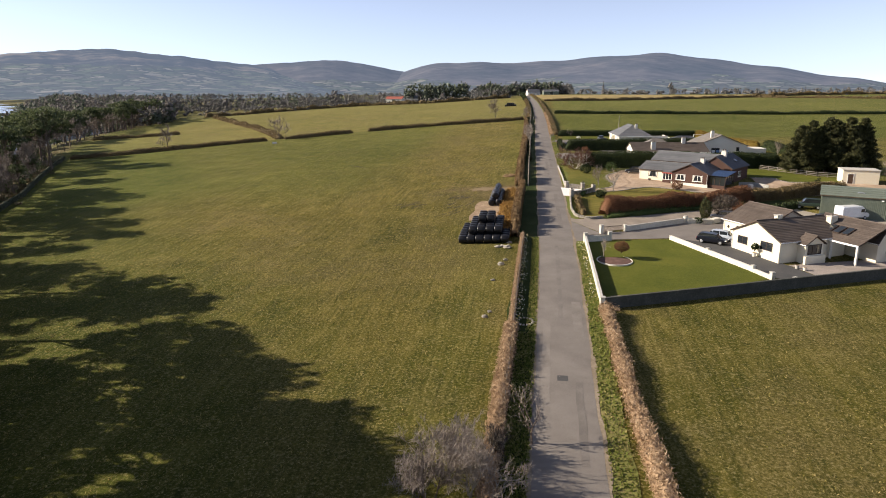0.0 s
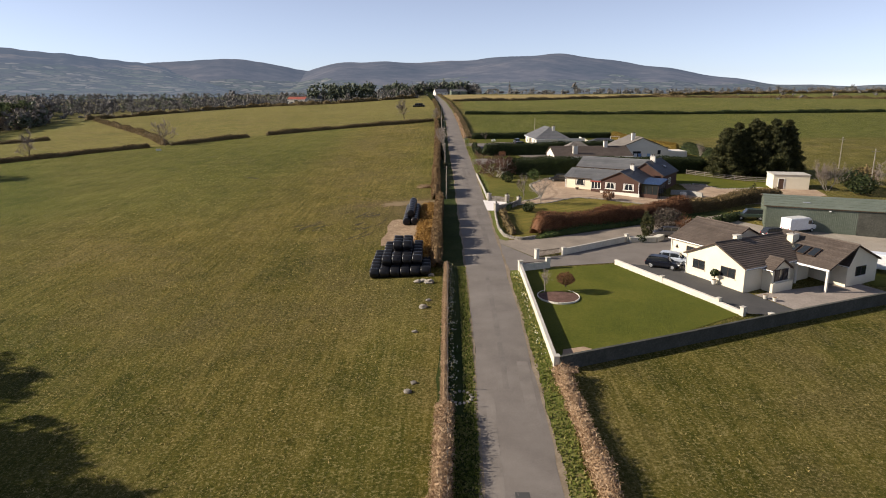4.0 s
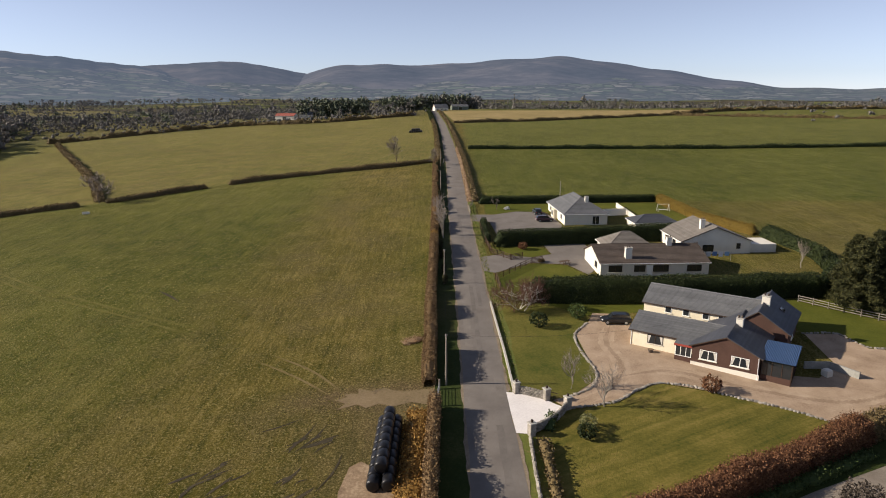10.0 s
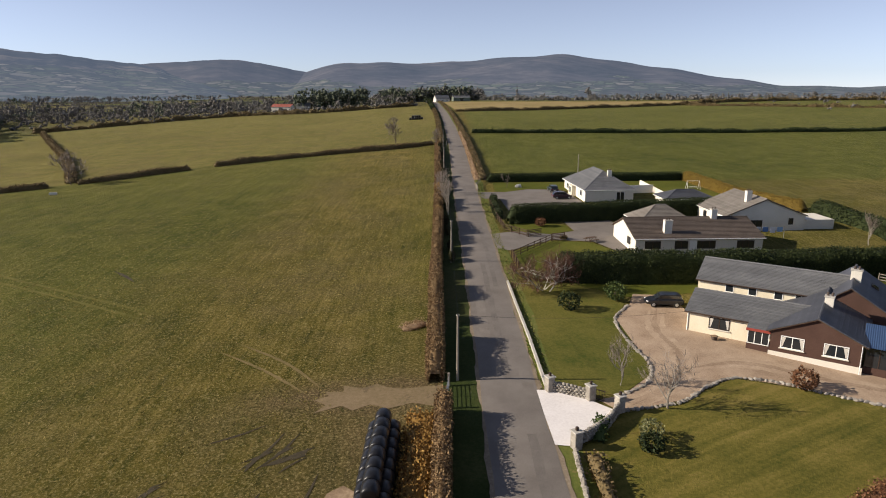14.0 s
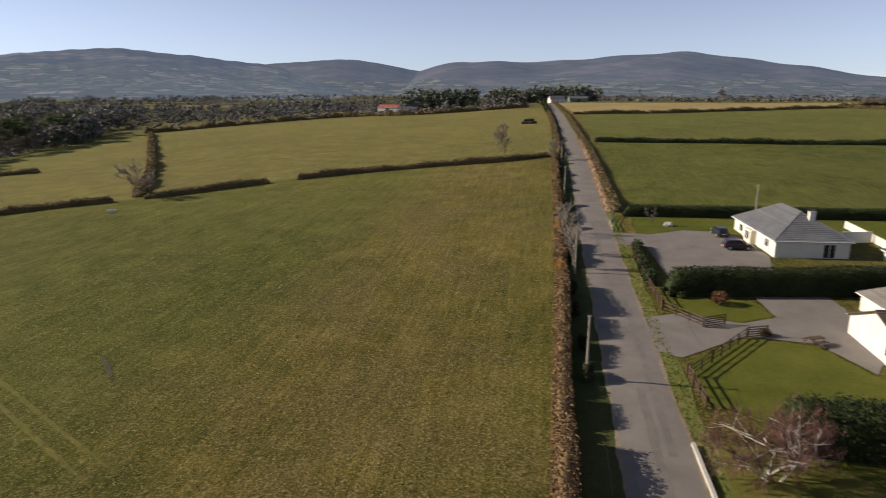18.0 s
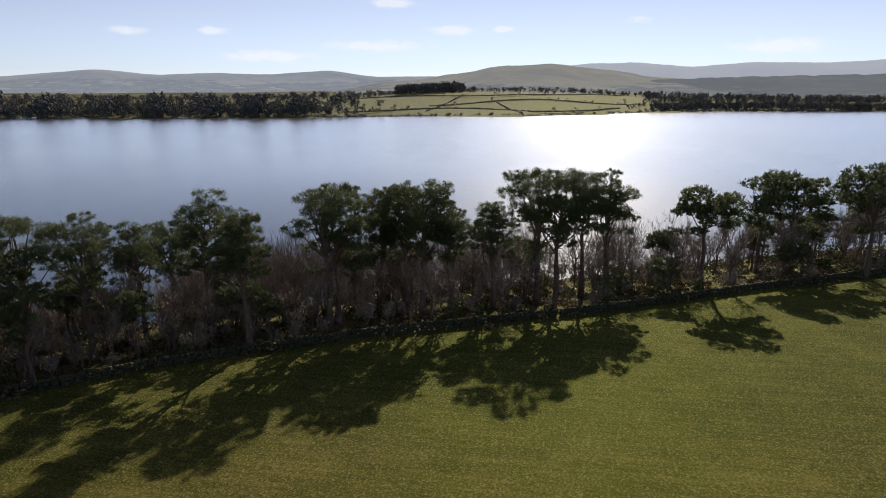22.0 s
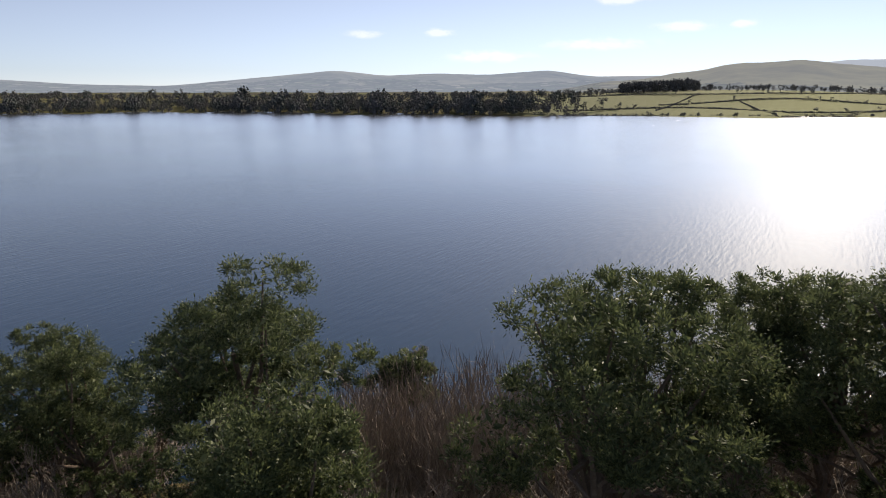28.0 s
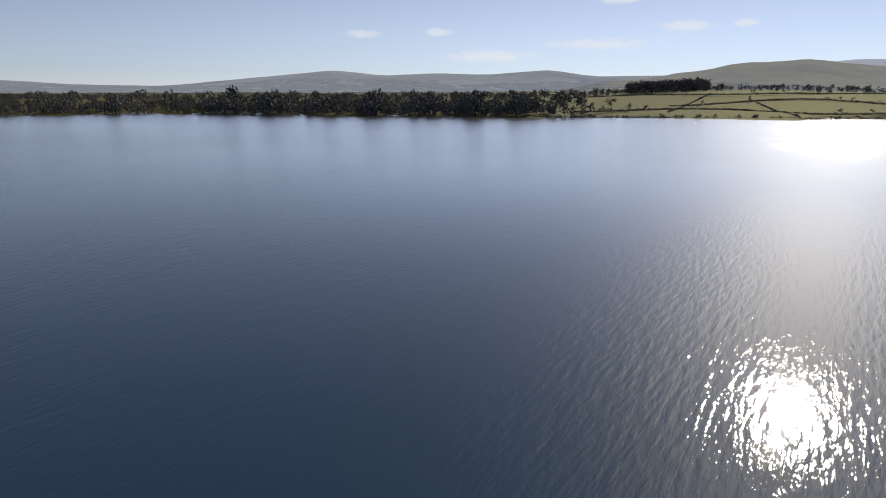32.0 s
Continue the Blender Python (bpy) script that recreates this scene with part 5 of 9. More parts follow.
# ---------------------------------------------------------------- plots: lawns, drives, yards
drape("lawn", [(8.0, 70.6), (7.6, 96.6), (10.4, 97.6), (19.4, 99.4), (23.3, 92), (27, 84.6), (28.2, 82.0), (9.0, 70.4)], MAT["lawn"], "clipped green front lawn", 0.03, category="lawn")
drape("driveway", [(4.7, 96.3), (4.7, 110.5), (9.6, 101.9), (13.7, 103.3), (23.8, 109.8), (28.2, 109.6), (32.5, 112), (31.5, 104.5), (28, 97), (20, 100), (10.9, 98.1), (7.1, 96.9)], MAT["asphalt"], "grey asphalt driveway behind the gate", 0.05, category="driveway")
drape("path", [(20, 99.9), (27.5, 97.2), (28.6, 95.2), (32.3, 87.8), (35.6, 81.4), (28.9, 82.3), (23.8, 92.4)], MAT["asphalt_dark"], "dark tarmac strip beside the house", 0.065, category="driveway")
drape("patio", [(32.4, 87.9), (35.6, 81.5), (49, 87.2), (46, 92.6)], MAT["paving"], "brown-grey block-paved patio", 0.075, category="patio")
drape("yard", [(28.4, 110), (32.6, 112), (36, 108), (43, 101), (52, 104), (60, 102), (66, 112), (48, 119), (45.5, 122.5), (46, 127), (37, 121), (29, 113.5)], MAT["yard"], "worn tan concrete yard", 0.05, category="yard")
drape("lawn", [(45, 98.5), (48, 91), (62, 92), (66, 101), (60, 102), (52, 104)], MAT["lawn"], "small back lawn", 0.03, category="lawn")
drape("lane", [(4.7, 110.5), (9.6, 102.3), (23.8, 110.5), (29, 113.3), (37, 121), (46, 127), (48, 129), (30, 121), (10.5, 112.0), (6.4, 110.4), (5.0, 112)], MAT["lane"], "stony lane between hedge and wall", 0.045, category="lane")
# dark strip laid where the hedge's shadow falls beside the lane
drape("verge_lane", [(9.6, 112.0), (11.6, 111.3), (30, 120.6), (46.5, 128.0), (45, 130.6), (29, 122.8)], MAT["verge_shaded"], "green strip along the hedge, darkened in colour for its shade", 0.06, category="verge")
drape("lawn", [(7.0, 112.2), (6.5, 128.8), (10.9, 134), (15, 135.4), (16.8, 136.2), (22.4, 140.2), (28.8, 137.8), (35.3, 134.2), (38.5, 131.3), (36, 129), (12, 114.5), (10, 112.5)], MAT["lawn_mown"], "mown lawn with yellowed stripes", 0.03, category="lawn")
drape("lawn", [(5.5, 138.8), (5.0, 150), (4.6, 167), (12, 167.5), (18.5, 161), (15.5, 154.5), (15.8, 141.5), (12, 137.5), (9, 137.2)], MAT["lawn_dry"], "front lawn beside the gravel drive", 0.03, category="lawn")
drape("gravel_drive", [(9.6, 136.4), (12, 137.3), (15.8, 141.5), (15.5, 154.4), (18.1, 158.8), (19.5, 162.5), (24, 162), (24, 153), (30, 147), (36, 143), (42, 142), (46, 146), (47, 155), (51.5, 155), (53, 150.3), (58, 149.5), (63.5, 150), (72, 148.6), (71, 143), (55, 136), (39.0, 131.5), (35.3, 134.4), (28.8, 138), (22.4, 140.5), (16.8, 136.4), (11.0, 134.4)], MAT["gravel"], "buff gravel drive round the house", 0.05, category="driveway")
drape("lawn", [(12, 167.4), (18.5, 161.4), (24, 162.4), (44, 165.6), (45, 167.9), (12, 167.9)], MAT["lawn"], "shaded lawn strip below the tall hedge", 0.028, category="lawn")
drape("stubble_field", [(3, 537), (60, 558), (120, 591), (176, 617), (230, 664), (290, 690), (60, 700), (-8, 690)], MAT["stubble"], "pale stubble field on the skyline", 0.1, 12, category="field")
drape("apron", [(4.6, 138.0), (5.6, 137.9), (8.8, 136.3), (10.8, 134.4), (6.3, 129.4), (4.9, 129.6), (4.7, 134)], MAT["apron"], "white concrete entrance apron", 0.1, category="apron")
drape("lawn", [(46, 168), (47, 155.4), (51.6, 155.4), (53.4, 150.8), (62.5, 151.8), (74, 155), (76, 169)], MAT["lawn"], "lawn below the conifers", 0.03, category="lawn")
drape("driveway", [(3.4, 191.5), (3.6, 183.5), (6.4, 182.0), (13.5, 188.3), (20, 187.3), (22.8, 181.2), (24.5, 184), (26.5, 198), (26, 203), (17.6, 201), (18.2, 194.2), (14.1, 191.8), (8, 193.9)], MAT["asphalt"], "grey tarmac forecourt", 0.06, category="driveway")
drape("lawn", [(7.3, 194.5), (9, 193.6), (14.1, 192.2), (17.9, 194.4), (17.3, 198.5), (14, 200), (7.0, 199.6)], MAT["lawn"], "clipped lawn with a rounded corner", 0.03, category="lawn")
drape("lawn", [(6.6, 174), (7.2, 181.6), (13.5, 187.8), (19.6, 186.9), (22.4, 181.0), (24, 178), (12, 170.5)], MAT["lawn"], "front lawn behind a timber fence", 0.03, category="lawn")
drape("driveway", [(3.2, 229.8), (3.6, 222.5), (7.8, 222), (9, 204.5), (22, 207.5), (24.4, 219), (23.4, 228), (22, 233), (15, 233.5), (9.5, 229.8)], MAT["asphalt"], "grey tarmac drive in front of the house", 0.06, category="driveway")
drape("lawn", [(7.4, 231), (9.5, 230.2), (15, 233.9), (22.5, 233.4), (24, 232), (35, 233), (42, 233), (54, 235.5), (54.2, 245.4), (7.6, 242.4)], MAT["lawn"], "lawn inside a clipped hedge", 0.03, category="lawn")
drape("lawn", [(43.4, 221), (57.8, 222), (54.5, 236), (43, 233)], MAT["lawn"], "lawn beside a yellow hedge", 0.03, category="lawn")
drape("bare_ground", [(-11.6, 109.5), (-11.9, 113), (-11.3, 117), (-11.7, 121), (-11.2, 124.6), (-10.2, 125.4), (-9.0, 124.4), (-8.6, 121.5), (-6.6, 121), (-5.6, 124), (-5.9, 129), (-4.4, 133), (-3.8, 136), (-3.7, 109)], MAT["straw"], "bare trampled earth and straw", 0.03, category="bare earth")
drape("gateway", [(-14.6, 137.4), (-13.4, 138.0), (-13.9, 138.8), (-12.2, 138.7), (-12.4, 139.8), (-10.6, 139.2), (-9.4, 139.9), (-8.4, 139.2), (-7, 138.8), (-3.4, 139.3), (-0.6, 139.8), (-0.6, 134.5), (-3.6, 135.4), (-6, 136.3), (-8, 135.5), (-9.6, 136.3), (-11, 135.4), (-12, 136.3), (-14.2, 135.2), (-13.4, 136.5)], MAT["trodden"], "worn gateway of dry earth and thin grass", 0.028, category="bare earth")
drape("flower_border", [(8.0, 71.2), (8.6, 73.6), (10.6, 74.2), (12.4, 72.8), (12.2, 71.7), (9.4, 70.8)], MAT["gravel"], "sandy patch in the lawn's corner", 0.06, category="gravel")


# ---------------------------------------------------------------- garden walls and fences
def wall_run(name, pts, h, t, mat, label, cap=None, base=0.4, step=3.0):
    """A wall in straight lengths that follows the land, each length a part with its coping."""
    W = empty(name, pose(*pts[0], land_at(*pts[0])), label, "wall")
    inv = W.matrix_world.inverted()
    for (ax, ay), (bx, by) in zip(pts, pts[1:]):
        n = max(1, round(math.hypot(bx - ax, by - ay) / step))
        u = Vector((bx - ax, by - ay, 0)).normalized()
        s = Vector((-u.y, u.x, 0)) * t / 2
        for i in range(n):
            p = Vector((ax + (bx - ax) * i / n, ay + (by - ay) * i / n, 0))
            q = Vector((ax + (bx - ax) * (i + 1) / n, ay + (by - ay) * (i + 1) / n, 0))
            zp, zq = land_at(p.x, p.y), land_at(q.x, q.y)
            for nm, lo, hi, k, mm in (("panel", -base, h, 1.0, mat),) + ((("coping", h, h + 0.07, 1.35, cap),) if cap else ()):
                bm = bmesh.new()
                vs = [bm.verts.new(inv @ Vector((c.x + k * sg * s.x, c.y + k * sg * s.y, z + e))) for c, z in ((p, zp), (q, zq)) for sg in (-1, 1) for e in (lo, hi)]
                for f in ((0, 1, 3, 2), (4, 6, 7, 5), (0, 4, 5, 1), (2, 3, 7, 6), (1, 5, 7, 3), (0, 2, 6, 4)):
                    bm.faces.new([vs[j] for j in f])
                bmesh.ops.recalc_face_normals(bm, faces=bm.faces[:])
                part(nm, bm, mm, W)
    return W


def pillar(x, y, w, h, mat, label, ang=0):
    P = empty("gate_pillar", pose(x, y, land_at(x, y), 0, 0, ang), label, "pillar", "gate pillars")
    part("shaft", boxed(-w / 2, -w / 2, -0.4, w / 2, w / 2, h, 0.02), mat, P)
    part("cap", boxed(-w / 2 - 0.06, -w / 2 - 0.06, h, w / 2 + 0.06, w / 2 + 0.06, h + 0.09, 0.03), MAT["concrete"], P)


MAT["wall_grey"] = surface("wall_grey", (0.20, 0.20, 0.18), (0.28, 0.275, 0.25), (0.36, 0.35, 0.32), 5, 0.5, 0.95, 0.2, 0.02)
WR = MAT["wall_render"]
wall_run("garden_wall", [(7.3, 69.9), (7.2, 83), (7.1, 96.3)], 0.9, 0.24, WR, "low cream rendered roadside garden wall", MAT["concrete"])
wall_run("garden_wall", [(7.3, 96.5), (10.5, 97.6)], 0.85, 0.22, WR, "short splayed cream wall beside the gate", MAT["concrete"])
wall_run("garden_wall", [(13.7, 103.5), (23.6, 109.9)], 0.8, 0.22, WR, "cream wall along the driveway", MAT["concrete"])
wall_run("garden_wall", [(19.7, 99.5), (23.3, 92.4)], 0.55, 0.3, WR, "low white wall between lawn and drive", MAT["white_render"])
wall_run("garden_wall", [(23.5, 92.0), (27.1, 85.0)], 0.55, 0.3, WR, "low white wall between lawn and drive", MAT["white_render"])
wall_run("garden_wall", [(27.2, 84.6), (28.4, 82.1)], 0.4, 0.3, WR, "low white wall stepping down beside the drive", MAT["white_render"])
# dark colour carries the shade on this wall's south face
wall_run("boundary_wall", [(7.6, 69.5), (21, 75.1), (34.9, 81.0), (50, 87.3), (66, 94.0)], 1.25, 0.22, MAT["wall_dark"], "block boundary wall of the garden, coloured dark for its shaded face", MAT["wall_dark"])
for x, y, w, h, a in ((7.3, 69.7, 0.5, 1.25, 0), (7.1, 96.5, 0.5, 1.3, 15), (10.7, 97.8, 0.5, 1.3, 15), (9.8, 101.6, 0.5, 1.3, 30), (13.6, 103.4, 0.4, 1.0, 30), (23.9, 110.1, 0.5, 1.1, 30), (23.4, 92.2, 0.4, 0.8, 28), (27.15, 84.8, 0.4, 0.8, 28), (28.5, 81.9, 0.45, 0.9, 28), (30.6, 80.2, 0.45, 0.9, 28)):
    pillar(x, y, w, h, WR, "cream rendered square gate pillar with a cap", a)
wall_run("planter", [(24.2, 110.0), (28.0, 110.2), (29.4, 111.6)], 0.75, 0.9, WR, "raised cream planter at the end of the wall")
wall_run("kerb_wall", [(5.5, 138.7), (5.25, 149.2), (4.9, 158), (4.6, 166.8)], 0.35, 0.25, MAT["concrete"], "low pale concrete kerb along the lawn")
wall_run("yard_wall", [(41.9, 239.2), (42.3, 230), (42.7, 220.5)], 1.2, 0.22, MAT["white_render"], "white rendered garden wall")
wall_run("yard_wall", [(36.0, 228.5), (41.9, 229.5)], 1.7, 0.22, MAT["white_render"], "white rendered wall joining the house")
wall_run("yard_wall", [(41.5, 144.6), (44.6, 144.6), (46.6, 141.8)], 0.9, 0.22, MAT["wall_grey"], "low grey yard wall beside the gravel drive")

# iron gates folded back at the entrance
def iron_gate(x, y, ang, w, label, mat=None):
    Gt = empty("iron_gate", pose(x, y, land_at(x, y) + 0.08, 0, 0, ang), label, "gate")
    mat = mat or MAT["frame_dark"]
    part("rail", boxed(0, -0.025, 0.05, w, 0.025, 0.11), mat, Gt)
    part("rail", boxed(0, -0.025, 0.86, w, 0.025, 0.92), mat, Gt)
    bar = mesh_data("bar", [(a, b, c) for c in (0.1, 1.0) for a, b in ((-0.012, -0.012), (0.012, -0.012), (0.012, 0.012), (-0.012, 0.012))], np.array([[0, 1, 5, 4], [1, 2, 6, 5], [2, 3, 7, 6], [3, 0, 4, 7], [4, 5, 6, 7]]), mat)
    for k in range(int(w / 0.14)):
        shared("bar", bar, Gt, Matrix.Translation((0.07 + k * 0.14, 0, 0)))


iron_gate(10.1, 101.9, 28, 3.4, "black iron driveway gate folded open against the wall")
iron_gate(7.4, 96.7, 17, 3.0, "black iron driveway gate standing open")
iron_gate(9.1, 136.6, -35, 1.2, "small black iron gate standing ajar")


def rail_fence(name, pts, label, rails=3, h=1.15, mat=None, step=2.0, post=0.11):
    mat = mat or MAT["timber"]
    Fn = empty(name, pose(*pts[0], land_at(*pts[0])), label, "fence")
    inv = Fn.matrix_world.inverted()
    for (ax, ay), (bx, by) in zip(pts, pts[1:]):
        n = max(1, round(math.hypot(bx - ax, by - ay) / step))
        for i in range(n + 1):
            x, y = ax + (bx - ax) * i / n, ay + (by - ay) * i / n
            z = land_at(x, y)
            p = inv @ Vector((x, y, z))
            part("post", boxed(p.x - post / 2, p.y - post / 2, p.z - 0.3, p.x + post / 2, p.y + post / 2, p.z + h + 0.08, 0.01), mat, Fn)
            if i < n:
                x2, y2 = ax + (bx - ax) * (i + 1) / n, ay + (by - ay) * (i + 1) / n
                z2 = land_at(x2, y2)
                for r in range(rails):
                    e = h * (r + 0.75) / rails
                    u = Vector((x2 - x, y2 - y, 0)).normalized()
                    s = Vector((-u.y, u.x, 0)) * 0.075
                    a, b = Vector((x, y, z + e)) + s, Vector((x2, y2, z2 + e)) + s
                    part("rail", tube(bmesh.new(), [inv @ a, inv @ b], [0.065, 0.065], 4), mat, Fn)
    return Fn


rail_fence("timber_fence", [(6.4, 177.9), (8.9, 181.4), (13.4, 187.6)], "dark brown post-and-rail fence curving to the gate")
rail_fence("timber_fence", [(6.2, 178.3), (6.6, 172.5)], "short dark brown post-and-rail fence")
rail_fence("timber_fence", [(5.3, 216), (5.6, 205), (6.4, 194.6), (9.8, 190.1)], "dark brown roadside post-and-rail fence")
rail_fence("timber_gate", [(10.0, 190.0), (12.2, 191.2)], "dark timber field gate standing open", 5, 1.2, step=2.5)
rail_fence("timber_gate", [(13.6, 187.8), (15.6, 188.6)], "dark timber gate leaf standing open", 5, 1.2, step=2.5)
rail_fence("paddock_fence", [(52.5, 167.5), (57, 163), (62, 158.6), (66, 157)], "weathered grey post-and-rail fence by the conifers", 3, 1.1, MAT["pole_wood"])
rail_fence("roadside_fence", [(3.6, 231), (3.4, 236.5), (4.6, 242.5)], "pale timber fence at the entrance", 3, 1.0, MAT["pole_wood"])


def field_gate(x, y, ang, w, label):
    Gt = empty("field_gate", pose(x, y, land_at(x, y), 0, 0, ang), label, "gate")
    for k in range(6):
        part("bar", tube(bmesh.new(), [(0, 0, 0.2 + k * 0.19), (w, 0, 0.2 + k * 0.19)], [0.022, 0.022], 6), MAT["galv"], Gt)
    for xx in (0, w / 2, w):
        part("upright", tube(bmesh.new(), [(xx, 0, 0.15), (xx, 0, 1.2)], [0.025, 0.025], 6), MAT["galv"], Gt)
    for xx in (-0.15, w + 0.15):
        part("gate_post", boxed(xx - 0.1, -0.1, -0.4, xx + 0.1, 0.1, 1.45, 0.02), MAT["pole_wood"], Gt)


field_gate(-3.3, 135.2, 85, 3.6, "galvanised tubular field gate, closed, in the hedge")
field_gate(-3.7, 324.0, 88, 3.6, "galvanised field gate between hedges")


# ---------------------------------------------------------------- rough stonework
def stone_mesh(seed, sx=0.3, sy=0.22, sz=0.18):
    rs = random.Random(seed)
    bm = bmesh.new()
    bmesh.ops.create_icosphere(bm, subdivisions=1, radius=1.0)
    for v in bm.verts:
        k = 0.8 + 0.4 * rs.random()
        v.co = Vector((v.co.x * sx * k, v.co.y * sy * k, v.co.z * sz * k))
    me = bpy.data.meshes.new("stone")
    bm.to_mesh(me)
    bm.free()
    me.materials.append(MAT["stone"])
    return me


STONES = [stone_mesh(k) for k in range(6)]


def stone_edge(name, pts, label, step=0.42, scale=1.0):
    S = empty(name, pose(*pts[0], land_at(*pts[0])), label, "stone edging")
    inv = S.matrix_world.inverted()
    rs = random.Random(len(pts) * 7 + int(pts[0][0] * 10))
    for x, y in spline(pts, step):
        x, y = x + rs.uniform(-0.06, 0.06), y + rs.uniform(-0.06, 0.06)
        k = scale * rs.uniform(0.7, 1.15)
        shared("stone", rs.choice(STONES), S, inv @ Matrix.Translation((x, y, land_at(x, y) + 0.06 * scale)) @ Matrix.Rotation(rs.uniform(0, 6), 4, "Z") @ Matrix.Scale(k, 4))


stone_edge("stone_edging", [(12, 137.3), (14.6, 139.4), (15.8, 142.5), (15.3, 148), (15.4, 154.4), (17.9, 158.6)], "row of pale rough stones along the lawn")
stone_edge("stone_edging", [(11.2, 134.6), (16.8, 136.2), (19.6, 138.6), (22.4, 140.2), (25.6, 139.6), (28.8, 137.8), (35.3, 134.2), (38.5, 131.7)], "row of pale rough stones along the drive")
stone_edge("stone_edging", [(47, 155.2), (51.4, 155.2), (53.3, 150.7), (57.5, 150.5), (62.4, 151.6)], "row of pale stones round the upper lawn", 0.5)


def stone_wall(name, pts, h, label, t=0.4, seed=1, size=0.34):
    """Coursed rubble: each stone a part."""
    S = empty(name, pose(*pts[0], land_at(*pts[0])), label, "stone wall")
    inv = S.matrix_world.inverted()
    rs = random.Random(seed)
    p = spline(pts, size)
    for j in range(max(1, round(h / (size * 0.62)))):
        for i, (x, y) in enumerate(p):
            d = p[min(i + 1, len(p) - 1)] - p[max(i - 1, 0)]
            a = math.atan2(d[1], d[0])
            o = (0.5 if j % 2 else 0) * size
            z = land_at(x, y) + size * 0.3 + j * size * 0.6
            shared("stone", rs.choice(STONES), S, inv @ Matrix.Translation((x + o * math.cos(a), y + o * math.sin(a), z)) @ Matrix.Rotation(a + rs.uniform(-0.25, 0.25), 4, "Z") @ Matrix.Diagonal((size / 0.5 * rs.uniform(0.9, 1.15), t / 0.42, size * 0.40 / 0.18 * rs.uniform(0.9, 1.2), 1)))


stone_wall("stone_wall", [(5.8, 137.8), (7.3, 137.3), (8.7, 136.5)], 1.0, "curved rubble stone entrance wall", seed=2)
stone_wall("stone_wall", [(10.8, 134.4), (9.4, 132.2), (7.8, 130.6), (6.5, 129.6)], 1.0, "curved rubble stone entrance wall", seed=3)
stone_wall("stone_wall", [(6.2, 128.6), (6.0, 122), (6.1, 115.5), (6.8, 112.2), (8.6, 110.8), (10.6, 111.6)], 0.6, "low pale stone roadside wall rounding the lane's corner", seed=4, size=0.42)
for x, y in ((5.7, 137.9), (8.9, 136.4), (10.9, 134.6), (6.4, 129.3)):
    P = empty("stone_pier", pose(x, y, land_at(x, y), 0, 0, 25), "square rubble stone gate pier", "pillar", "stone gate piers")
    part("shaft", boxed(-0.33, -0.33, -0.3, 0.33, 0.33, 1.35, 0.04), MAT["stone"], P)
    part("cap", boxed(-0.4, -0.4, 1.35, 0.4, 0.4, 1.45, 0.03), MAT["concrete"], P)
    part("lantern", boxed(-0.1, -0.1, 1.45, 0.1, 0.1, 1.75, 0.02), MAT["frame_dark"], P)

# oval flower bed with a white kerb
bed = empty("flower_bed", pose(10.4, 87.5, land_at(10.4, 87.5)), "oval bark-mulched flower bed with a white kerb", "flower bed")
bm = bmesh.new()
ring = [bm.verts.new((2.2 * math.cos(a * math.pi / 20), 2.4 * math.sin(a * math.pi / 20), 0.02 + 0.05)) for a in range(40)]
cv = bm.verts.new((0, 0, 0.16))
for k in range(40):
    bm.faces.new((ring[k], ring[(k + 1) % 40], cv))
MAT["mulch"] = surface("mulch", (0.06, 0.03, 0.022), (0.11, 0.06, 0.045), (0.19, 0.115, 0.09), 9, 1.5, 0.95, 0.6, 0.04)
part("mulch", bm, MAT["mulch"], bed)
for k in range(36):
    a0, a1 = 2 * math.pi * k / 36, 2 * math.pi * (k + 0.94) / 36
    bm = bmesh.new()
    vs = [bm.verts.new((r * 2.3 * math.cos(a), r * 2.5 * math.sin(a), z)) for a in (a0, a1) for r in (0.98, 1.02) for z in (-0.15, 0.12)]
    for f in ((0, 1, 3, 2), (4, 6, 7, 5), (0, 4, 5, 1), (2, 3, 7, 6), (1, 5, 7, 3)):
        bm.faces.new([vs[j] for j in f])
    bmesh.ops.recalc_face_normals(bm, faces=bm.faces[:])
    part("kerb_stone", bm, MAT["white_render"], bed)


# ---------------------------------------------------------------- wrapped bales
def bale_mesh():
    bm = bmesh.new()
    rs = random.Random(5)
    prof = [(-0.61, 0.0), (-0.61, 0.42), (-0.57, 0.57), (-0.45, 0.62), (0, 0.635), (0.45, 0.62), (0.57, 0.57), (0.61, 0.42), (0.61, 0.0)]
    n = 18
    rings = []
    for x, r in prof:
        rings.append([bm.verts.new((x, r * math.cos(2 * math.pi * k / n) * (1 + 0.025 * rs.uniform(-1, 1)), r * math.sin(2 * math.pi * k / n) * (0.96 + 0.025 * rs.uniform(-1, 1)))) for k in range(n)] if r else [bm.verts.new((x, 0, 0))])
    for a, b in zip(rings, rings[1:]):
        for k in range(n):
            q = [a[k % len(a)], a[(k + 1) % len(a)], b[(k + 1) % len(b)], b[k % len(b)]]
            bm.faces.new(list(dict.fromkeys(q)))
    bmesh.ops.recalc_face_normals(bm, faces=bm.faces[:])
    me = bpy.data.meshes.new("silage_bale")
    bm.to_mesh(me)
    bm.free()
    me.materials.append(MAT["wrap"])
    me.polygons.foreach_set("use_smooth", [True] * len(me.polygons))
    return me


BALE = bale_mesh()


def bale(x, y, z, ang, where):
    ob = new("silage_bale", BALE)
    ob.matrix_world = Matrix.Translation((x, y, z)) @ Matrix.Rotation(radians(ang), 4, "Z") @ Matrix.Rotation(random.uniform(0, 6.28), 4, "X")
    tagged(ob, "black plastic-wrapped round silage bale, " + where, "silage bale", "bales stacked beside the road")


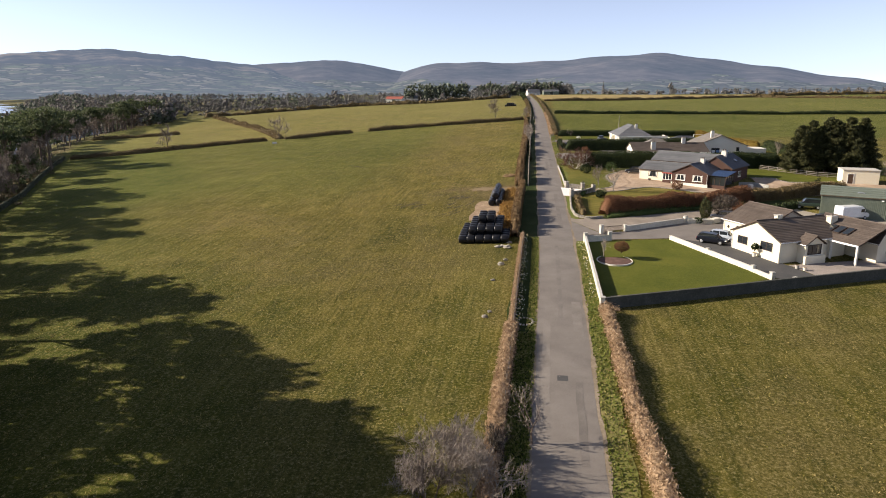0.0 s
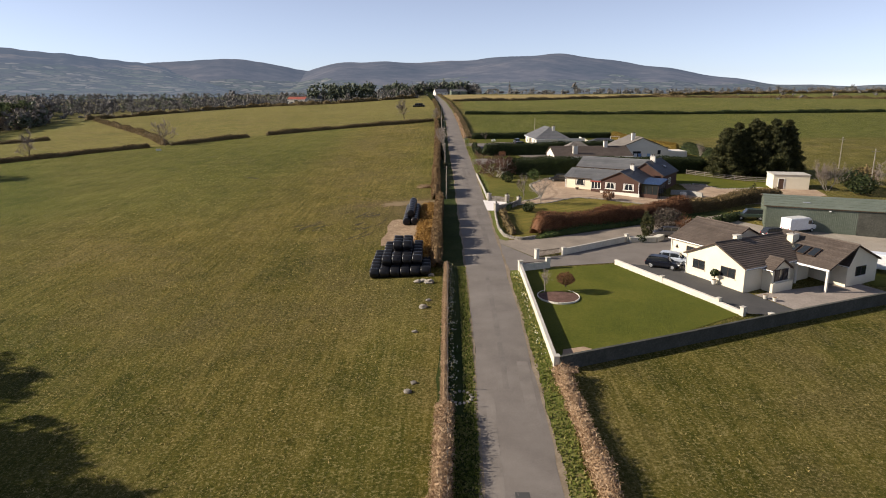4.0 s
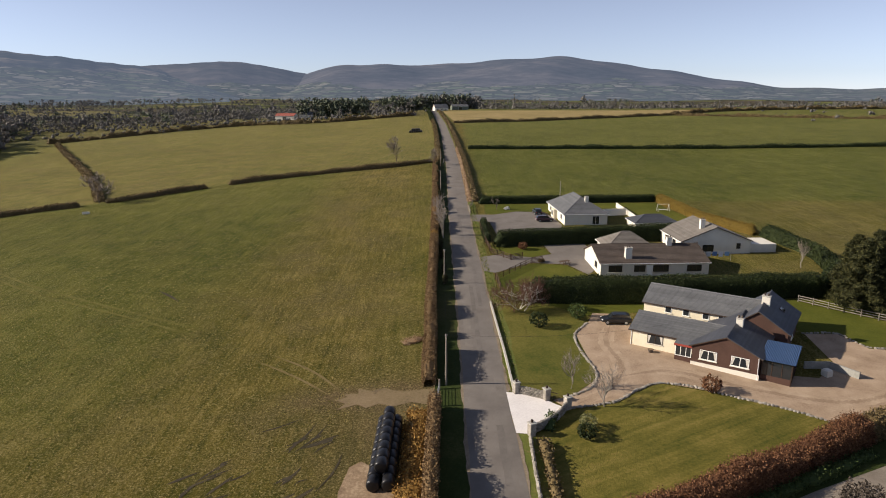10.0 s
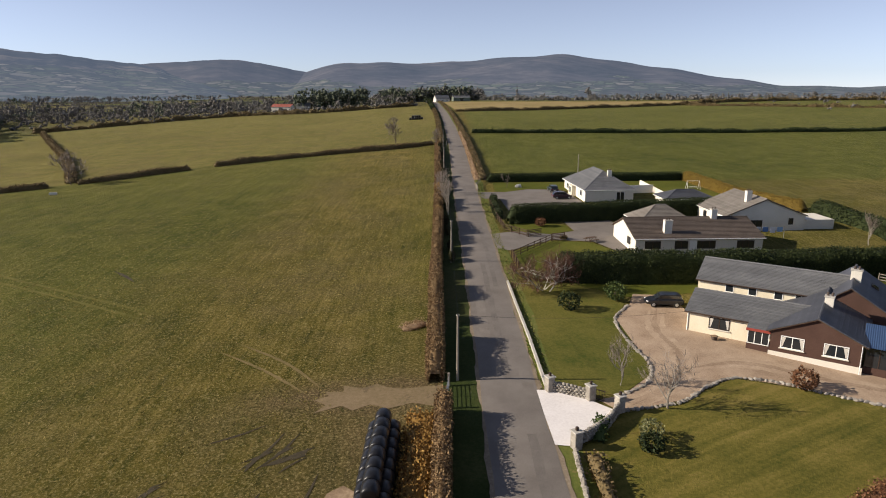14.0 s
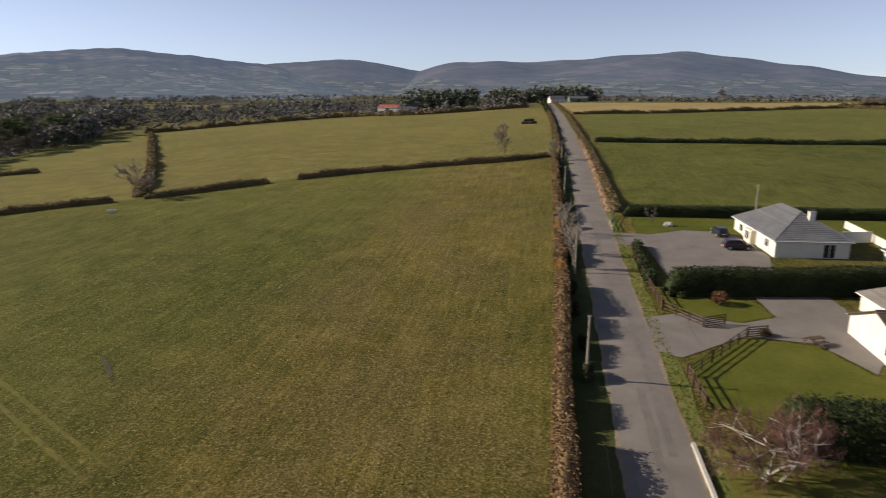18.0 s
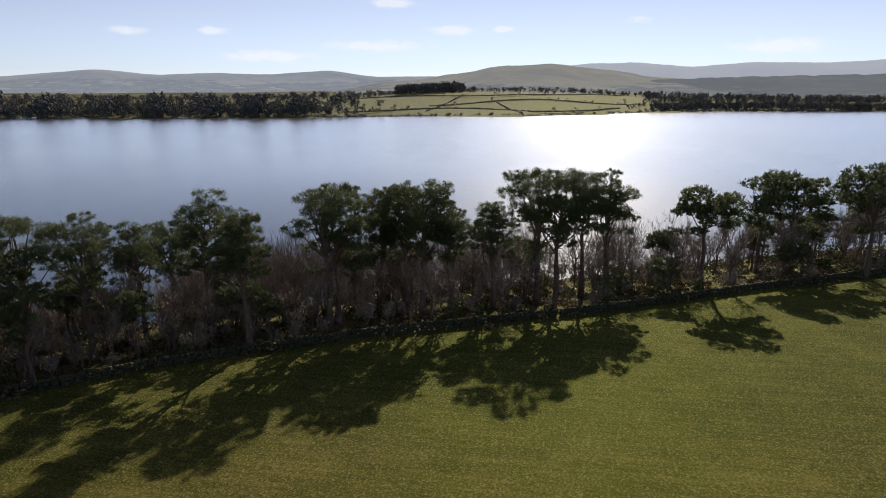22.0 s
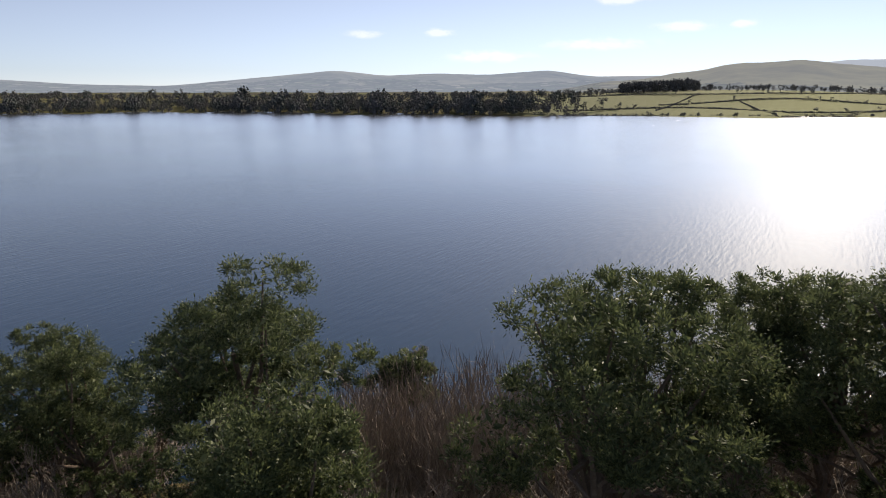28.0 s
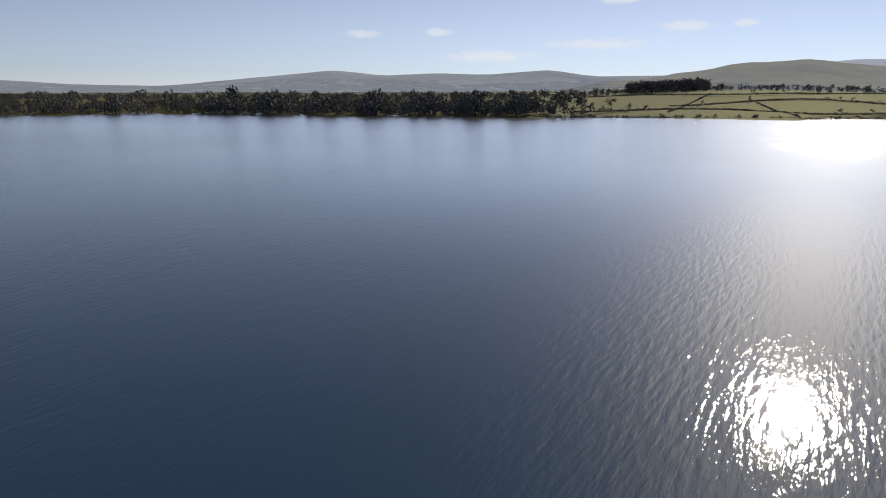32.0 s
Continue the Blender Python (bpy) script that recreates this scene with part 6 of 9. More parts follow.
for row in range(9):
    y = 95.3 + row * 1.3
    n0 = 6 if row < 7 else 4
    for k in range(n0):
        x = -11.0 + k * 1.26 + (0 if row < 7 else 1.2) + random.uniform(-0.04, 0.04)
        g = land_at(x, y)
        bale(x, y, g + 0.62, random.uniform(-3, 3), "lying on the ground")
        if 1 <= row <= 6 and 1 <= k <= 4:
            bale(x + 0.15, y + 0.6 - 0.65, g + 0.62 + 1.13, random.uniform(-4, 4), "in the second tier")
        if 3 <= row <= 5 and 2 <= k <= 3:
            bale(x + 0.1, y - 0.05, g + 0.62 + 2.25, random.uniform(-4, 4), "on top of the stack")
for row in range(9):
    y = 121.2 + row * 1.26
    for k in range(2):
        x = -8.6 + k * 1.34
        g = land_at(x, y)
        bale(x, y, g + 0.62, 90 + random.uniform(-2, 2), "lying on the ground")
    if row > 0:
        bale(-7.95, y - 0.2, land_at(-7.95, y) + 0.62 + 1.1, 90 + random.uniform(-2, 2), "in the second tier")
for row in range(3):
    for k in range(6):
        x, y = -24.5 + k * 1.3, 466 + row * 1.35
        bale(x, y, land_at(x, y) + 0.62, 0, "in a far stack")
        if row and 0 < k < 5:
            bale(x, y - 0.5, land_at(x, y) + 1.75, 0, "on a far stack")


# ---------------------------------------------------------------- vehicles
def loft(sections):
    bm = bmesh.new()
    rings = [[bm.verts.new(p) for p in s] for s in sections]
    for a, b in zip(rings, rings[1:]):
        for k in range(len(a)):
            bm.faces.new((a[k], a[(k + 1) % len(a)], b[(k + 1) % len(b)], b[k]))
    bm.faces.new(rings[0][::-1])
    bm.faces.new(rings[-1])
    bmesh.ops.recalc_face_normals(bm, faces=bm.faces[:])
    return bm


def section(x, w, z0, z1, r=0.1):
    w /= 2
    return [(x, -w + r, z0), (x, w - r, z0), (x, w, z0 + r), (x, w, z1 - r), (x, w - r * 1.4, z1), (x, -w + r * 1.4, z1), (x, -w, z1 - r), (x, -w, z0 + r)]


def vehicle(name, x, y, ang, rgb, label, kind="hatch"):
    V = empty(name, pose(x, y, land_at(x, y) + 0.06, 0, 0, ang), label, "van" if kind == "van" else "car", "parked vehicles")
    body = paint(f"{name}_paint_{kind}", rgb, 0.3, 0.0, 0.35)
    if kind == "van":
        L, W, H, wb = 5.4, 1.95, 2.3, 1.65
        prof = [(-2.7, 1.85, 0.45, 2.15), (-2.6, 1.93, 0.4, 2.28), (0.9, 1.95, 0.4, 2.3), (1.35, 1.9, 0.4, 2.1), (1.95, 1.88, 0.4, 1.25), (2.6, 1.8, 0.42, 1.0), (2.7, 1.7, 0.5, 0.85)]
        cabin = None
    elif kind == "pickup":
        L, W, H, wb = 4.9, 1.8, 1.75, 1.5
        prof = [(-2.45, 1.65, 0.5, 1.0), (-2.35, 1.75, 0.45, 1.05), (0.9, 1.8, 0.42, 1.05), (2.2, 1.7, 0.45, 0.98), (2.42, 1.55, 0.5, 0.8)]
        cabin = [(-2.3, 1.5, 1.0, 1.62), (-2.2, 1.5, 1.0, 1.7), (0.5, 1.5, 1.0, 1.75), (1.05, 1.45, 1.0, 1.05)]
    else:
        L, W, H, wb = 4.3, 1.78, 1.47, 1.3
        prof = [(-2.12, 1.5, 0.42, 0.75), (-2.02, 1.7, 0.32, 0.92), (-1.2, 1.78, 0.28, 0.95), (0.7, 1.78, 0.28, 0.93), (1.6, 1.72, 0.3, 0.82), (2.05, 1.55, 0.35, 0.66), (2.15, 1.35, 0.42, 0.56)]
        cabin = [(-2.0, 1.3, 0.88, 0.98), (-1.75, 1.34, 0.88, 1.36), (-1.3, 1.36, 0.88, 1.45), (0.1, 1.36, 0.88, 1.46), (0.55, 1.32, 0.88, 1.36), (1.15, 1.3, 0.85, 0.92)]
    part("body", loft([section(*s) for s in prof]), body, V, smooth=False)
    if cabin:
        part("glasshouse", loft([section(a, b, c, d, 0.07) for a, b, c, d in cabin]), MAT["glass"], V, "dark car windows")
        part("roof", loft([section(a, b * 0.97, d - 0.02, d + 0.025, 0.02) for a, b, c, d in cabin if d > 1.3]), body, V)
        for s in (-1, 1):
            for xx in (cabin[1][0] + 0.25, (cabin[1][0] + cabin[-2][0]) / 2 + 0.1, cabin[-2][0] + 0.1):
                part("pillar", boxed(xx - 0.04, s * 0.66 - 0.03, 0.88, xx + 0.04, s * 0.66 + 0.03, cabin[2][3] - 0.03), body, V)
            part("door_mirror", boxed(0.75, s * 0.92 - 0.08, 0.9, 0.9, s * 0.92 + 0.08, 1.02, 0.03), body, V)
    else:
        part("windscreen", loft([section(1.38, 1.6, 1.32, 2.02, 0.05), section(1.9, 1.62, 1.2, 1.3, 0.03)]), MAT["glass"], V)
        for s in (-1, 1):
            part("side_window", boxed(0.75, s * 0.96 - 0.02, 1.3, 1.45, s * 0.96 + 0.02, 1.85), MAT["glass"], V)
            part("door_mirror", boxed(1.5, s * 1.08 - 0.1, 1.25, 1.62, s * 1.08 + 0.1, 1.5, 0.03), MAT["rubber"], V)
    for s in (-1, 1):
        for xx in (-wb, wb):
            wh = part("wheel", tube(bmesh.new(), [(xx, s * (W / 2 - 0.2), 0.31), (xx, s * (W / 2 - 0.17), 0.31), (xx, s * (W / 2 - 0.02), 0.31), (xx, s * (W / 2 + 0.01), 0.31)], [0.29, 0.32, 0.32, 0.28], 16), MAT["rubber"], V, "black rubber tyre")
            part("rim", tube(bmesh.new(), [(xx, s * (W / 2 + 0.012), 0.31), (xx, s * (W / 2 + 0.022), 0.31)], [0.2, 0.18], 12), MAT["galv"], wh, "alloy rim")
        part("headlight", boxed(prof[-1][0] - 0.28, s * 0.62 - 0.16, 0.58 if kind != "van" else 0.8, prof[-1][0] - 0.06, s * 0.62 + 0.16, 0.7 if kind != "van" else 0.98, 0.03), MAT["frame_white"], V, "clear headlight")
        part("tail_light", boxed(prof[0][0] - 0.02, s * 0.66 - 0.08, 0.62, prof[0][0] + 0.12, s * 0.66 + 0.08, 0.82, 0.02), MAT["red_lamp"], V, "red tail light")
    part("number_plate", boxed(prof[0][0] - 0.03, -0.26, 0.5, prof[0][0] - 0.01, 0.26, 0.61), MAT["frame_white"], V, "plain white plate")
    return V


MAT["red_lamp"] = paint("red_lamp", (0.35, 0.02, 0.02), 0.2)
vehicle("hatchback", 25.3, 97.9, -29, (0.006, 0.007, 0.012), "black hatchback parked beside the house wall")
vehicle("estate_car", 27.3, 99.6, -29, (0.45, 0.5, 0.58), "silver-blue estate car parked beside the house")
vehicle("saloon_car", 30.6, 113.0, 170, (0.22, 0.20, 0.18), "grey car parked by the hedge")
vehicle("pickup", 47.6, 123.8, 170, (0.03, 0.05, 0.04), "dark green off-road car in the yard", "pickup")
vehicle("delivery_van", 51.6, 115.9, 20, (0.75, 0.76, 0.78), "white high-roofed van in the yard", "van")
vehicle("saloon_car", 46.6, 112.6, 10, (0.02, 0.02, 0.024), "dark car parked in the yard")
vehicle("delivery_van", 52.6, 96.4, -32, (0.78, 0.79, 0.8), "white van parked behind the bungalow", "van")
vehicle("saloon_car", 22.0, 158.6, 176, (0.012, 0.013, 0.016), "black saloon car on the gravel drive")
vehicle("hatchback", 20.9, 222.6, 5, (0.03, 0.012, 0.02), "dark car parked before the house")
vehicle("hatchback", 20.2, 231.0, 95, (0.01, 0.014, 0.02), "dark blue car parked by the lawn")
# ---------------------------------------------------------------- plants
def leaves(centres, size, rs, stretch=1.0, up=0.0, wide=0.5, along=None):
    """One small bent-looking kite at each centre, turned at random."""
    c = np.asarray(centres, float)
    n = len(c)
    a = rs.normal(size=(n, 3))
    a[:, 2] = a[:, 2] * (1 - up) + up * 2.2
    if along is not None:
        a = along / (np.linalg.norm(along, axis=1)[:, None] + 1e-9) + 0.35 * a
    a /= np.linalg.norm(a, axis=1)[:, None]
    b = np.cross(a, rs.normal(size=(n, 3)))
    b /= np.linalg.norm(b, axis=1)[:, None] + 1e-9
    s = (size * (0.6 + 0.8 * rs.rand(n)))[:, None] if np.isscalar(size) else size[:, None]
    L, W = a * s * stretch, b * s * wide
    v = np.stack([c - L * 0.5, c + W, c + L * 0.6, c - W], 1).reshape(-1, 3)
    return v, np.arange(4 * n).reshape(n, 4)


def ball(n, rs, shell=0.45):
    d = rs.normal(size=(n, 3))
    d /= np.linalg.norm(d, axis=1)[:, None]
    return d * (shell + (1 - shell) * rs.rand(n) ** 0.6)[:, None]


def join(pieces):
    vs, fs, o = [], [], 0
    for v, f in pieces:
        vs.append(v)
        fs.append(f + o)
        o += len(v)
    return np.concatenate(vs), np.concatenate(fs)


def twig_quads(starts, ends, width):
    """Thin two-sided slips from starts to ends."""
    s, e = np.asarray(starts, float), np.asarray(ends, float)
    d = e - s
    side = np.cross(d, np.array([0.3, 0.2, 1.0]))
    side /= np.linalg.norm(side, axis=1)[:, None] + 1e-9
    w = np.asarray(width, float).reshape(-1, 1)
    v = np.stack([s - side * w, s + side * w, e + side * w * 0.3, e - side * w * 0.3], 1).reshape(-1, 3)
    return v, np.arange(4 * len(s)).reshape(-1, 4)


def pine_parts(seed, h, spread=1.0, lean=0.0, low=0.45, needle=0.3, dense=1.0):
    """A bare trunk that forks into limbs, under a broad billowing crown of needle tufts."""
    rs = np.random.RandomState(seed)
    bm = bmesh.new()
    wob = [(0.18 * rs.randn(), 0.18 * rs.randn()) for _ in range(7)]
    fine_one = needle < 0.25
    pts = [Vector((lean * (i / 6) ** 1.5 * h * 0.2 + wob[i][0] * (i / 6), wob[i][1] * (i / 6), h * (0.76 if fine_one else 0.9) * i / 6 - (0.4 if i == 0 else 0))) for i in range(7)]
    r0 = 0.017 * h + 0.07
    tube(bm, pts, [r0 * (1.35 if i == 0 else 1 - 0.125 * i) for i in range(7)], 8)

    def trunk(t):
        k = min(5, int(t * 6))
        return pts[k].lerp(pts[k + 1], t * 6 - k)
    cl = []
    R, Rz = (0.185 if fine_one else 0.245) * h * spread, (0.23 if fine_one else 0.2) * h
    top = trunk(0.88 if fine_one else 0.78)
    n = int(rs.randint(13, 17))
    for i in range(n):
        ph = math.acos(1 - 1.4 * (i + 0.5) / n)
        a = i * 2.4 + rs.rand() * 0.8
        k = 0.5 + 0.65 * rs.rand()
        c = top + Vector((math.cos(a) * math.sin(ph) * R * k, math.sin(a) * math.sin(ph) * R * k, math.cos(ph) * Rz * (0.7 + 0.45 * rs.rand())))
        p = trunk(0.42 + 0.4 * rs.rand())
        q = p.lerp(c, 0.5) + Vector((0, 0, -0.02 * h)) + Vector(rs.randn(3) * 0.025 * h)
        tube(bm, [p, q, c], [r0 * 0.38, r0 * 0.24, r0 * 0.08], 5)
        if rs.rand() < 0.12:
            continue
        cl.append((c, h * ((0.06 + 0.038 * rs.rand()) if fine_one else (0.07 + 0.045 * rs.rand())) * (0.8 + 0.2 * spread)))
        if rs.rand() < 0.4:
            f = q + Vector(rs.randn(3) * 0.05 * h) + Vector((0, 0, 0.05 * h))
            tube(bm, [q, f], [r0 * 0.14, r0 * 0.05], 4)
            cl.append((f, h * (0.05 if fine_one else 0.055)))
    for i in range(int(rs.randint(4, 8))):          # a few lower sprays
        t = low + 0.22 * rs.rand()
        a = rs.rand() * 6.28
        p = trunk(t)
        e = p + Vector((math.cos(a), math.sin(a), 0.2)) * R * (0.7 + 0.5 * rs.rand())
        tube(bm, [p, p.lerp(e, 0.5) + Vector((0, 0, 0.3)), e], [r0 * 0.25, r0 * 0.16, 0.02], 4)
        cl.append((e, h * (0.054 if fine_one else 0.062)))
    for i in range(12):                             # dead snags
        t = 0.15 + 0.45 * rs.rand()
        a = rs.rand() * 6.28
        p = trunk(t)
        e = p + Vector((math.cos(a), math.sin(a), 0.3 * rs.randn())) * (0.8 + 2.2 * rs.rand())
        tube(bm, [p, p.lerp(e, 0.5) + Vector((0, 0, 0.25)), e], [r0 * 0.16, r0 * 0.1, 0.015], 4)
    cs, tips, ways = [], [], []
    for c, r in cl:
        # a billow is made of tufts, each tuft of upswept needles
        nt = int(9 + 11 * (r / 1.2) ** 2)
        d = ball(nt, rs, 0.6)
        tc = np.array(c) + d * np.array([r * 1.25, r * 1.25, r * 0.52])
        m = int(dense * (15 * (0.3 / needle) ** 1.3 if needle > 0.25 else 165))
        tr = r * (0.115 + 0.085 * rs.rand(nt))
        pt = tc[:, None, :] + rs.normal(size=(nt, m, 3)) * (tr[:, None, None] * np.array([0.75, 0.75, 0.6]))
        cs.append(pt.reshape(-1, 3))
        ways.append((pt - tc[:, None, :]).reshape(-1, 3) + np.array([0, 0, 0.25 * r]) * 0.3)
        tips.append(np.array(c) + ball(int((14 if needle > 0.25 else 110) * r), rs, 0.1) * np.array([r, r, r * 0.6]))
    fine = leaves(np.concatenate(cs), needle, rs, 1.6, 0.25, 0.3, np.concatenate(ways)) if needle > 0.25 else leaves(np.concatenate(cs), needle, rs, 1.7, 0.2, 0.3, np.concatenate(ways))
    core = leaves(np.concatenate(tips), 0.5 if needle > 0.25 else 0.15, rs, 1.6, 0.0, 0.3)
    v, f = join([fine, core])
    return bm, v, f


def tree_thing(name, bm, v, f, bark, leaf, label, group, crown="crown", category="tree"):
    T = empty(name, Matrix.Identity(4), label, category, group)
    part("trunk", bm, bark, T)
    if v is not None:
        ob = new(crown, mesh_data(crown, v, f, leaf))
        ob.parent = T
    return T


def bare_parts(seed, h, spread=0.9, limbs=5, twigs=1.0, stems=1, thin=0.018, flare=0.25):
    """A leafless tree: stems, limbs, branches and a haze of twigs."""
    rs = np.random.RandomState(seed)
    bm = bmesh.new()
    S, E, Wd = [], [], []
    r0 = 0.012 * h + 0.03

    def grow(p, d, ln, r, lvl):
        mid = p + d * ln * 0.5 + Vector(rs.randn(3) * ln * 0.06)
        e = p + d * ln + Vector(rs.randn(3) * ln * 0.08)
        if lvl < 3:
            tube(bm, [p, mid, e], [r, r * 0.75, r * 0.5], 5 if lvl < 2 else 3, lvl == 0)
        else:
            S.append(p), E.append(e), Wd.append(max(thin, r * 0.8))
        if lvl >= 4:
            return
        n = {0: limbs, 1: 4, 2: 5, 3: int(4 * twigs)}[lvl]
        for k in range(n):
            t = 0.35 + 0.65 * (k + rs.rand()) / n
            q = p.lerp(mid, t * 2) if t < 0.5 else mid.lerp(e, t * 2 - 1)
            nd = (d * (0.75 - 0.1 * lvl) + Vector(rs.randn(3)) * 0.42 * spread + Vector((0, 0, 0.18))).normalized()
            grow(q, nd, ln * (0.62 if lvl else 0.75) * (0.7 + 0.5 * rs.rand()), r * 0.52, lvl + 1)
    for s in range(stems):
        d = Vector((rs.randn() * flare * (stems > 1), rs.randn() * flare * (stems > 1), 1)).normalized()
        grow(Vector((rs.randn() * 0.3 * (stems > 1), rs.randn() * 0.3 * (stems > 1), -0.3)), d, h * 0.42, r0 * (1.0 if stems == 1 else 0.7), 0)
    v, f = twig_quads([s[:] for s in S], [e[:] for e in E], Wd)
    return bm, v, f


def set_down(T, x, y, turn=0.0, k=1.0, dz=0.0):
    return copy_thing(T, Matrix.Translation((x, y, land_at(x, y) + dz)) @ Matrix.Rotation(turn, 4, "Z") @ Matrix.Scale(k, 4))


def place_all(T, spots, rs):
    """The made tree goes to the first spot, copies to the others."""
    made = []
    for i, (x, y, k) in enumerate(spots):
        made.append(set_down(T, x, y, rs.rand() * 6.28, k))
    for o in (*T.children_recursive, T):
        bpy.data.objects.remove(o)
    return made


# pines of the lakeside wood
PINE_LABELS = ["tall Scots pine with a flat dark crown", "slender Scots pine with a broken crown", "broad spreading Scots pine with bare lower limbs", "leaning Scots pine with a high crown"]
SHAPES = [(1.0, 0, 0.5), (0.75, 0.3, 0.62), (1.3, -0.2, 0.42), (0.9, 0.6, 0.6), (1.1, 0, 0.5), (0.7, -0.5, 0.66), (1.2, 0.2, 0.45), (1.0, 0, 0.55), (0.85, 0.4, 0.6)]
PINES, NEAR, FARP, PINE_H = [], [], [], {}
for k, (sp, ln, lo) in enumerate(SHAPES):
    for made, nd, seed in ((PINES, 0.27, 40), (NEAR, 0.07, 60), (FARP, 0.5, 40)):
        if made is NEAR and k > 6 or made is FARP and k > 4:
            continue
        bm, v, f = pine_parts(seed + k, 17.0, sp, ln * 0.4, lo, nd)
        PINE_H[seed + k] = float(np.percentile(v[:, 2], 99.9))
        made.append(tree_thing("pine_tree", bm, v, f, MAT["bark"], MAT["needle"], PINE_LABELS[k % 4], "pines of the lakeside wood"))
BARES = []
for k in range(5):
    bm, v, f = bare_parts(70 + k, 12.0, 0.75, 6, 1.6, thin=0.03)
    BARES.append(tree_thing("bare_tree", bm, v, f, MAT["bark"], MAT["twig"], "leafless grey-brown broadleaf tree", "bare trees of the wood", "crown"))
THICKET = []
for k in range(3):
    r = np.random.RandomState(600 + k)
    c = ball(4200, r, 0.25) * np.array([4.6, 4.6, 5.4]) * (1 + 0.12 * r.randn(4200, 1)) + np.array([0, 0, 7.4])
    c = c[c[:, 2] > 1.0]
    v, f = leaves(c, 0.42, r, 3.2, 0.45, 0.045, c - np.array([0, 0, 2.0]))
    bm = bmesh.new()
    for j in range(5):
        a = j * 1.26 + r.rand()
        tube(bm, [(0.3 * math.cos(a), 0.3 * math.sin(a), -0.4), (1.0 * math.cos(a), 1.0 * math.sin(a), 4.5), (2.4 * math.cos(a), 2.4 * math.sin(a), 9.5)], [0.13, 0.09, 0.03], 5)
    THICKET.append(tree_thing("bare_tree", bm, v, f, MAT["bark"], MAT["twig"], "round leafless tree with a haze of brown twigs", "bare trees of the wood", "crown"))
SCRUB = []
for k in range(4):
    bm, v, f = bare_parts(90 + k, 4.5, 1.1, 4, 1.4, 4)
    SCRUB.append(tree_thing("bare_shrub", bm, v, f, MAT["twig"], MAT["twig"], "leafless many-stemmed brown shrub", "shrubs under the trees", "crown", "shrub"))


def wall_at(s):
    """A point s metres along the wood's wall, and the way across it towards the lake."""
    p = np.array(WALL, float)
    d = np.concatenate([[0], np.cumsum(np.hypot(*np.diff(p, axis=0).T))])
    i = int(np.clip(np.searchsorted(d, s) - 1, 0, len(p) - 2))
    u = (p[i + 1] - p[i]) / (d[i + 1] - d[i])
    q = p[i] + u * (s - d[i])
    return q, np.array([-u[1], u[0]])


rs = np.random.RandomState(11)
jobs, near_jobs, far_jobs = [[] for _ in PINES], [[] for _ in NEAR], [[] for _ in FARP]
# the pines that stand out singly along the wall: place, height of the tip, shape
KNOWN = [(-93.6, 56, 18.1, 2), (-96.4, 79.3, 19.7, 0), (-100.2, 84.7, 19.0, 6), (-109, 86, 16.5, 1), (-111.7, 94.8, 20.6, 4), (-105.5, 104.2, 19.6, 5), (-115.5, 111.2, 21.5, 0), (-120.1, 110.6, 20.9, 6), (-127, 115.1, 19.0, 1), (-127.7, 119.2, 20.1, 0),
         (-123.6, 122.6, 21.3, 2), (-126, 126.5, 18.6, 3), (-130, 132.3, 17.6, 5), (-134.7, 138.6, 22.5, 0), (-137.4, 141.5, 22.0, 4), (-141, 145.5, 21.0, 1), (-144.5, 149.5, 21.4, 3), (-147.9, 165.3, 18.7, 4), (-163.1, 177.4, 19.4, 0), (-168, 184, 18.8, 6),
         (-158, 194, 22.3, 2), (-166, 200, 21.5, 0), (-178, 208, 20.4, 4), (-186, 222, 20.3, 7), (-205.2, 237.5, 18.7, 6), (-210, 246, 17.0, 2), (-243.9, 297.4, 19.4, 4), (-88, 66, 17.4, 3), (-84, 70, 15.5, 1), (-100, 70, 15.0, 4), (-112, 76, 13.5, 6), (-121, 82, 14.0, 2)]
for x, y, top, k in KNOWN:
    near = 50 < y < 150 and k < len(NEAR)
    (near_jobs if near else jobs)[k].append((x, y, max(0.5, (top - land_at(x, y)) / PINE_H[k + (60 if near else 40)])))
far_bare, far_scrub = [[] for _ in BARES], [[] for _ in SCRUB]
s = 12.0
while s < 128:                      # the near end, which throws the long shadows over the field
    q, w = wall_at(s)
    off = 0.8 + 8 * rs.rand()
    jobs[rs.randint(9)].append((q[0] + w[0] * off, q[1] + w[1] * off, 1.2 + 0.26 * rs.rand()))
    s += 3.0 + 3.2 * rs.rand()
s = 80.0
while s < 142:                      # and a second rank behind
    q, w = wall_at(s)
    off = 9 + 17 * rs.rand()
    jobs[rs.randint(9)].append((q[0] + w[0] * off, q[1] + w[1] * off, 0.95 + 0.25 * rs.rand()))
    s += 2.6 + 1.6 * rs.rand()
s = 142.0
while s < 184:                      # lower pines fill the wood behind
    q, w = wall_at(s)
    off = 3 + 11 * rs.rand()
    near_jobs[rs.randint(7)].append((q[0] + w[0] * off, q[1] + w[1] * off, 0.68 + 0.2 * rs.rand()))
    s += 3.2 + 1.6 * rs.rand()
for x, y, top in ((-49.5, 40, 22), (-60, 51.5, 22.5), (-67, 58.5, 22), (-76, 69, 21.5), (-80, 73.5, 20.5)):
    jobs[rs.randint(9)].append((x, y, top / 17.4))
s = 100.0
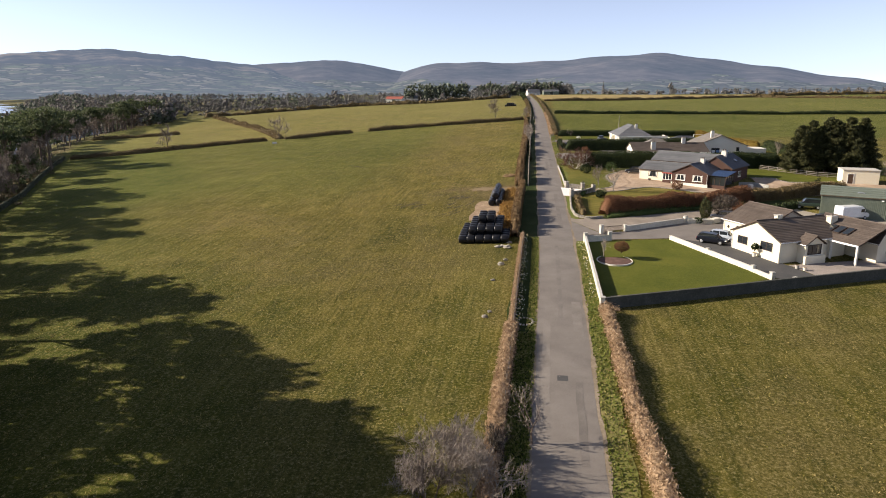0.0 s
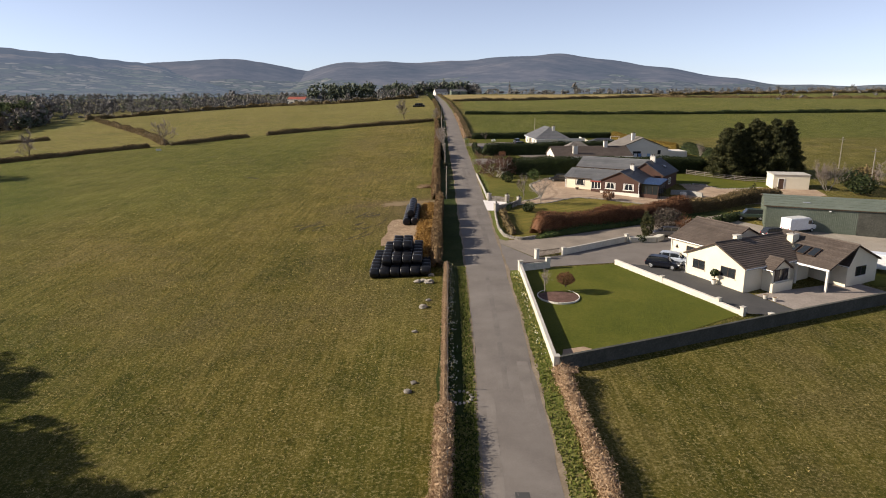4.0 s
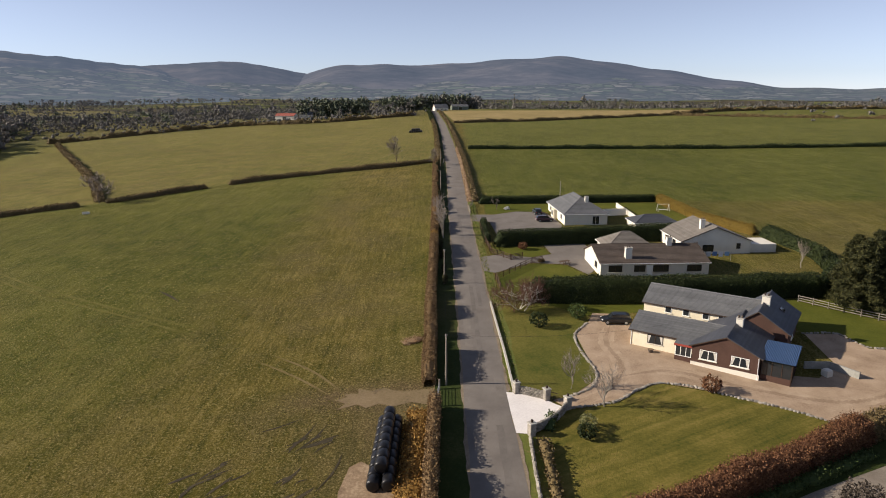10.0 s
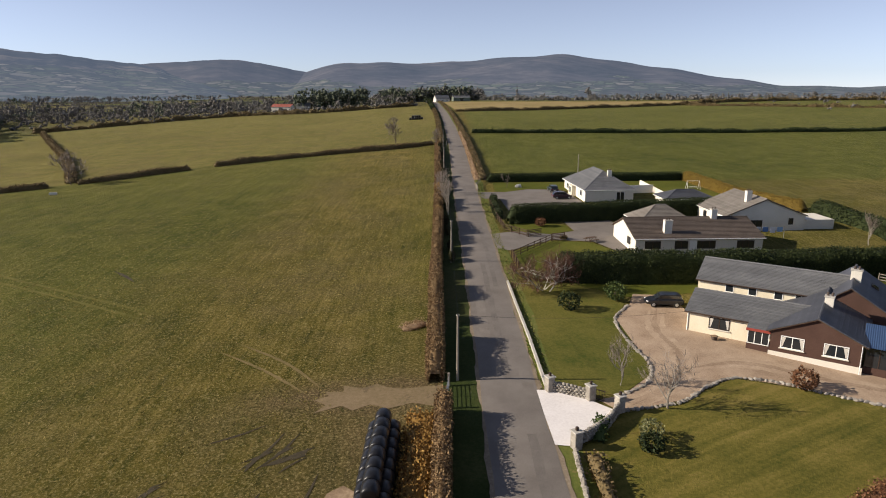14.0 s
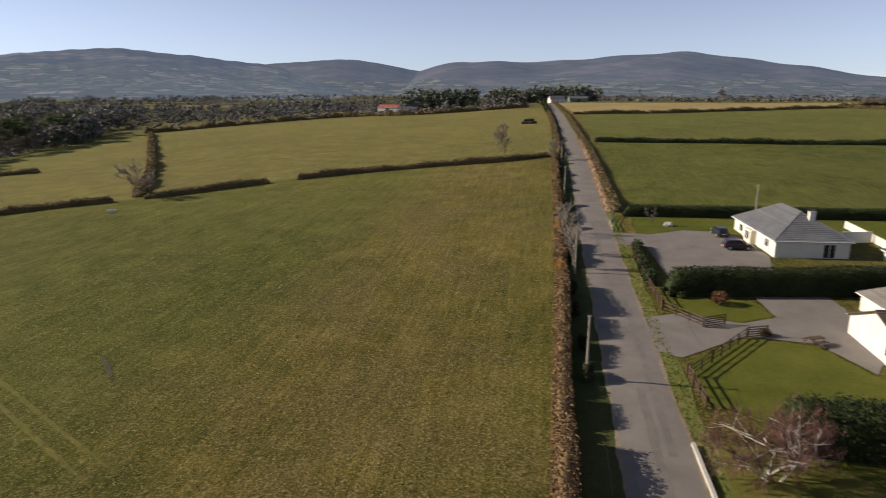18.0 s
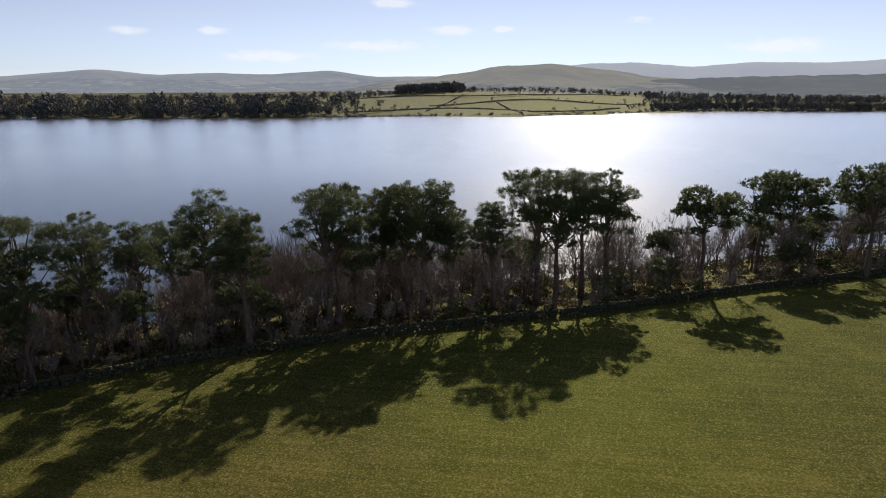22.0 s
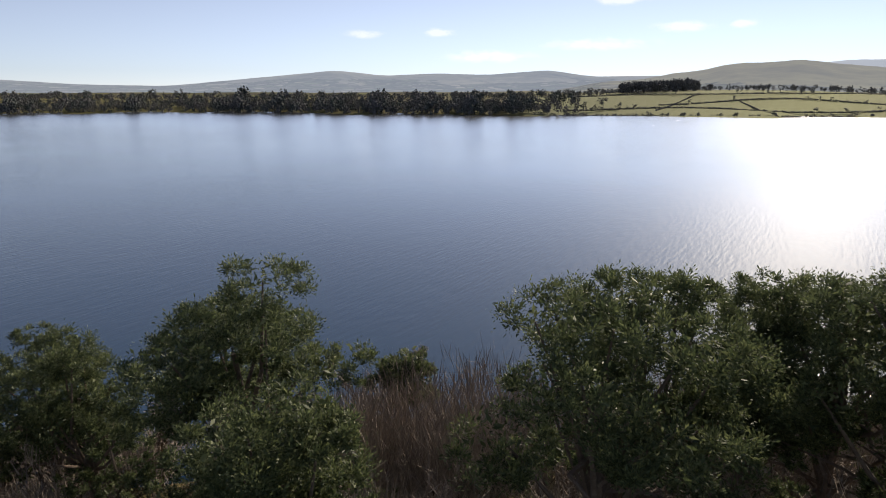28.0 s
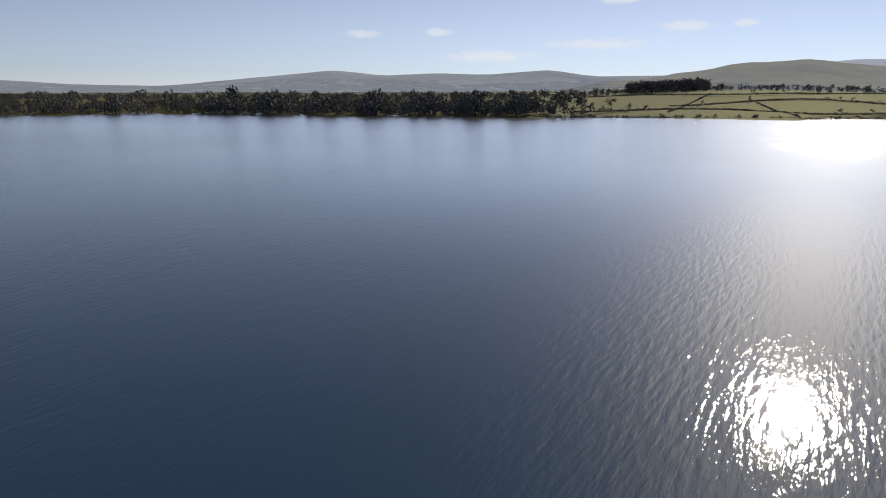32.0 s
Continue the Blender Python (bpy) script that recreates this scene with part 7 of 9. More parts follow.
while s < 330:
    q, w = wall_at(s)
    for off, kk in ((3 + 5 * rs.rand(), 0.5), (12 + 10 * rs.rand(), 0.66), (24 + 12 * rs.rand(), 0.66)):
        if rs.rand() < (0.14 if s < 290 else 0.3):
            jobs[rs.randint(9)].append((q[0] + w[0] * off, q[1] + w[1] * off, kk * (0.75 + 0.4 * rs.rand())))
    for off in (2 + 10 * rs.rand(), 12 + 12 * rs.rand(), 22 + 16 * rs.rand()):
        if rs.rand() < 0.8:
            far_bare[rs.randint(5)].append((q[0] + w[0] * off, q[1] + w[1] * off, 0.6 + 0.5 * rs.rand()))
    for off in (2.0 + 6 * rs.rand(), 10 + 12 * rs.rand(), 24 + 14 * rs.rand(), 30 + 10 * rs.rand()):
        if rs.rand() < 0.75:
            far_scrub[rs.randint(4)].append((q[0] + w[0] * off, q[1] + w[1] * off, 0.5 + 0.6 * rs.rand()))
    s += 3.2
s = 120.0
while s < 250:                      # thicket along the water
    q, w = wall_at(s)
    x, y = q + w * (33 + 8 * rs.rand())
    far_scrub[rs.randint(4)].append((x, y, 0.9 + 0.6 * rs.rand()))
    s += 1.3
s = 118.0
while s < 215:                      # bare saplings crowd below the pines
    q, w = wall_at(s)
    for _ in range(2):
        x, y = q + w * (2 + 32 * rs.rand())
        far_bare[rs.randint(5)].append((x, y, 0.35 + 0.5 * rs.rand()))
    s += 1.7
s = 330.0
while s < 700:                      # the wood goes on round the second field
    q, w = wall_at(s)
    for off in (4 + 10 * rs.rand(), 18 + 14 * rs.rand()):
        x, y = q + w * off
        if rs.rand() < 0.5:
            far_jobs[rs.randint(5)].append((x, y, 0.85 + 0.35 * rs.rand()))
        else:
            far_bare[rs.randint(5)].append((x, y, 0.95 + 0.4 * rs.rand()))
    s += 6.5
thick = [[(-124, 96.5, 1.05), (-130, 104, 1.0), (-118.5, 96, 1.0), (-136, 112, 1.05), (-113, 101, 0.85), (-139, 121, 0.95)], [(-121, 92.5, 0.95), (-126.5, 100.5, 1.1), (-132, 108.5, 0.95), (-116, 91, 0.9), (-141, 128, 1.0)], [(-127, 92, 0.85), (-134, 117, 1.0), (-122, 101, 1.0), (-108, 84, 0.75), (-146, 136, 1.0), (-150, 152, 1.05)]]
for T, spots in list(zip(THICKET, thick)) + list(zip(FARP, far_jobs)) + list(zip(PINES, jobs)) + list(zip(NEAR, near_jobs)) + list(zip(BARES, far_bare)) + list(zip(SCRUB, far_scrub)):
    place_all(T, spots, rs)

# mossy stone, its colour taken darker still for the wall's shaded side
MAT["stone_moss_shaded"] = surface("stone_moss_shaded", (0.022, 0.028, 0.014), (0.045, 0.05, 0.028), (0.09, 0.09, 0.06), 4, 0.6, 0.95, 0.5, 0.04)
# dry-stone wall at the wood's edge
wv, wf = [], []
ico = bmesh.new()
bmesh.ops.create_icosphere(ico, subdivisions=1, radius=1.0)
iv = np.array([v.co[:] for v in ico.verts])
itri = np.array([[v.index for v in f.verts] for f in ico.faces])
ico.free()
pieces = []
s = 20.0
while s < 345:
    q, w = wall_at(s)
    for j in range(4):
        k = 0.3 * (0.8 + 0.5 * rs.rand(12, 1))
        c = np.array([q[0] + 0.12 * rs.randn(), q[1] + 0.12 * rs.randn(), land_at(*q) + 0.15 + 0.3 * j])
        pieces.append((iv * k * np.array([1.15, 1.15, 0.8]) + c, itri))
    s += 0.55
v, f = join(pieces)
tagged(new("wood_wall", mesh_data("wood_wall", v, f, MAT["stone_moss_shaded"])), "mossy dry-stone wall at the edge of the wood, darkened in colour for shade", "stone wall", kind="stuff")

MAT["bramble"] = leaf_material("bramble", (0.045, 0.038, 0.022), (0.11, 0.088, 0.048), (0.20, 0.16, 0.085))
# brambles, ivy and fern on the floor of the wood
cs = []
s = 60.0
while s < 340:
    q, w = wall_at(s)
    for _ in range(6):
        off = 0.5 + 40 * rs.rand() ** 1.3
        x, y = q + w * off + rs.randn(2)
        r = 0.5 + 1.0 * rs.rand()
        n = 80
        d = ball(n, rs, 0.3) * np.array([r * 1.3, r * 1.3, r * 0.7])
        cs.append(d + np.array([x, y, land_at(x, y) + 0.25 * r]))
    s += 1.6
v, f = leaves(np.concatenate(cs), 0.34, rs, 1.1)
tagged(new("undergrowth", mesh_data("undergrowth", v, f, MAT["bramble"])), "tangled bramble and ivy under the trees", "undergrowth", kind="stuff")
cs = []
for _ in range(520):
    q, w = wall_at(40 + 300 * rs.rand())
    x, y = q + w * (1 + 38 * rs.rand())
    r = 0.4 + 0.7 * rs.rand()
    tall = rs.rand() < 0.3          # hollies and ivied stumps stand up
    r *= 1.9 if tall else 1
    cs.append(ball(130 if tall else 45, rs, 0.3) * np.array([r * 1.1, r * 1.1, r * (1.5 if tall else 0.6)]) + np.array([x, y, land_at(x, y) + (r if tall else 0.2)]))
v, f = leaves(np.concatenate(cs), 0.3, rs, 1.1)
tagged(new("ivy_cover", mesh_data("ivy_cover", v, f, MAT["ivy"])), "green ivy and holly patches under the pines", "undergrowth", kind="stuff")


# ---------------------------------------------------------------- hedges
def hedge(name, pts, width, h, leaf, label, size=0.2, dens=30, seed=0, rough=0.12, stretch=1.0, up=0.0, category="hedge"):
    """A hedge along a line: a dense core with leaves over all its faces and an uneven top."""
    r = np.random.RandomState(seed + 100)
    p = spline(pts, 0.8)
    n = len(p)
    d = np.gradient(p, axis=0)
    d /= np.linalg.norm(d, axis=1)[:, None] + 1e-9
    nrm = np.stack([-d[:, 1], d[:, 0]], 1)
    z = land(p[:, 0], p[:, 1])
    t = np.arange(n)
    hv = h * (1 + rough * (np.sin(t * 0.37 + seed) * 0.6 + np.sin(t * 0.11 + 2 * seed) * 0.7 + 0.5 * r.randn(n) * 0.6))
    hv[[0, -1]] *= 0.3
    wv = width * (1 + 0.5 * rough * r.randn(n))
    prof = [(-0.46, -0.3), (-0.43, 0.55), (-0.3, 0.86), (0, 0.92), (0.3, 0.86), (0.43, 0.55), (0.46, -0.3)]
    m = len(prof)
    core = np.stack([np.stack([p[:, 0] + nrm[:, 0] * a * wv, p[:, 1] + nrm[:, 1] * a * wv, z + b * hv], 1) for a, b in prof], 1).reshape(-1, 3)
    i = (np.arange(n - 1)[:, None] * m + np.arange(m - 1)[None]).ravel()
    cf = np.stack([i, i + 1, i + m + 1, i + m], 1)
    length = 0.8 * (n - 1)
    k = int(length * (2 * h + width) * dens)
    u = r.rand(k) * (n - 1)
    lo = np.minimum(u.astype(int), n - 2)
    fr = u - lo

    def at(arr):
        return arr[lo] * (1 - fr) + arr[lo + 1] * fr
    side = r.rand(k) * (2 * h + width)
    a = np.where(side < h, -0.5, np.where(side < 2 * h, 0.5, (side - 2 * h) / width - 0.5))
    b = np.where(side < h, side / h, np.where(side < 2 * h, (side - h) / h, 1.0))
    b = np.where((np.abs(a) < 0.5), 1 - 0.35 * (np.abs(a) * 2) ** 3, b * 0.97)
    a = a * (1 - 0.15 * (b > 0.8))
    P = np.stack([at(p[:, 0]), at(p[:, 1])], 1) + np.stack([at(nrm[:, 0]), at(nrm[:, 1])], 1) * (a * at(wv))[:, None]
    c = np.stack([P[:, 0], P[:, 1], at(z) + b * at(hv)], 1) + r.randn(k, 3) * np.array([0.07, 0.07, 0.09]) * (1 + 4 * rough)
    v, f = leaves(c, size, r, stretch, up, 0.5 if stretch < 1.4 else 0.2)
    v, f = join([(core, cf), (v, f)])
    ob = new(name, mesh_data(name, v, f, MAT[leaf]))
    return tagged(ob, label, category)


def lean_along(y0, y1, off, n=None):
    ys = np.linspace(y0, y1, n or max(2, int((y1 - y0) / 12)))
    return [(float(road_x(np.array([y]))[0]) + off, float(y)) for y in ys]


# right of the road
hedge("copper_hedge", [(11.0, 113.6), (20, 118.6), (29, 123.4), (39.3, 129.0)], 2.3, 2.7, "hedge_copper", "copper-brown beech hedge keeping its dead leaves", 0.12, 150, 1, 0.16)
hedge("garden_hedge", [(11.6, 112.3), (20, 116.6), (30, 121.9), (38.5, 126.4)], 1.3, 0.6, "ivy", "low dark ivy and nettles at the hedge foot", 0.16, 60, 48, 0.3)
hedge("garden_hedge", [(39.3, 129.0), (46, 132.6), (54, 137.4), (60, 139)], 2.2, 2.3, "hedge_scrub", "brown untrimmed hedge beside the yard", 0.16, 80, 2)
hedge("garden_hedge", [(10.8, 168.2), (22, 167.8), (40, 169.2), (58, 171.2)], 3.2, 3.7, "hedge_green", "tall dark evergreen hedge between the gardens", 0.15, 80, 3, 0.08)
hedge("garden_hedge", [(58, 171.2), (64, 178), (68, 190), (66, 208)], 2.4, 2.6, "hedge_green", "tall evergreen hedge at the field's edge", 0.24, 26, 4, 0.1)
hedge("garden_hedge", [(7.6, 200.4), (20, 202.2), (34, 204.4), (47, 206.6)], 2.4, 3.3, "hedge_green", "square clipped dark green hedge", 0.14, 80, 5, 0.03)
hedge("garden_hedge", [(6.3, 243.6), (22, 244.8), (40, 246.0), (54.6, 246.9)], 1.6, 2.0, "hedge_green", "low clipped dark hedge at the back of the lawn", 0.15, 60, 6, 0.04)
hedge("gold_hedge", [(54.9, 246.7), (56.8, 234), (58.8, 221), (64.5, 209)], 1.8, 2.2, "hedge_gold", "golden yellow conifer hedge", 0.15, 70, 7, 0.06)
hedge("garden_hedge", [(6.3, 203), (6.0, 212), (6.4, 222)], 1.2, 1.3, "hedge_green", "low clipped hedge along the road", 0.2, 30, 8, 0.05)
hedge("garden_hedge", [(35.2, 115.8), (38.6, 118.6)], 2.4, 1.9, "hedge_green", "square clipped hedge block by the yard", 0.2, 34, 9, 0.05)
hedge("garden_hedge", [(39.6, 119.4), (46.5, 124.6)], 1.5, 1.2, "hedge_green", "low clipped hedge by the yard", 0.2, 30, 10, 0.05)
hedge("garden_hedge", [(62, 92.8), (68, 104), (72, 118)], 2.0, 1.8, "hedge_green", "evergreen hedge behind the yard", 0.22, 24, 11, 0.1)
hedge("garden_hedge", [(8.6, 131.6), (9.0, 132.6), (8.2, 130)], 0.9, 0.9, "ivy", "dark evergreen shrubs inside the entrance wall", 0.2, 36, 12, 0.2)
hedge("garden_hedge", [(7.4, 128), (7.4, 120), (7.8, 113.4)], 0.9, 0.7, "hedge_scrub", "low scrubby hedge behind the stone wall", 0.2, 30, 13, 0.25)
hedge("field_hedge", [(7.5, 68.6), (7.75, 60), (7.9, 49), (8.25, 41), (8.8, 20), (9.2, -20)], 1.0, 1.1, "dead_grass", "bank of dead brown grass and bramble stems", 0.13, 160, 14, 0.25, stretch=2.0, up=0.35)
hedge("field_hedge", [(7.0, 69.0), (7.9, 69.4), (9.0, 69.7)], 1.2, 0.5, "dead_grass", "dead brown grass at the foot of the wall", 0.15, 100, 15, 0.3, stretch=2.0, up=0.35)
hedge("field_hedge", lean_along(246, 372, 4.6), 1.5, 1.2, "hedge_scrub", "roadside hedge of brown scrub", 0.3, 16, 16, 0.2)
hedge("field_hedge", lean_along(246, 372, 3.4), 1.3, 0.7, "dead_grass", "bank of dead grass below the roadside hedge", 0.3, 16, 17, 0.2, stretch=1.5, up=0.3)
hedge("field_hedge", lean_along(374, 700, 4.4), 1.8, 1.3, "hedge_scrub", "roadside hedge of brown scrub", 0.45, 7, 18, 0.2)
hedge("field_hedge", [(7.0, 371), (60, 372), (130, 374), (190, 378), (330, 386)], 2.0, 1.5, "hedge_green", "dark thorn hedge between two pastures", 0.45, 7, 19, 0.2)
hedge("field_hedge", [(330, 386), (520, 400), (760, 420)], 2.4, 1.8, "hedge_scrub", "dark thorn hedge between far pastures", 0.7, 3, 20, 0.3)
hedge("field_hedge", [(1.5, 531), (60, 552), (120, 585), (178, 612)], 2.2, 1.8, "hedge_scrub", "dark thorn hedge along a far pasture", 0.6, 4, 21, 0.3)
hedge("field_hedge", [(178, 612), (300, 560), (420, 520), (600, 500)], 2.2, 1.8, "hedge_scrub", "ragged hedge with gaps along a far pasture", 0.7, 3, 22, 0.4)
hedge("field_hedge", [(178, 612), (230, 660), (420, 700), (700, 720)], 3.0, 2.4, "hedge_scrub", "ragged far hedge on the skyline", 0.8, 3, 23, 0.4)
# left of the road
hedge("bank", [(-3.0, -30), (-2.9, 0), (-2.6, 20), (-2.5, 40), (-2.4, 52), (-2.2, 63)], 0.95, 1.2, "dead_grass", "roadside bank of dead brown grass", 0.13, 170, 30, 0.22, stretch=2.0, up=0.35)
hedge("bank", [(-2.25, 62), (-2.25, 80), (-2.15, 98.5)], 0.3, 1.0, "dead_grass", "thin sod bank with withered pale grass", 0.1, 190, 31, 0.1, stretch=2.0, up=0.35)
hedge("gorse_hedge", [(-5.0, 98.5), (-5.2, 108), (-5.3, 120), (-4.9, 134.0)], 2.3, 0.95, "gorse", "orange-yellow gorse and bracken on the field side", 0.16, 80, 32, 0.35)
# the hedge beside the road, cut in lengths of different height
for i, (y0, y1, h, x0, x1, w, mm) in enumerate((
        (98.5, 103, 2.6, -3.4, -3.45, 1.0, "hedge_brown"), (103, 106, 3.6, -3.45, -3.45, 1.2, "hedge_brown"), (106, 112, 3.1, -3.45, -3.5, 1.1, "hedge_brown"), (112, 117.6, 2.6, -3.5, -3.5, 1.0, "hedge_brown"), (117.6, 123.3, 2.8, -3.5, -3.5, 1.0, "hedge_brown"), (123.3, 134.4, 2.6, -3.5, -3.4, 1.1, "hedge_brown"),
        (140.0, 149.2, 3.15, -4.2, -4.3, 1.4, "hedge_brown"), (149.2, 152.2, 1.5, -4.3, -4.3, 1.3, "gorse"), (152.2, 155.2, 2.65, -4.3, -4.4, 1.4, "hedge_brown"), (155.2, 159.4, 1.5, -4.4, -4.5, 1.3, "hedge_brown"), (159.4, 165.7, 2.65, -4.5, -4.6, 1.4, "hedge_brown"),
        (165.7, 167.6, 1.5, -4.6, -4.65, 1.2, "gorse"), (167.6, 172.3, 2.5, -4.65, -4.7, 1.3, "hedge_brown"), (172.3, 178, 1.7, -4.7, -4.7, 1.2, "hedge_brown"), (178, 184, 2.65, -4.7, -4.7, 1.3, "hedge_brown"), (184.6, 191, 2.85, -4.7, -4.7, 1.3, "hedge_brown"),
        (191, 201.3, 3.05, -4.7, -4.8, 1.4, "hedge_brown"), (201.3, 209, 1.7, -4.8, -4.9, 1.2, "gorse"), (209, 222, 2.5, -4.9, -5.1, 1.4, "hedge_brown"), (222, 234, 1.5, -5.1, -5.3, 1.2, "gorse"), (234, 252, 2.3, -5.3, -5.6, 1.4, "hedge_brown"),
        (252, 275, 1.6, -5.6, -6.0, 1.4, "hedge_brown"), (275, 300, 2.0, -6.0, -6.5, 1.5, "hedge_brown"), (300, 327, 1.7, -6.5, -7.0, 1.5, "hedge_brown"))):
    hedge("field_hedge", [(x0, y0 - 0.3), ((x0 + x1) / 2, (y0 + y1) / 2), (x1, y1 + 0.3)], w, h, mm, "clipped brown winter hedge beside the road" if mm == "hedge_brown" else "low orange bracken filling a gap in the hedge", 0.13 if y0 < 205 else 0.24, 110 if y0 < 205 else 36, 60 + i, 0.1)
hedge("field_hedge", lean_along(329, 560, -5.4), 1.8, 1.6, "hedge_scrub", "roadside thorn hedge, brown and ragged", 0.4, 9, 38, 0.3)
hedge("field_hedge", lean_along(560, 740, -5.4), 2.2, 2.2, "hedge_green", "roadside hedge near the brow", 0.6, 6, 39, 0.4)
hedge("field_hedge", [(-8.5, 329), (-22, 321), (-45, 312), (-65, 304), (-78, 296)], 2.0, 1.5, "hedge_scrub", "dark thorn hedge across the pasture", 0.3, 16, 40, 0.2)
hedge("field_hedge", [(-84, 291), (-92, 284), (-101, 275), (-108, 270)], 2.0, 1.4, "hedge_scrub", "dark thorn hedge across the pasture", 0.3, 16, 41, 0.2)
hedge("field_hedge", [(-114, 266), (-127, 259), (-143, 246), (-158, 233), (-174, 224)], 2.2, 1.5, "hedge_scrub", "dark thorn hedge beside a gap", 0.3, 16, 42, 0.15)
hedge("field_hedge", [(-111, 272), (-120, 288), (-134, 312), (-170, 368), (-215, 436), (-260, 505)], 2.4, 1.9, "hedge_scrub", "ragged thorn hedge between two pastures", 0.4, 9, 43, 0.35)
hedge("field_hedge", [(-30, 640), (-100, 606), (-180, 612), (-240, 560), (-275, 520)], 3.0, 2.4, "hedge_scrub", "ragged far hedge with bushes", 0.6, 5, 44, 0.5)
hedge("field_hedge", [(-190, 330), (-214, 318), (-228, 312)], 2.2, 1.5, "hedge_scrub", "short dark hedge in the pasture", 0.4, 9, 45, 0.25)

# bushes that throw rounded shadows on the road
MAT["thorn"] = leaf_material("thorn", (0.012, 0.016, 0.006), (0.035, 0.038, 0.014), (0.085, 0.07, 0.028), 0.8, 0.1)
BUSH = []
for k in range(4):
    r = np.random.RandomState(200 + k)
    c = np.concatenate([ball(1900, r, 0.4) * np.array([0.75, 2.2, 1.2]) + np.array([r.randn() * 0.2, r.randn() * 0.2, 1.25]), ball(650, r, 0.4) * np.array([0.6, 1.5, 0.7]) + np.array([0.2 * r.randn(), 0.4 * r.randn(), 2.1])])
    v, f = leaves(c, 0.2, r)
    bm = tube(bmesh.new(), [(0, 0, -0.3), (0.05, 0, 0.8), (0, 0.1, 1.6)], [0.12, 0.09, 0.04], 5)
    BUSH.append(tree_thing("hedge_bush", bm, v, f, MAT["bark"], MAT["thorn"], "rounded dark thorn bush growing out of the hedge", "bushes in the roadside hedge", "foliage", "bush"))
jobs = [[] for _ in BUSH]
for i, (x, y, size) in enumerate(((-2.6, 176.5, 0.62), (-2.7, 183, 0.55), (-3.2, 192, 0.6), (-3.6, 199, 0.7), (-3.4, 213, 0.8), (-4.0, 232, 0.8), (-4.4, 251, 0.9), (-4.8, 268, 0.8), (-5.4, 290, 0.9), (-6.0, 311, 0.9))):
    jobs[i % 4].append((x, y, size))
for T, sp in zip(BUSH, jobs):
    for x, y, k in sp:
        set_down(T, x, y, 0.15 * rs.randn(), k)
    for o in (*T.children_recursive, T):
        bpy.data.objects.remove(o)


# ---------------------------------------------------------------- single trees and shrubs
def one_bare(x, y, h, label, bark="bark", seed=0, spread=0.9, limbs=5, twigs=1.0, name="bare_tree", stems=1, twig="twig", thin=0.018, flare=0.25):
    bm, v, f = bare_parts(300 + seed, h, spread, limbs, twigs, stems, thin, flare)
    T = tree_thing(name, bm, v, f, MAT[bark], MAT[twig], label, "", "crown", "tree" if name == "bare_tree" else "shrub")
    T.matrix_world = pose(x, y, land_at(x, y), 0, 0, 40 * seed)
    return T


MAT["dark_twig"] = leaf_material("dark_twig", (0.03, 0.024, 0.018), (0.06, 0.046, 0.035), (0.12, 0.10, 0.08), 0.9, 0.0)
MAT["variegated"] = leaf_material("variegated", (0.05, 0.06, 0.02), (0.12, 0.13, 0.05), (0.30, 0.29, 0.15), 0.7, 0.2)
MAT["red_twig"] = leaf_material("red_twig", (0.06, 0.03, 0.022), (0.13, 0.062, 0.045), (0.22, 0.12, 0.09), 0.9, 0.0)
one_bare(9.0, 163.6, 8.2, "spreading leafless birch, white limbs, red-brown twigs", "bark_white", 1, 2.0, 6, 6.0, stems=4, thin=0.014, twig="red_twig", flare=0.75)
one_bare(12.0, 138.9, 6.2, "small leafless garden tree", "bark_pale", 2, 0.8, 5, 1.0)
one_bare(15.0, 135.1, 6.4, "small leafless garden tree with spreading limbs", "bark_pale", 3, 1.1, 7, 1.4)
one_bare(9.0, 88.9, 3.2, "small white-stemmed bare tree in the flower bed", "bark_pale", 4, 0.8, 5, 1.0)
one_bare(-109.5, 269.5, 10.5, "round bare thorn tree in the hedge", "bark", 5, 1.1, 7, 2.4, thin=0.05)
one_bare(-148, 247, 10.0, "round bare thorn tree in the hedge", "bark", 6, 1.1, 7, 2.4, thin=0.05)
one_bare(-22, 327.5, 11.5, "bare ash tree beside the hedge", "bark", 7, 0.9, 6, 2.0, thin=0.05)
one_bare(-5.0, 38.6, 5.2, "tangled leafless thorn bush on the bank", "bark_pale", 8, 1.2, 6, 2.0, "thorn_bush", 4)
one_bare(-3.4, 36.0, 5.4, "tangled leafless thorn bush on the bank", "bark_pale", 9, 1.2, 6, 2.2, "thorn_bush", 5)
one_bare(-6.2, 35.0, 4.6, "tangled leafless thorn bush on the bank", "bark", 10, 1.2, 6, 2.2, "thorn_bush", 4)
one_bare(-2.2, 40.6, 3.6, "leafless thorn bush with lichen-grey limbs and dark twigs", "bark_pale", 11, 1.2, 5, 1.5, "thorn_bush", 4, twig="dark_twig")
one_bare(0.2, 42.4, 4.6, "spindly bare sapling at the road's edge", "bark", 12, 0.9, 4, 0.7)
one_bare(-3.2, 209, 7.5, "pollarded bare roadside tree", "bark_pale", 13, 0.6, 7, 1.2)
one_bare(-3.6, 216, 7.0, "pollarded bare roadside tree", "bark_pale", 14, 0.6, 7, 1.2)
one_bare(-4.2, 228, 7.5, "bare roadside ash tree", "bark_pale", 15, 0.7, 6, 1.2)
one_bare(-7.0, 318, 8.0, "bare roadside ash tree", "bark", 16, 0.9, 6, 1.6, thin=0.05)
one_bare(33.0, 112.8, 4.0, "bare red-brown garden shrub", "bark", 17, 1.1, 6, 2.2, "garden_shrub", 3, "hedge_copper")
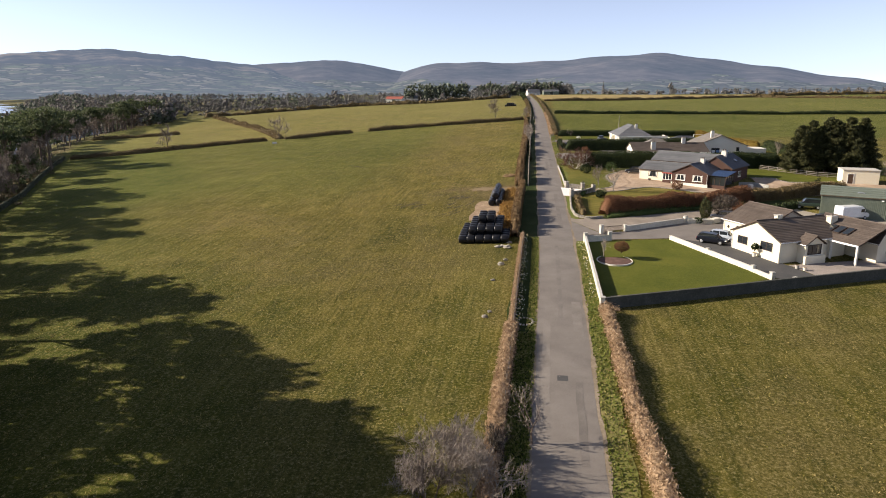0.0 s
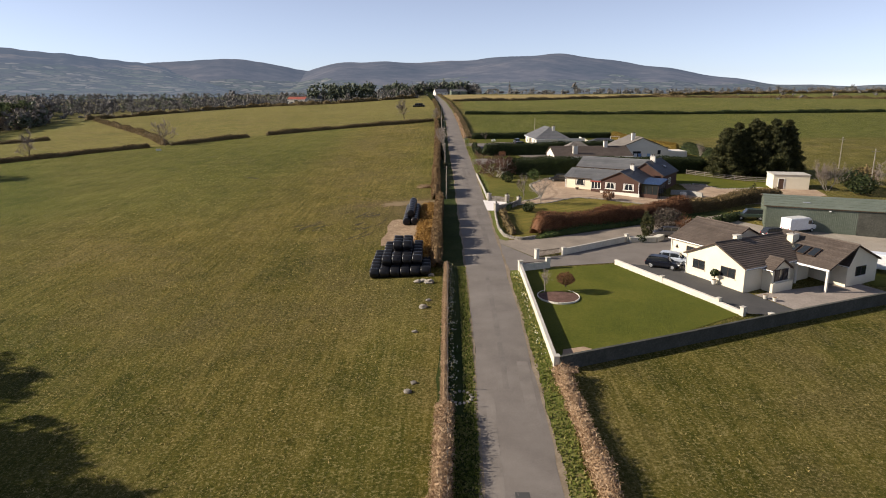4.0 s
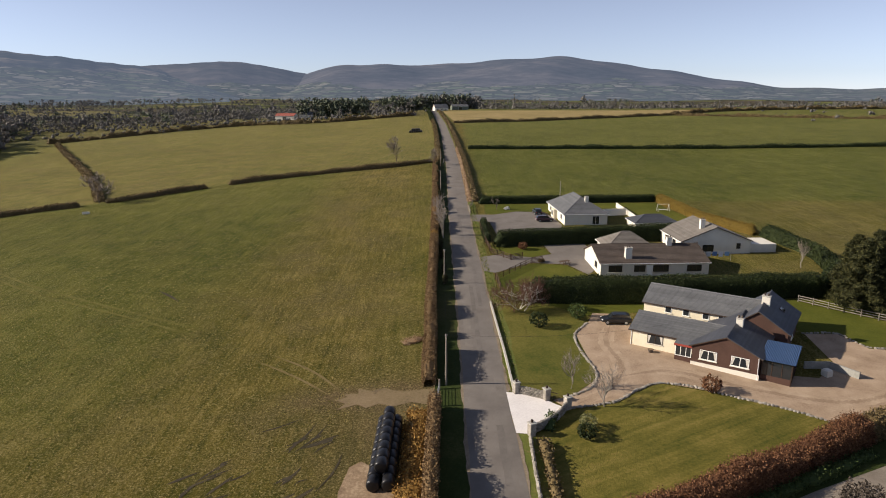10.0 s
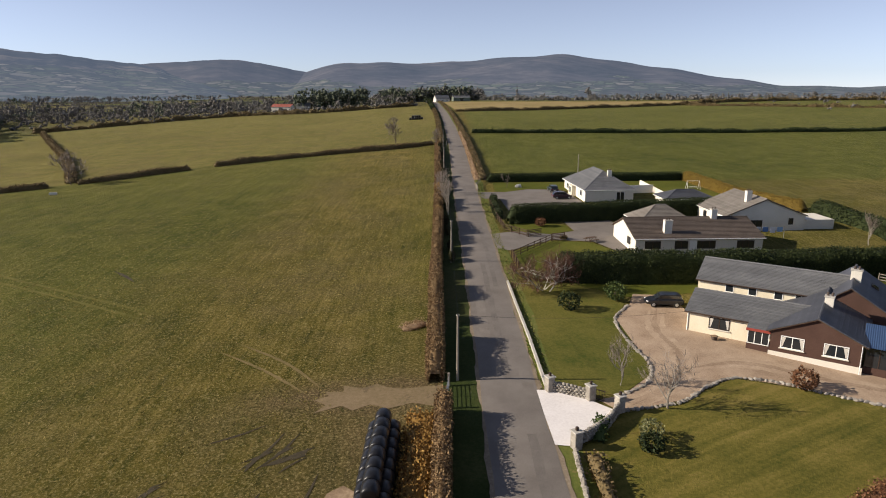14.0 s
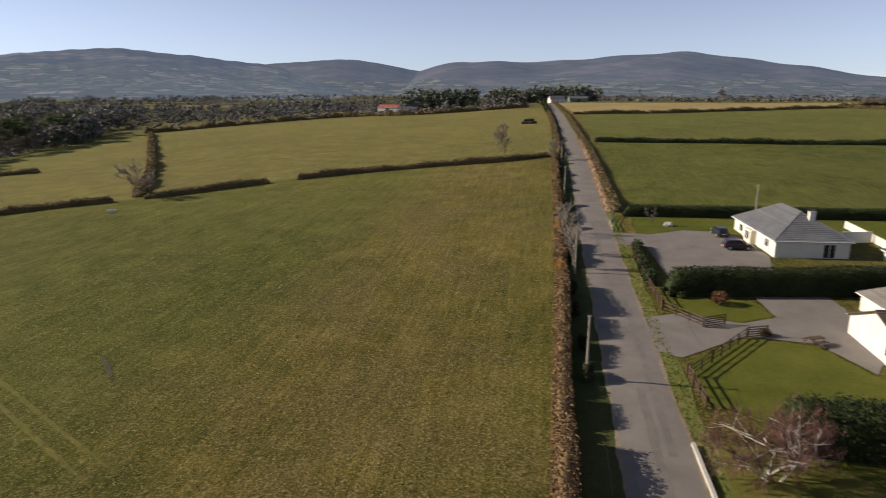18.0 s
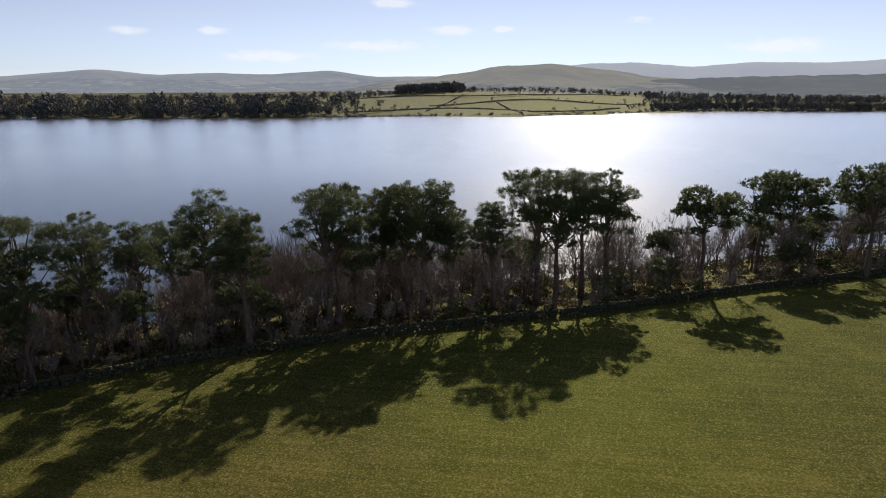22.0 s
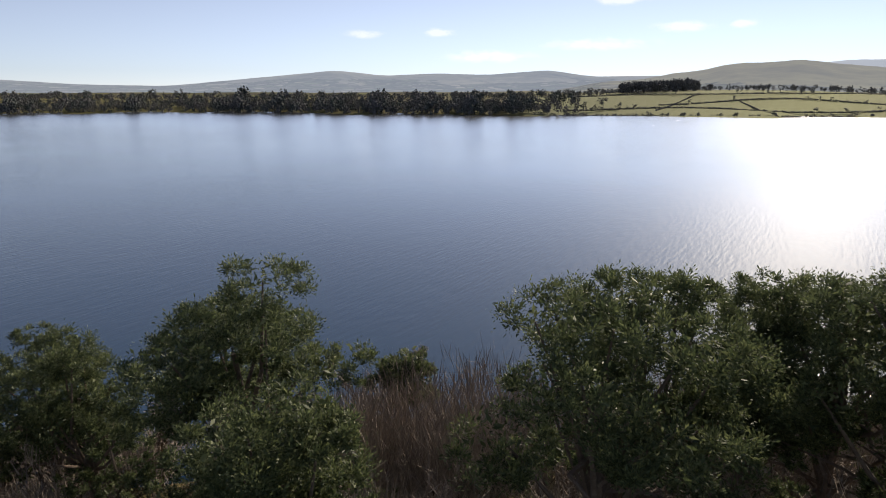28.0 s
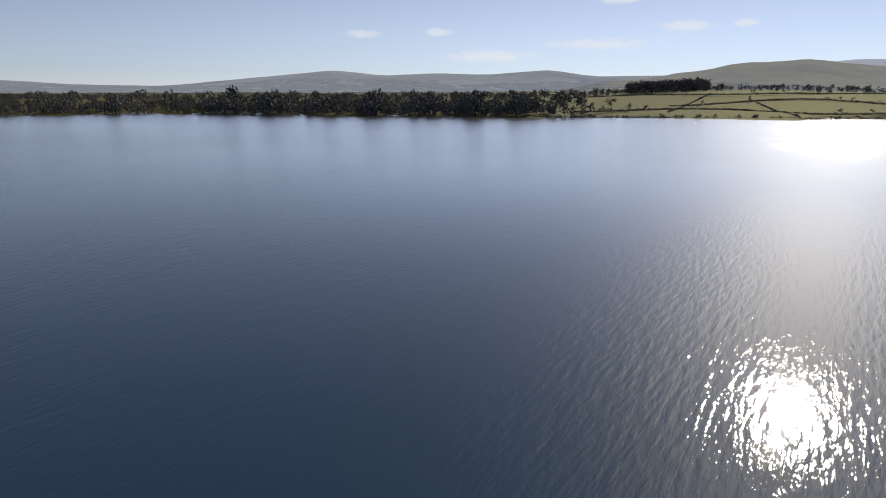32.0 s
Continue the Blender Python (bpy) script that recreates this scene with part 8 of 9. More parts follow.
one_bare(74, 148, 6.5, "bare grey willow by the outbuilding", "bark_pale", 18, 0.7, 7, 2.0, stems=3)
one_bare(62, 185, 6.0, "bare pale garden tree by the hedge", "bark_pale", 19, 0.6, 6, 1.5)
one_bare(10.5, 236, 4.0, "young bare tree on the lawn", "bark", 20, 0.7, 4, 0.8)
one_bare(84, 150, 7.0, "bare brown hedgerow tree", "bark", 21, 1.0, 6, 2.0)
one_bare(92, 158, 6.0, "bare brown hedgerow tree", "bark", 22, 1.0, 6, 2.0)


def shrub(x, y, r, leaf, label, h=None, n=500, seed=0, size=0.2, name="garden_shrub"):
    k = np.random.RandomState(400 + seed)
    h = h or r * 1.5
    c = ball(n, k, 0.55) * np.array([r, r, h / 2]) + np.array([0, 0, h * 0.52])
    c *= 1 + 0.12 * np.sin(c[:, :1] * 5 + seed) * np.cos(c[:, 1:2] * 4)
    v, f = leaves(c, size, k)
    T = tree_thing(name, tube(bmesh.new(), [(0, 0, -0.2), (0, 0, h * 0.5)], [0.09, 0.05], 5), v, f, MAT["bark"], MAT[leaf], label, "", "foliage", "shrub")
    T.matrix_world = pose(x, y, land_at(x, y))
    return T


shrub(10.8, 157.2, 1.35, "hedge_green", "rounded variegated evergreen shrub on the lawn", 2.1, 700, 1)
shrub(16.8, 160.4, 1.3, "ivy", "rounded dark glossy shrub on the lawn", 2.2, 600, 2)
shrub(11.8, 128.9, 1.0, "hedge_green", "round yellow-green shrub on the lawn", 1.5, 500, 3)
shrub(27.8, 138.4, 1.2, "hedge_copper", "round brown-leaved shrub by the stones", 1.9, 600, 4)
shrub(12.3, 130.7, 0.95, "variegated", "round variegated shrub on the mown lawn", 1.5, 700, 15, 0.13)
shrub(13.0, 201.2 - 3.6, 0.95, "hedge_copper", "clipped golden-brown dome shrub", 1.5, 500, 5)
shrub(9.2, 199.2, 0.6, "hedge_green", "small round clipped evergreen shrub", 0.9, 300, 6)
shrub(11.4, 88.8, 1.05, "hedge_copper", "mop-headed ornamental tree in the flower bed", 1.4, 2600, 7, 0.09).location.z += 0.9
shrub(29.2, 91.4, 0.5, "hedge_green", "small potted bay tree", 0.8, 260, 8).location.z += 1.0
shrub(27.6, 112.9, 1.0, "cypress", "upright dark young spruce", 3.6, 1400, 9, 0.2)
shrub(31.5, 116.2, 2.2, "dark_twig", "dense rounded grey-brown leafless shrub", 3.6, 3600, 10, 0.16)
shrub(26.0, 110.2, 1.0, "hedge_green", "low trailing planter shrubs", 0.9, 400, 11)
shrub(54, 137.5, 0.7, "cypress", "slim upright conifer in the hedge", 3.4, 400, 12)
shrub(15.5, 188.9, 0.7, "hedge_scrub", "low brown plant at the lawn's edge", 0.6, 260, 13)
for i, (x, y) in enumerate([(80, 150), (86, 156), (94, 150), (100, 160), (78, 144), (88, 143)]):
    shrub(x, y, 2.6, "hedge_scrub" if i % 2 else "hedge_green", "dense bushy thicket by the outbuilding", 3.6, 900, 20 + i, 0.35, "thicket")


# ---------------------------------------------------------------- conifers by the lawn
def cypress_thing(seed, h, label):
    k = np.random.RandomState(seed)
    bm = tube(bmesh.new(), [(0, 0, -0.4), (0.05, 0, h * 0.5), (0, 0.05, h * 0.95)], [0.28, 0.17, 0.03], 7)
    cs = []
    for i in range(95):
        t = (i + k.rand()) / 95
        a = i * 2.399 + 0.3 * k.randn()
        R = (0.33 * h) * (1 - t) ** 0.68 * (0.72 + 0.4 * k.rand()) + 0.3
        z0 = 0.05 * h + t * h * 0.93
        tube(bm, [(0, 0, z0), (math.cos(a) * R * 0.8, math.sin(a) * R * 0.8, z0 + R * 0.15)], [0.05, 0.015], 3)
        n = int(90 + 110 * R)
        f = k.rand(n) ** 0.6
        w = k.randn(n, 3) * np.array([0.18, 0.18, 0.12]) * (0.5 + R * 0.35)
        cs.append(np.stack([np.cos(a) * R * f, np.sin(a) * R * f, z0 + R * (0.28 * f * f - 0.1 * f)], 1) + w)
    v, f = leaves(np.concatenate(cs), 0.2, k, 2.3, 0.0, 0.3)
    return tree_thing("conifer", bm, v, f, MAT["bark"], MAT["cypress"], label, "conifers beside the lawn", "foliage")


CYP = [cypress_thing(500, 12.0, "tall dense dark green conifer"), cypress_thing(501, 12.0, "broad dark conifer with drooping tips")]
place_all(CYP[0], [(59.6, 163.8, 0.92), (66.5, 166, 1.06), (74.0, 166.5, 1.04), (70, 171, 0.98)], rs)
place_all(CYP[1], [(62.8, 166, 1.0), (70.5, 165, 1.07), (61.5, 169, 0.88)], rs)


# ---------------------------------------------------------------- poles, posts and wires
def pole(x, y, h, label, cross=False):
    z = land_at(x, y)
    P = empty("utility_pole", pose(x, y, z), label, "pole", "poles along the road")
    part("shaft", tube(bmesh.new(), [(0, 0, -0.4), (0, 0, h)], [0.13, 0.09], 8), MAT["pole_wood"], P)
    if cross:
        part("crossarm", boxed(-0.8, -0.05, h - 0.5, 0.8, 0.05, h - 0.4), MAT["pole_wood"], P)
    for s in (-0.1, 0.1):
        part("insulator", tube(bmesh.new(), [(s, 0, h - 0.1), (s, 0, h + 0.08)], [0.03, 0.04], 6), MAT["concrete"], P)


for x, y, h in ((-2.2, 139.9, 6.2), (-2.6, 176, 6.0), (-3.0, 207, 6.4), (-4.2, 262, 6.2), (-4.8, 316, 6.2)):
    pole(x, y, h, "weathered wooden telegraph pole in the roadside hedge")
pole(83.5, 150.0, 8.0, "weathered wooden electricity pole by the thicket", True)
pole(92.0, 176.0, 7.5, "weathered wooden electricity pole in the pasture", True)
pole(26.4, 235.0, 7.6, "slim white flagpole behind the house")


def wire(a, b, sag, name="overhead_wire"):
    pts = []
    for i in range(13):
        t = i / 12
        pts.append((a[0] + (b[0] - a[0]) * t, a[1] + (b[1] - a[1]) * t, a[2] + (b[2] - a[2]) * t - sag * 4 * t * (1 - t)))
    tagged(part(name, tube(bmesh.new(), pts, [0.012] * 13, 3), MAT["rubber"]), "thin black overhead cable between poles", "cable")


tops = [(-2.2, 139.9, land_at(-2.2, 139.9) + 6.2), (-2.6, 176, land_at(-2.6, 176) + 6.0), (-3.0, 207, land_at(-3, 207) + 6.4), (-4.2, 262, land_at(-4.2, 262) + 6.2), (-4.8, 316, land_at(-4.8, 316) + 6.2)]
for a, b in zip(tops, tops[1:]):
    wire(a, b, 0.7)
wire(tops[0], (26.5, 149.0, 12.0), 0.8)

# fence of sheep wire on the left bank, with its posts
Fw = empty("wire_fence", pose(-3.0, 62, land_at(-3.0, 62)), "sagging stock fence of posts and wire beside the road", "fence")
inv = Fw.matrix_world.inverted()
prev = None
for i in range(19):
    y = 47 + i * 2.7
    x = -2.0
    z = land_at(x, y)
    p = inv @ Vector((x, y, z))
    part("post", tube(bmesh.new(), [p + Vector((0, 0, -0.3)), p + Vector((0.03 * random.uniform(-1, 1), 0, 1.62))], [0.04, 0.035], 6), MAT["pole_wood"], Fw)
    if prev:
        for e in (0.35, 0.7, 1.05):
            part("strand", tube(bmesh.new(), [prev + Vector((0, 0, e)), p + Vector((0, 0, e))], [0.008, 0.008], 3), MAT["galv"], Fw)
    prev = p

# ---------------------------------------------------------------- small things
def rock(x, y, r, label="pale rough boulder in the grass", mat="stone"):
    bm = bmesh.new()
    bmesh.ops.create_icosphere(bm, subdivisions=2, radius=r)
    for v in bm.verts:
        k = 0.8 + 0.4 * noise.noise(v.co * 1.9 / r + Vector((x, y, 0)))
        v.co = Vector((v.co.x * k * 1.2, v.co.y * k, v.co.z * k * 0.7))
    ob = part("boulder", bm, MAT[mat])
    ob.location = (x, y, land_at(x, y) + r * 0.25)
    tagged(ob, label, "boulder", "loose stones along the field")


for x, y, r in ((-4.6, 84.5, 0.5), (-4.1, 86.5, 0.35), (-4.2, 92.4, 0.6), (-4.9, 93.1, 0.4), (-5.6, 92.8, 0.45), (-5.2, 66.0, 0.35), (-4.8, 67.5, 0.3), (-4.0, 95, 0.4), (-7.1, 152.6, 0.28), (-5.2, 78, 0.3)):
    rock(x, y, r)
rock(13.1, 236.6, 0.85, "large white-painted garden boulder", "white_render")
drowned = one_bare(-157.6, 74.9, 2.4, "drowned bare bush standing in the lake", "bark", 30, 1.3, 5, 1.6, "bare_shrub", 5)
drowned.location.z = LAKE_Z - 0.4

trough = empty("water_trough", pose(-105.7, 254.1, land_at(-105.7, 254.1), 0, 0, 20), "white concrete drinking trough in the pasture", "trough")
part("basin", box(box(box(box(boxed(-0.9, -0.4, 0, 0.9, 0.4, 0.12), -0.9, -0.4, 0.12, -0.8, 0.4, 0.55), 0.8, -0.4, 0.12, 0.9, 0.4, 0.55), -0.8, -0.4, 0.12, 0.8, -0.3, 0.55), -0.8, 0.3, 0.12, 0.8, 0.4, 0.55), MAT["white_render"], trough)
part("water", boxed(-0.8, -0.3, 0.12, 0.8, 0.3, 0.45), MAT["water"], trough)


def pot(x, y, r, h, mat, label):
    P = empty("plant_pot", pose(x, y, land_at(x, y) + 0.07), label, "plant pot")
    part("bowl", tube(bmesh.new(), [(0, 0, 0), (0, 0, h * 0.9), (0, 0, h)], [r * 0.7, r, r * 1.08], 14), MAT[mat], P)
    part("soil", tube(bmesh.new(), [(0, 0, h), (0, 0, h + 0.02)], [r * 0.9, r * 0.85], 12), MAT["soil"], P)


pot(29.2, 91.4, 0.32, 0.55, "white_render", "white pot holding a small bay tree")
pot(33.0, 86.6, 0.28, 0.45, "concrete", "grey pot by the bay window")
pot(33.7, 85.9, 0.25, 0.4, "white_render", "white pot by the bay window")
pot(24.0, 148.6, 0.35, 0.4, "tile_brown", "dark tub below the window")

ringed = empty("stone_ring", pose(-0.95, 64.7, land_at(-0.95, 64.7)), "ring of whitewashed stones round a roadside flower patch", "stone edging")
for i in range(15):
    a = 2 * math.pi * i / 15
    p = Vector((0.85 * math.cos(a), 0.95 * math.sin(a), 0))
    shared("stone", STONES[i % 6], ringed, Matrix.Translation(p + Vector((0, 0, land_at(-0.95 + p.x, 64.7 + p.y) - land_at(-0.95, 64.7) + 0.1))) @ Matrix.Rotation(a, 4, "Z") @ Matrix.Scale(0.62, 4))
hedge("brush_pile", [(-8.0, 152.0), (-6.8, 152.6), (-5.6, 153.6)], 1.3, 0.55, "dead_grass", "heap of old straw and brush in the pasture", 0.16, 120, 49, 0.35, stretch=2.0, category="brush")

# picnic bench and swing frame
PB = empty("picnic_bench", pose(19.6, 185.0 + 2.2, land_at(19.6, 187.2) + 0.06, 0, 0, 25), "brown timber picnic bench on the forecourt", "bench")
part("tabletop", boxed(-0.9, -0.36, 0.7, 0.9, 0.36, 0.75), MAT["timber"], PB)
for s in (-1, 1):
    part("seat", boxed(-0.9, s * 0.7 - 0.14, 0.42, 0.9, s * 0.7 + 0.14, 0.46), MAT["timber"], PB)
    part("frame", tube(bmesh.new(), [(s * 0.6, -0.75, 0), (s * 0.6, -0.3, 0.7), (s * 0.6, 0.3, 0.7), (s * 0.6, 0.75, 0)], [0.05] * 4, 4), MAT["timber"], PB)
SW = empty("garden_swing", pose(52.4, 234.0, land_at(52.4, 234)), "white metal garden swing frame on the lawn", "swing")
for xx in (-1.4, 1.4):
    part("leg", tube(bmesh.new(), [(xx, -0.8, 0), (xx, 0, 1.9), (xx, 0.8, 0)], [0.04] * 3, 6), MAT["frame_white"], SW)
part("bar", tube(bmesh.new(), [(-1.5, 0, 1.9), (1.5, 0, 1.9)], [0.045] * 2, 6), MAT["frame_white"], SW)
part("seat", boxed(-0.9, -0.25, 0.5, 0.9, 0.25, 0.56), MAT["frame_white"], SW)
CL = empty("clothes_line", pose(46.0, 189.4, land_at(46, 189)), "clothes line with white and blue washing", "clothes line")
for xx in (0, 5.0):
    part("post", tube(bmesh.new(), [(xx, 0, 0), (xx, 0, 1.9)], [0.04, 0.04], 6), MAT["galv"], CL)
part("line", tube(bmesh.new(), [(0, 0, 1.85), (5, 0, 1.85)], [0.01, 0.01], 3), MAT["galv"], CL)
for k, c in enumerate(((0.7, 0.7, 0.72), (0.12, 0.22, 0.45), (0.7, 0.7, 0.72), (0.25, 0.4, 0.6))):
    part("washing", boxed(0.4 + k * 1.15, -0.02, 0.9 + 0.15 * (k % 2), 1.25 + k * 1.15, 0.02, 1.85), paint(f"cloth_{k}", c, 0.9, 0, 0), CL)
WB = empty("bulk_bag", pose(43.2, 142.6, land_at(43.2, 142.6) + 0.05, 0, 0, 20), "white bulk sack of gravel in the yard", "sack")
part("bag", loft([[(x, y, z) for x, y in ((-0.45, -0.45), (0.45, -0.42), (0.48, 0.45), (-0.42, 0.47))] for z in (0, 0.3, 0.7)] + [[(x * 0.7, y * 0.7, 0.85) for x, y in ((-0.45, -0.45), (0.45, -0.42), (0.48, 0.45), (-0.42, 0.47))]]), MAT["white_render"], WB)

# daffodils along the banks
def flowers(name, pts, n, spread, seed, label, white):
    k = np.random.RandomState(seed)
    p = spline(pts, 0.3)
    i = k.randint(0, len(p), n)
    x, y = p[i, 0] + k.randn(n) * spread, p[i, 1] + k.randn(n) * 0.3
    z = land(x, y)
    v, f = leaves(np.stack([x, y, z + 0.38 + 0.1 * k.rand(n)], 1), 0.11, k, 0.9)
    tagged(new(name, mesh_data(name, v, f, white)), label, "flowers", kind="stuff")
    v, f = leaves(np.stack([x, y, z + 0.18], 1).repeat(3, 0) + k.randn(3 * n, 3) * 0.05, 0.13, k, 1.7, 0.8, 0.2)
    tagged(new(name + "_leaves", mesh_data(name + "_leaves", v, f, MAT["ivy"])), "green daffodil leaves in tufts", "flower leaves", kind="stuff")


MAT["petal"] = leaf_material("petal", (0.75, 0.72, 0.55), (0.82, 0.80, 0.70), (0.80, 0.66, 0.12), 0.7, 0.3)
flowers("daffodils", [(-1.6, 63), (-1.6, 80), (-1.6, 98)], 420, 0.24, 1, "pale daffodils along the roadside bank", MAT["petal"])
flowers("daffodils", [(6.5, 72), (6.5, 84), (6.4, 95)], 150, 0.22, 2, "pale daffodils below the garden wall", MAT["petal"])

# ragged grass along the verges
def tufts(name, regions, n, size, leaf, label, seed):
    k = np.random.RandomState(seed)
    xs, ys = [], []
    for (x0, x1, y0, y1, share) in regions:
        m = int(n * share)
        y = y0 + (y1 - y0) * k.rand(m)
        xs.append(road_x(y) + x0 + (x1 - x0) * k.rand(m))
        ys.append(y)
    x, y = np.concatenate(xs), np.concatenate(ys)
    v, f = leaves(np.stack([x, y, land(x, y) + size * 0.35], 1), size, k, 1.6, 0.75)
    tagged(new(name, mesh_data(name, v, f, leaf)), label, "grass", kind="stuff")


MAT["blade"] = leaf_material("blade", (0.07, 0.10, 0.016), (0.14, 0.165, 0.03), (0.33, 0.29, 0.11), 0.9, 0.4)
tufts("verge_grass", [(-4.4, -2.6, 20, 62, 0.2), (-3.6, -2.6, 62, 98, 0.08), (2.7, 4.4, 20, 94, 0.12), (2.7, 4.0, 138, 240, 0.06)], 36000, 0.15, MAT["blade"], "rough tufted grass on the verges", 7)


# tussocks over the pasture
def tussocks(name, x0, x1, y0, y1, n, leaf, label, seed, size=0.12, keep=None):
    k = np.random.RandomState(seed)
    c = np.stack([x0 + (x1 - x0) * k.rand(n // 5), y0 + (y1 - y0) * k.rand(n // 5)], 1)
    edge = np.minimum(np.minimum(c[:, 0] - x0, (c[:, 1] - y0) * 0.8), np.minimum((x1 - c[:, 0]) * 3, (y1 - c[:, 1]) * 0.35)) / 22
    c = c[k.rand(len(c)) < edge]
    if keep is not None:
        c = c[keep(c[:, 0], c[:, 1])]
    p = c.repeat(5, 0) + k.randn(5 * len(c), 2) * 0.14
    v, f = leaves(np.stack([p[:, 0], p[:, 1], land(p[:, 0], p[:, 1]) + size * 0.25], 1), size, k, 1.5, 0.35, 0.3)
    tagged(new(name, mesh_data(name, v, f, leaf)), label, "grass", kind="stuff")


MAT["tussock"] = leaf_material("tussock", (0.06, 0.066, 0.011), (0.19, 0.165, 0.035), (0.46, 0.36, 0.155), 0.95, 0.3)
tussocks("pasture_tussocks", -78, -5.5, 10, 230, 110000, MAT["tussock"], "yellowed grass tussocks all over the pasture", 51, keep=lambda x, y: (np.abs(x + 8) > 4.6) | (y < 96) | (y > 140))
tussocks("meadow_tussocks", 9.8, 46, 22, 76, 22000, MAT["tussock"], "tufts of green and yellow meadow grass", 52, keep=lambda x, y: y < 66 + 0.36 * (x - 8))

# ---------------------------------------------------------------- distant trees
CUBE = np.array([(a, b, c) for a in (-1, 1) for b in (-1, 1) for c in (-1, 1)], float) / math.sqrt(3)
CUBE_F = np.array([(0, 1, 3, 2), (4, 6, 7, 5), (0, 4, 5, 1), (2, 3, 7, 6), (0, 2, 6, 4), (1, 5, 7, 3)])


def clumps(centres, radii, rs):
    """Small jagged lumps that close a far crown."""
    m = len(centres)
    a = rs.rand(m) * 6.28
    base = CUBE[None] * (0.75 + 0.5 * rs.rand(m, 8, 1))
    x = base[..., 0] * np.cos(a)[:, None] - base[..., 1] * np.sin(a)[:, None]
    y = base[..., 0] * np.sin(a)[:, None] + base[..., 1] * np.cos(a)[:, None]
    v = np.stack([x, y, base[..., 2]], -1) * radii[:, None, None] + centres[:, None]
    return v.reshape(-1, 3), (CUBE_F[None] + 8 * np.arange(m)[:, None, None]).reshape(-1, 4)


def far_tree_bits(rs, x, y, h):
    """A far tree as a heap of clumps fringed with leaves; low ones are hedge bushes."""
    foot = np.array([x, y, land_at(x, y)])
    if h <= 5:
        c = ball(3, rs, 0.3) * np.array([h * 0.5, h * 0.5, h * 0.2]) + foot + np.array([0, 0, h * 0.4])
        d = ball(14, rs, 0.4) * np.array([h * 0.8, h * 0.8, h * 0.5]) + foot + np.array([0, 0, h * 0.5])
        return join([clumps(c, h * (0.25 + 0.15 * rs.rand(3)), rs), leaves(d, h * 0.26, rs)])
    if rs.rand() < 0.05:                # a pointed one
        t = np.linspace(0.15, 1.0, 7)
        c = foot + np.stack([0 * t, 0 * t, h * t], 1)
        d = ball(40, rs, 0.6)
        u = rs.rand(40)
        d = foot + np.stack([d[:, 0] * h * 0.2 * (1.05 - u), d[:, 1] * h * 0.2 * (1.05 - u), h * (0.1 + 0.95 * u)], 1)
        return join([clumps(c, h * 0.17 * (1.1 - t), rs), leaves(d, h * 0.09, rs)])
    m = rs.randint(6, 9)
    wd = 0.28 + 0.16 * rs.rand()
    cc = ball(m, rs, 0.5) * np.array([h * wd, h * wd, h * 0.27]) + foot + np.array([0, 0, h * 0.64])
    cc[:2, 2] -= h * 0.3
    r = h * (0.12 + 0.09 * rs.rand(m))
    d = cc.repeat(9, 0) + ball(m * 9, rs, 0.6) * r.repeat(9)[:, None] * 1.2
    return join([clumps(cc, r * 0.6, rs), leaves(d, h * 0.1, rs)])


def far_wood(name, spots, leaf, label, seed):
    k = np.random.RandomState(seed)
    bits = [far_tree_bits(k, x, y, h) for x, y, h in spots]
    tr = [((x, y, land_at(x, y) - 0.5), (x, y, land_at(x, y) + h * 0.5), h * 0.022) for x, y, h in spots]
    bits.append(twig_quads([t[0] for t in tr], [t[1] for t in tr], [t[2] for t in tr]))
    v, f = join(bits)
    tagged(new(name, mesh_data(name, v, f, leaf)), label, "trees", kind="stuff")


def polar_spot(az, r):
    return O_X - r * math.sin(radians(az)), O_Y + r * math.cos(radians(az))


k = np.random.RandomState(21)
# far crowns: base colours paled and greyed to stand in for haze
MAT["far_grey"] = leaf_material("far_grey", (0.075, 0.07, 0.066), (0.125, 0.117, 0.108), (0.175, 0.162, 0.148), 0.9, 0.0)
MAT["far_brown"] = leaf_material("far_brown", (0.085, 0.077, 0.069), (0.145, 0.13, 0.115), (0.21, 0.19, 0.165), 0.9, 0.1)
MAT["shore_grey_hazed"] = leaf_material("shore_grey_hazed", (0.085, 0.084, 0.084), (0.112, 0.109, 0.106), (0.138, 0.132, 0.126), 0.9, 0.0)
MAT["shore_green_hazed"] = leaf_material("shore_green_hazed", (0.05, 0.057, 0.054), (0.07, 0.08, 0.072), (0.092, 0.102, 0.09), 0.9, 0.0)
sh_a, sh_r = [a for a, _ in SHORE], [b for _, b in SHORE]
g, b = [], []


def lumps(a):
    """Uneven height and depth of the woods along the shore."""
    return 0.5 + 0.25 * math.sin(a * 1.7 + 1.0) + 0.17 * math.sin(a * 4.1) + 0.12 * math.sin(a * 9.7 + 2.0)


def shore_spot(az, off):
    return polar_spot(az, np.interp(az, sh_a, sh_r) + off)


for _ in range(2100):               # the wooded far shore
    az = 107 + 54.5 * k.rand()
    if k.rand() > min(1.0, ((az - 106.5) / 10.0) ** 2):
        continue
    u = k.rand() ** 1.4
    x, y = shore_spot(az, 5 + 240 * u)
    h = (6 + 4 * k.rand() + 18 * lumps(az) ** 2 * (0.4 + 0.6 * k.rand())) * (1.15 if az < 139 else 0.85)
    (g if k.rand() < 0.45 else b).append((x, y, h))
for _ in range(900):               # more woods on the flat land behind
    az = 106 + 56 * k.rand()
    if k.rand() > (az - 106) / 9:
        continue
    x, y = shore_spot(az, 240 + 650 * k.rand())
    (g if k.rand() < 0.45 else b).append((x, y, 10 + 14 * k.rand() * lumps(az * 1.7) ** 2))
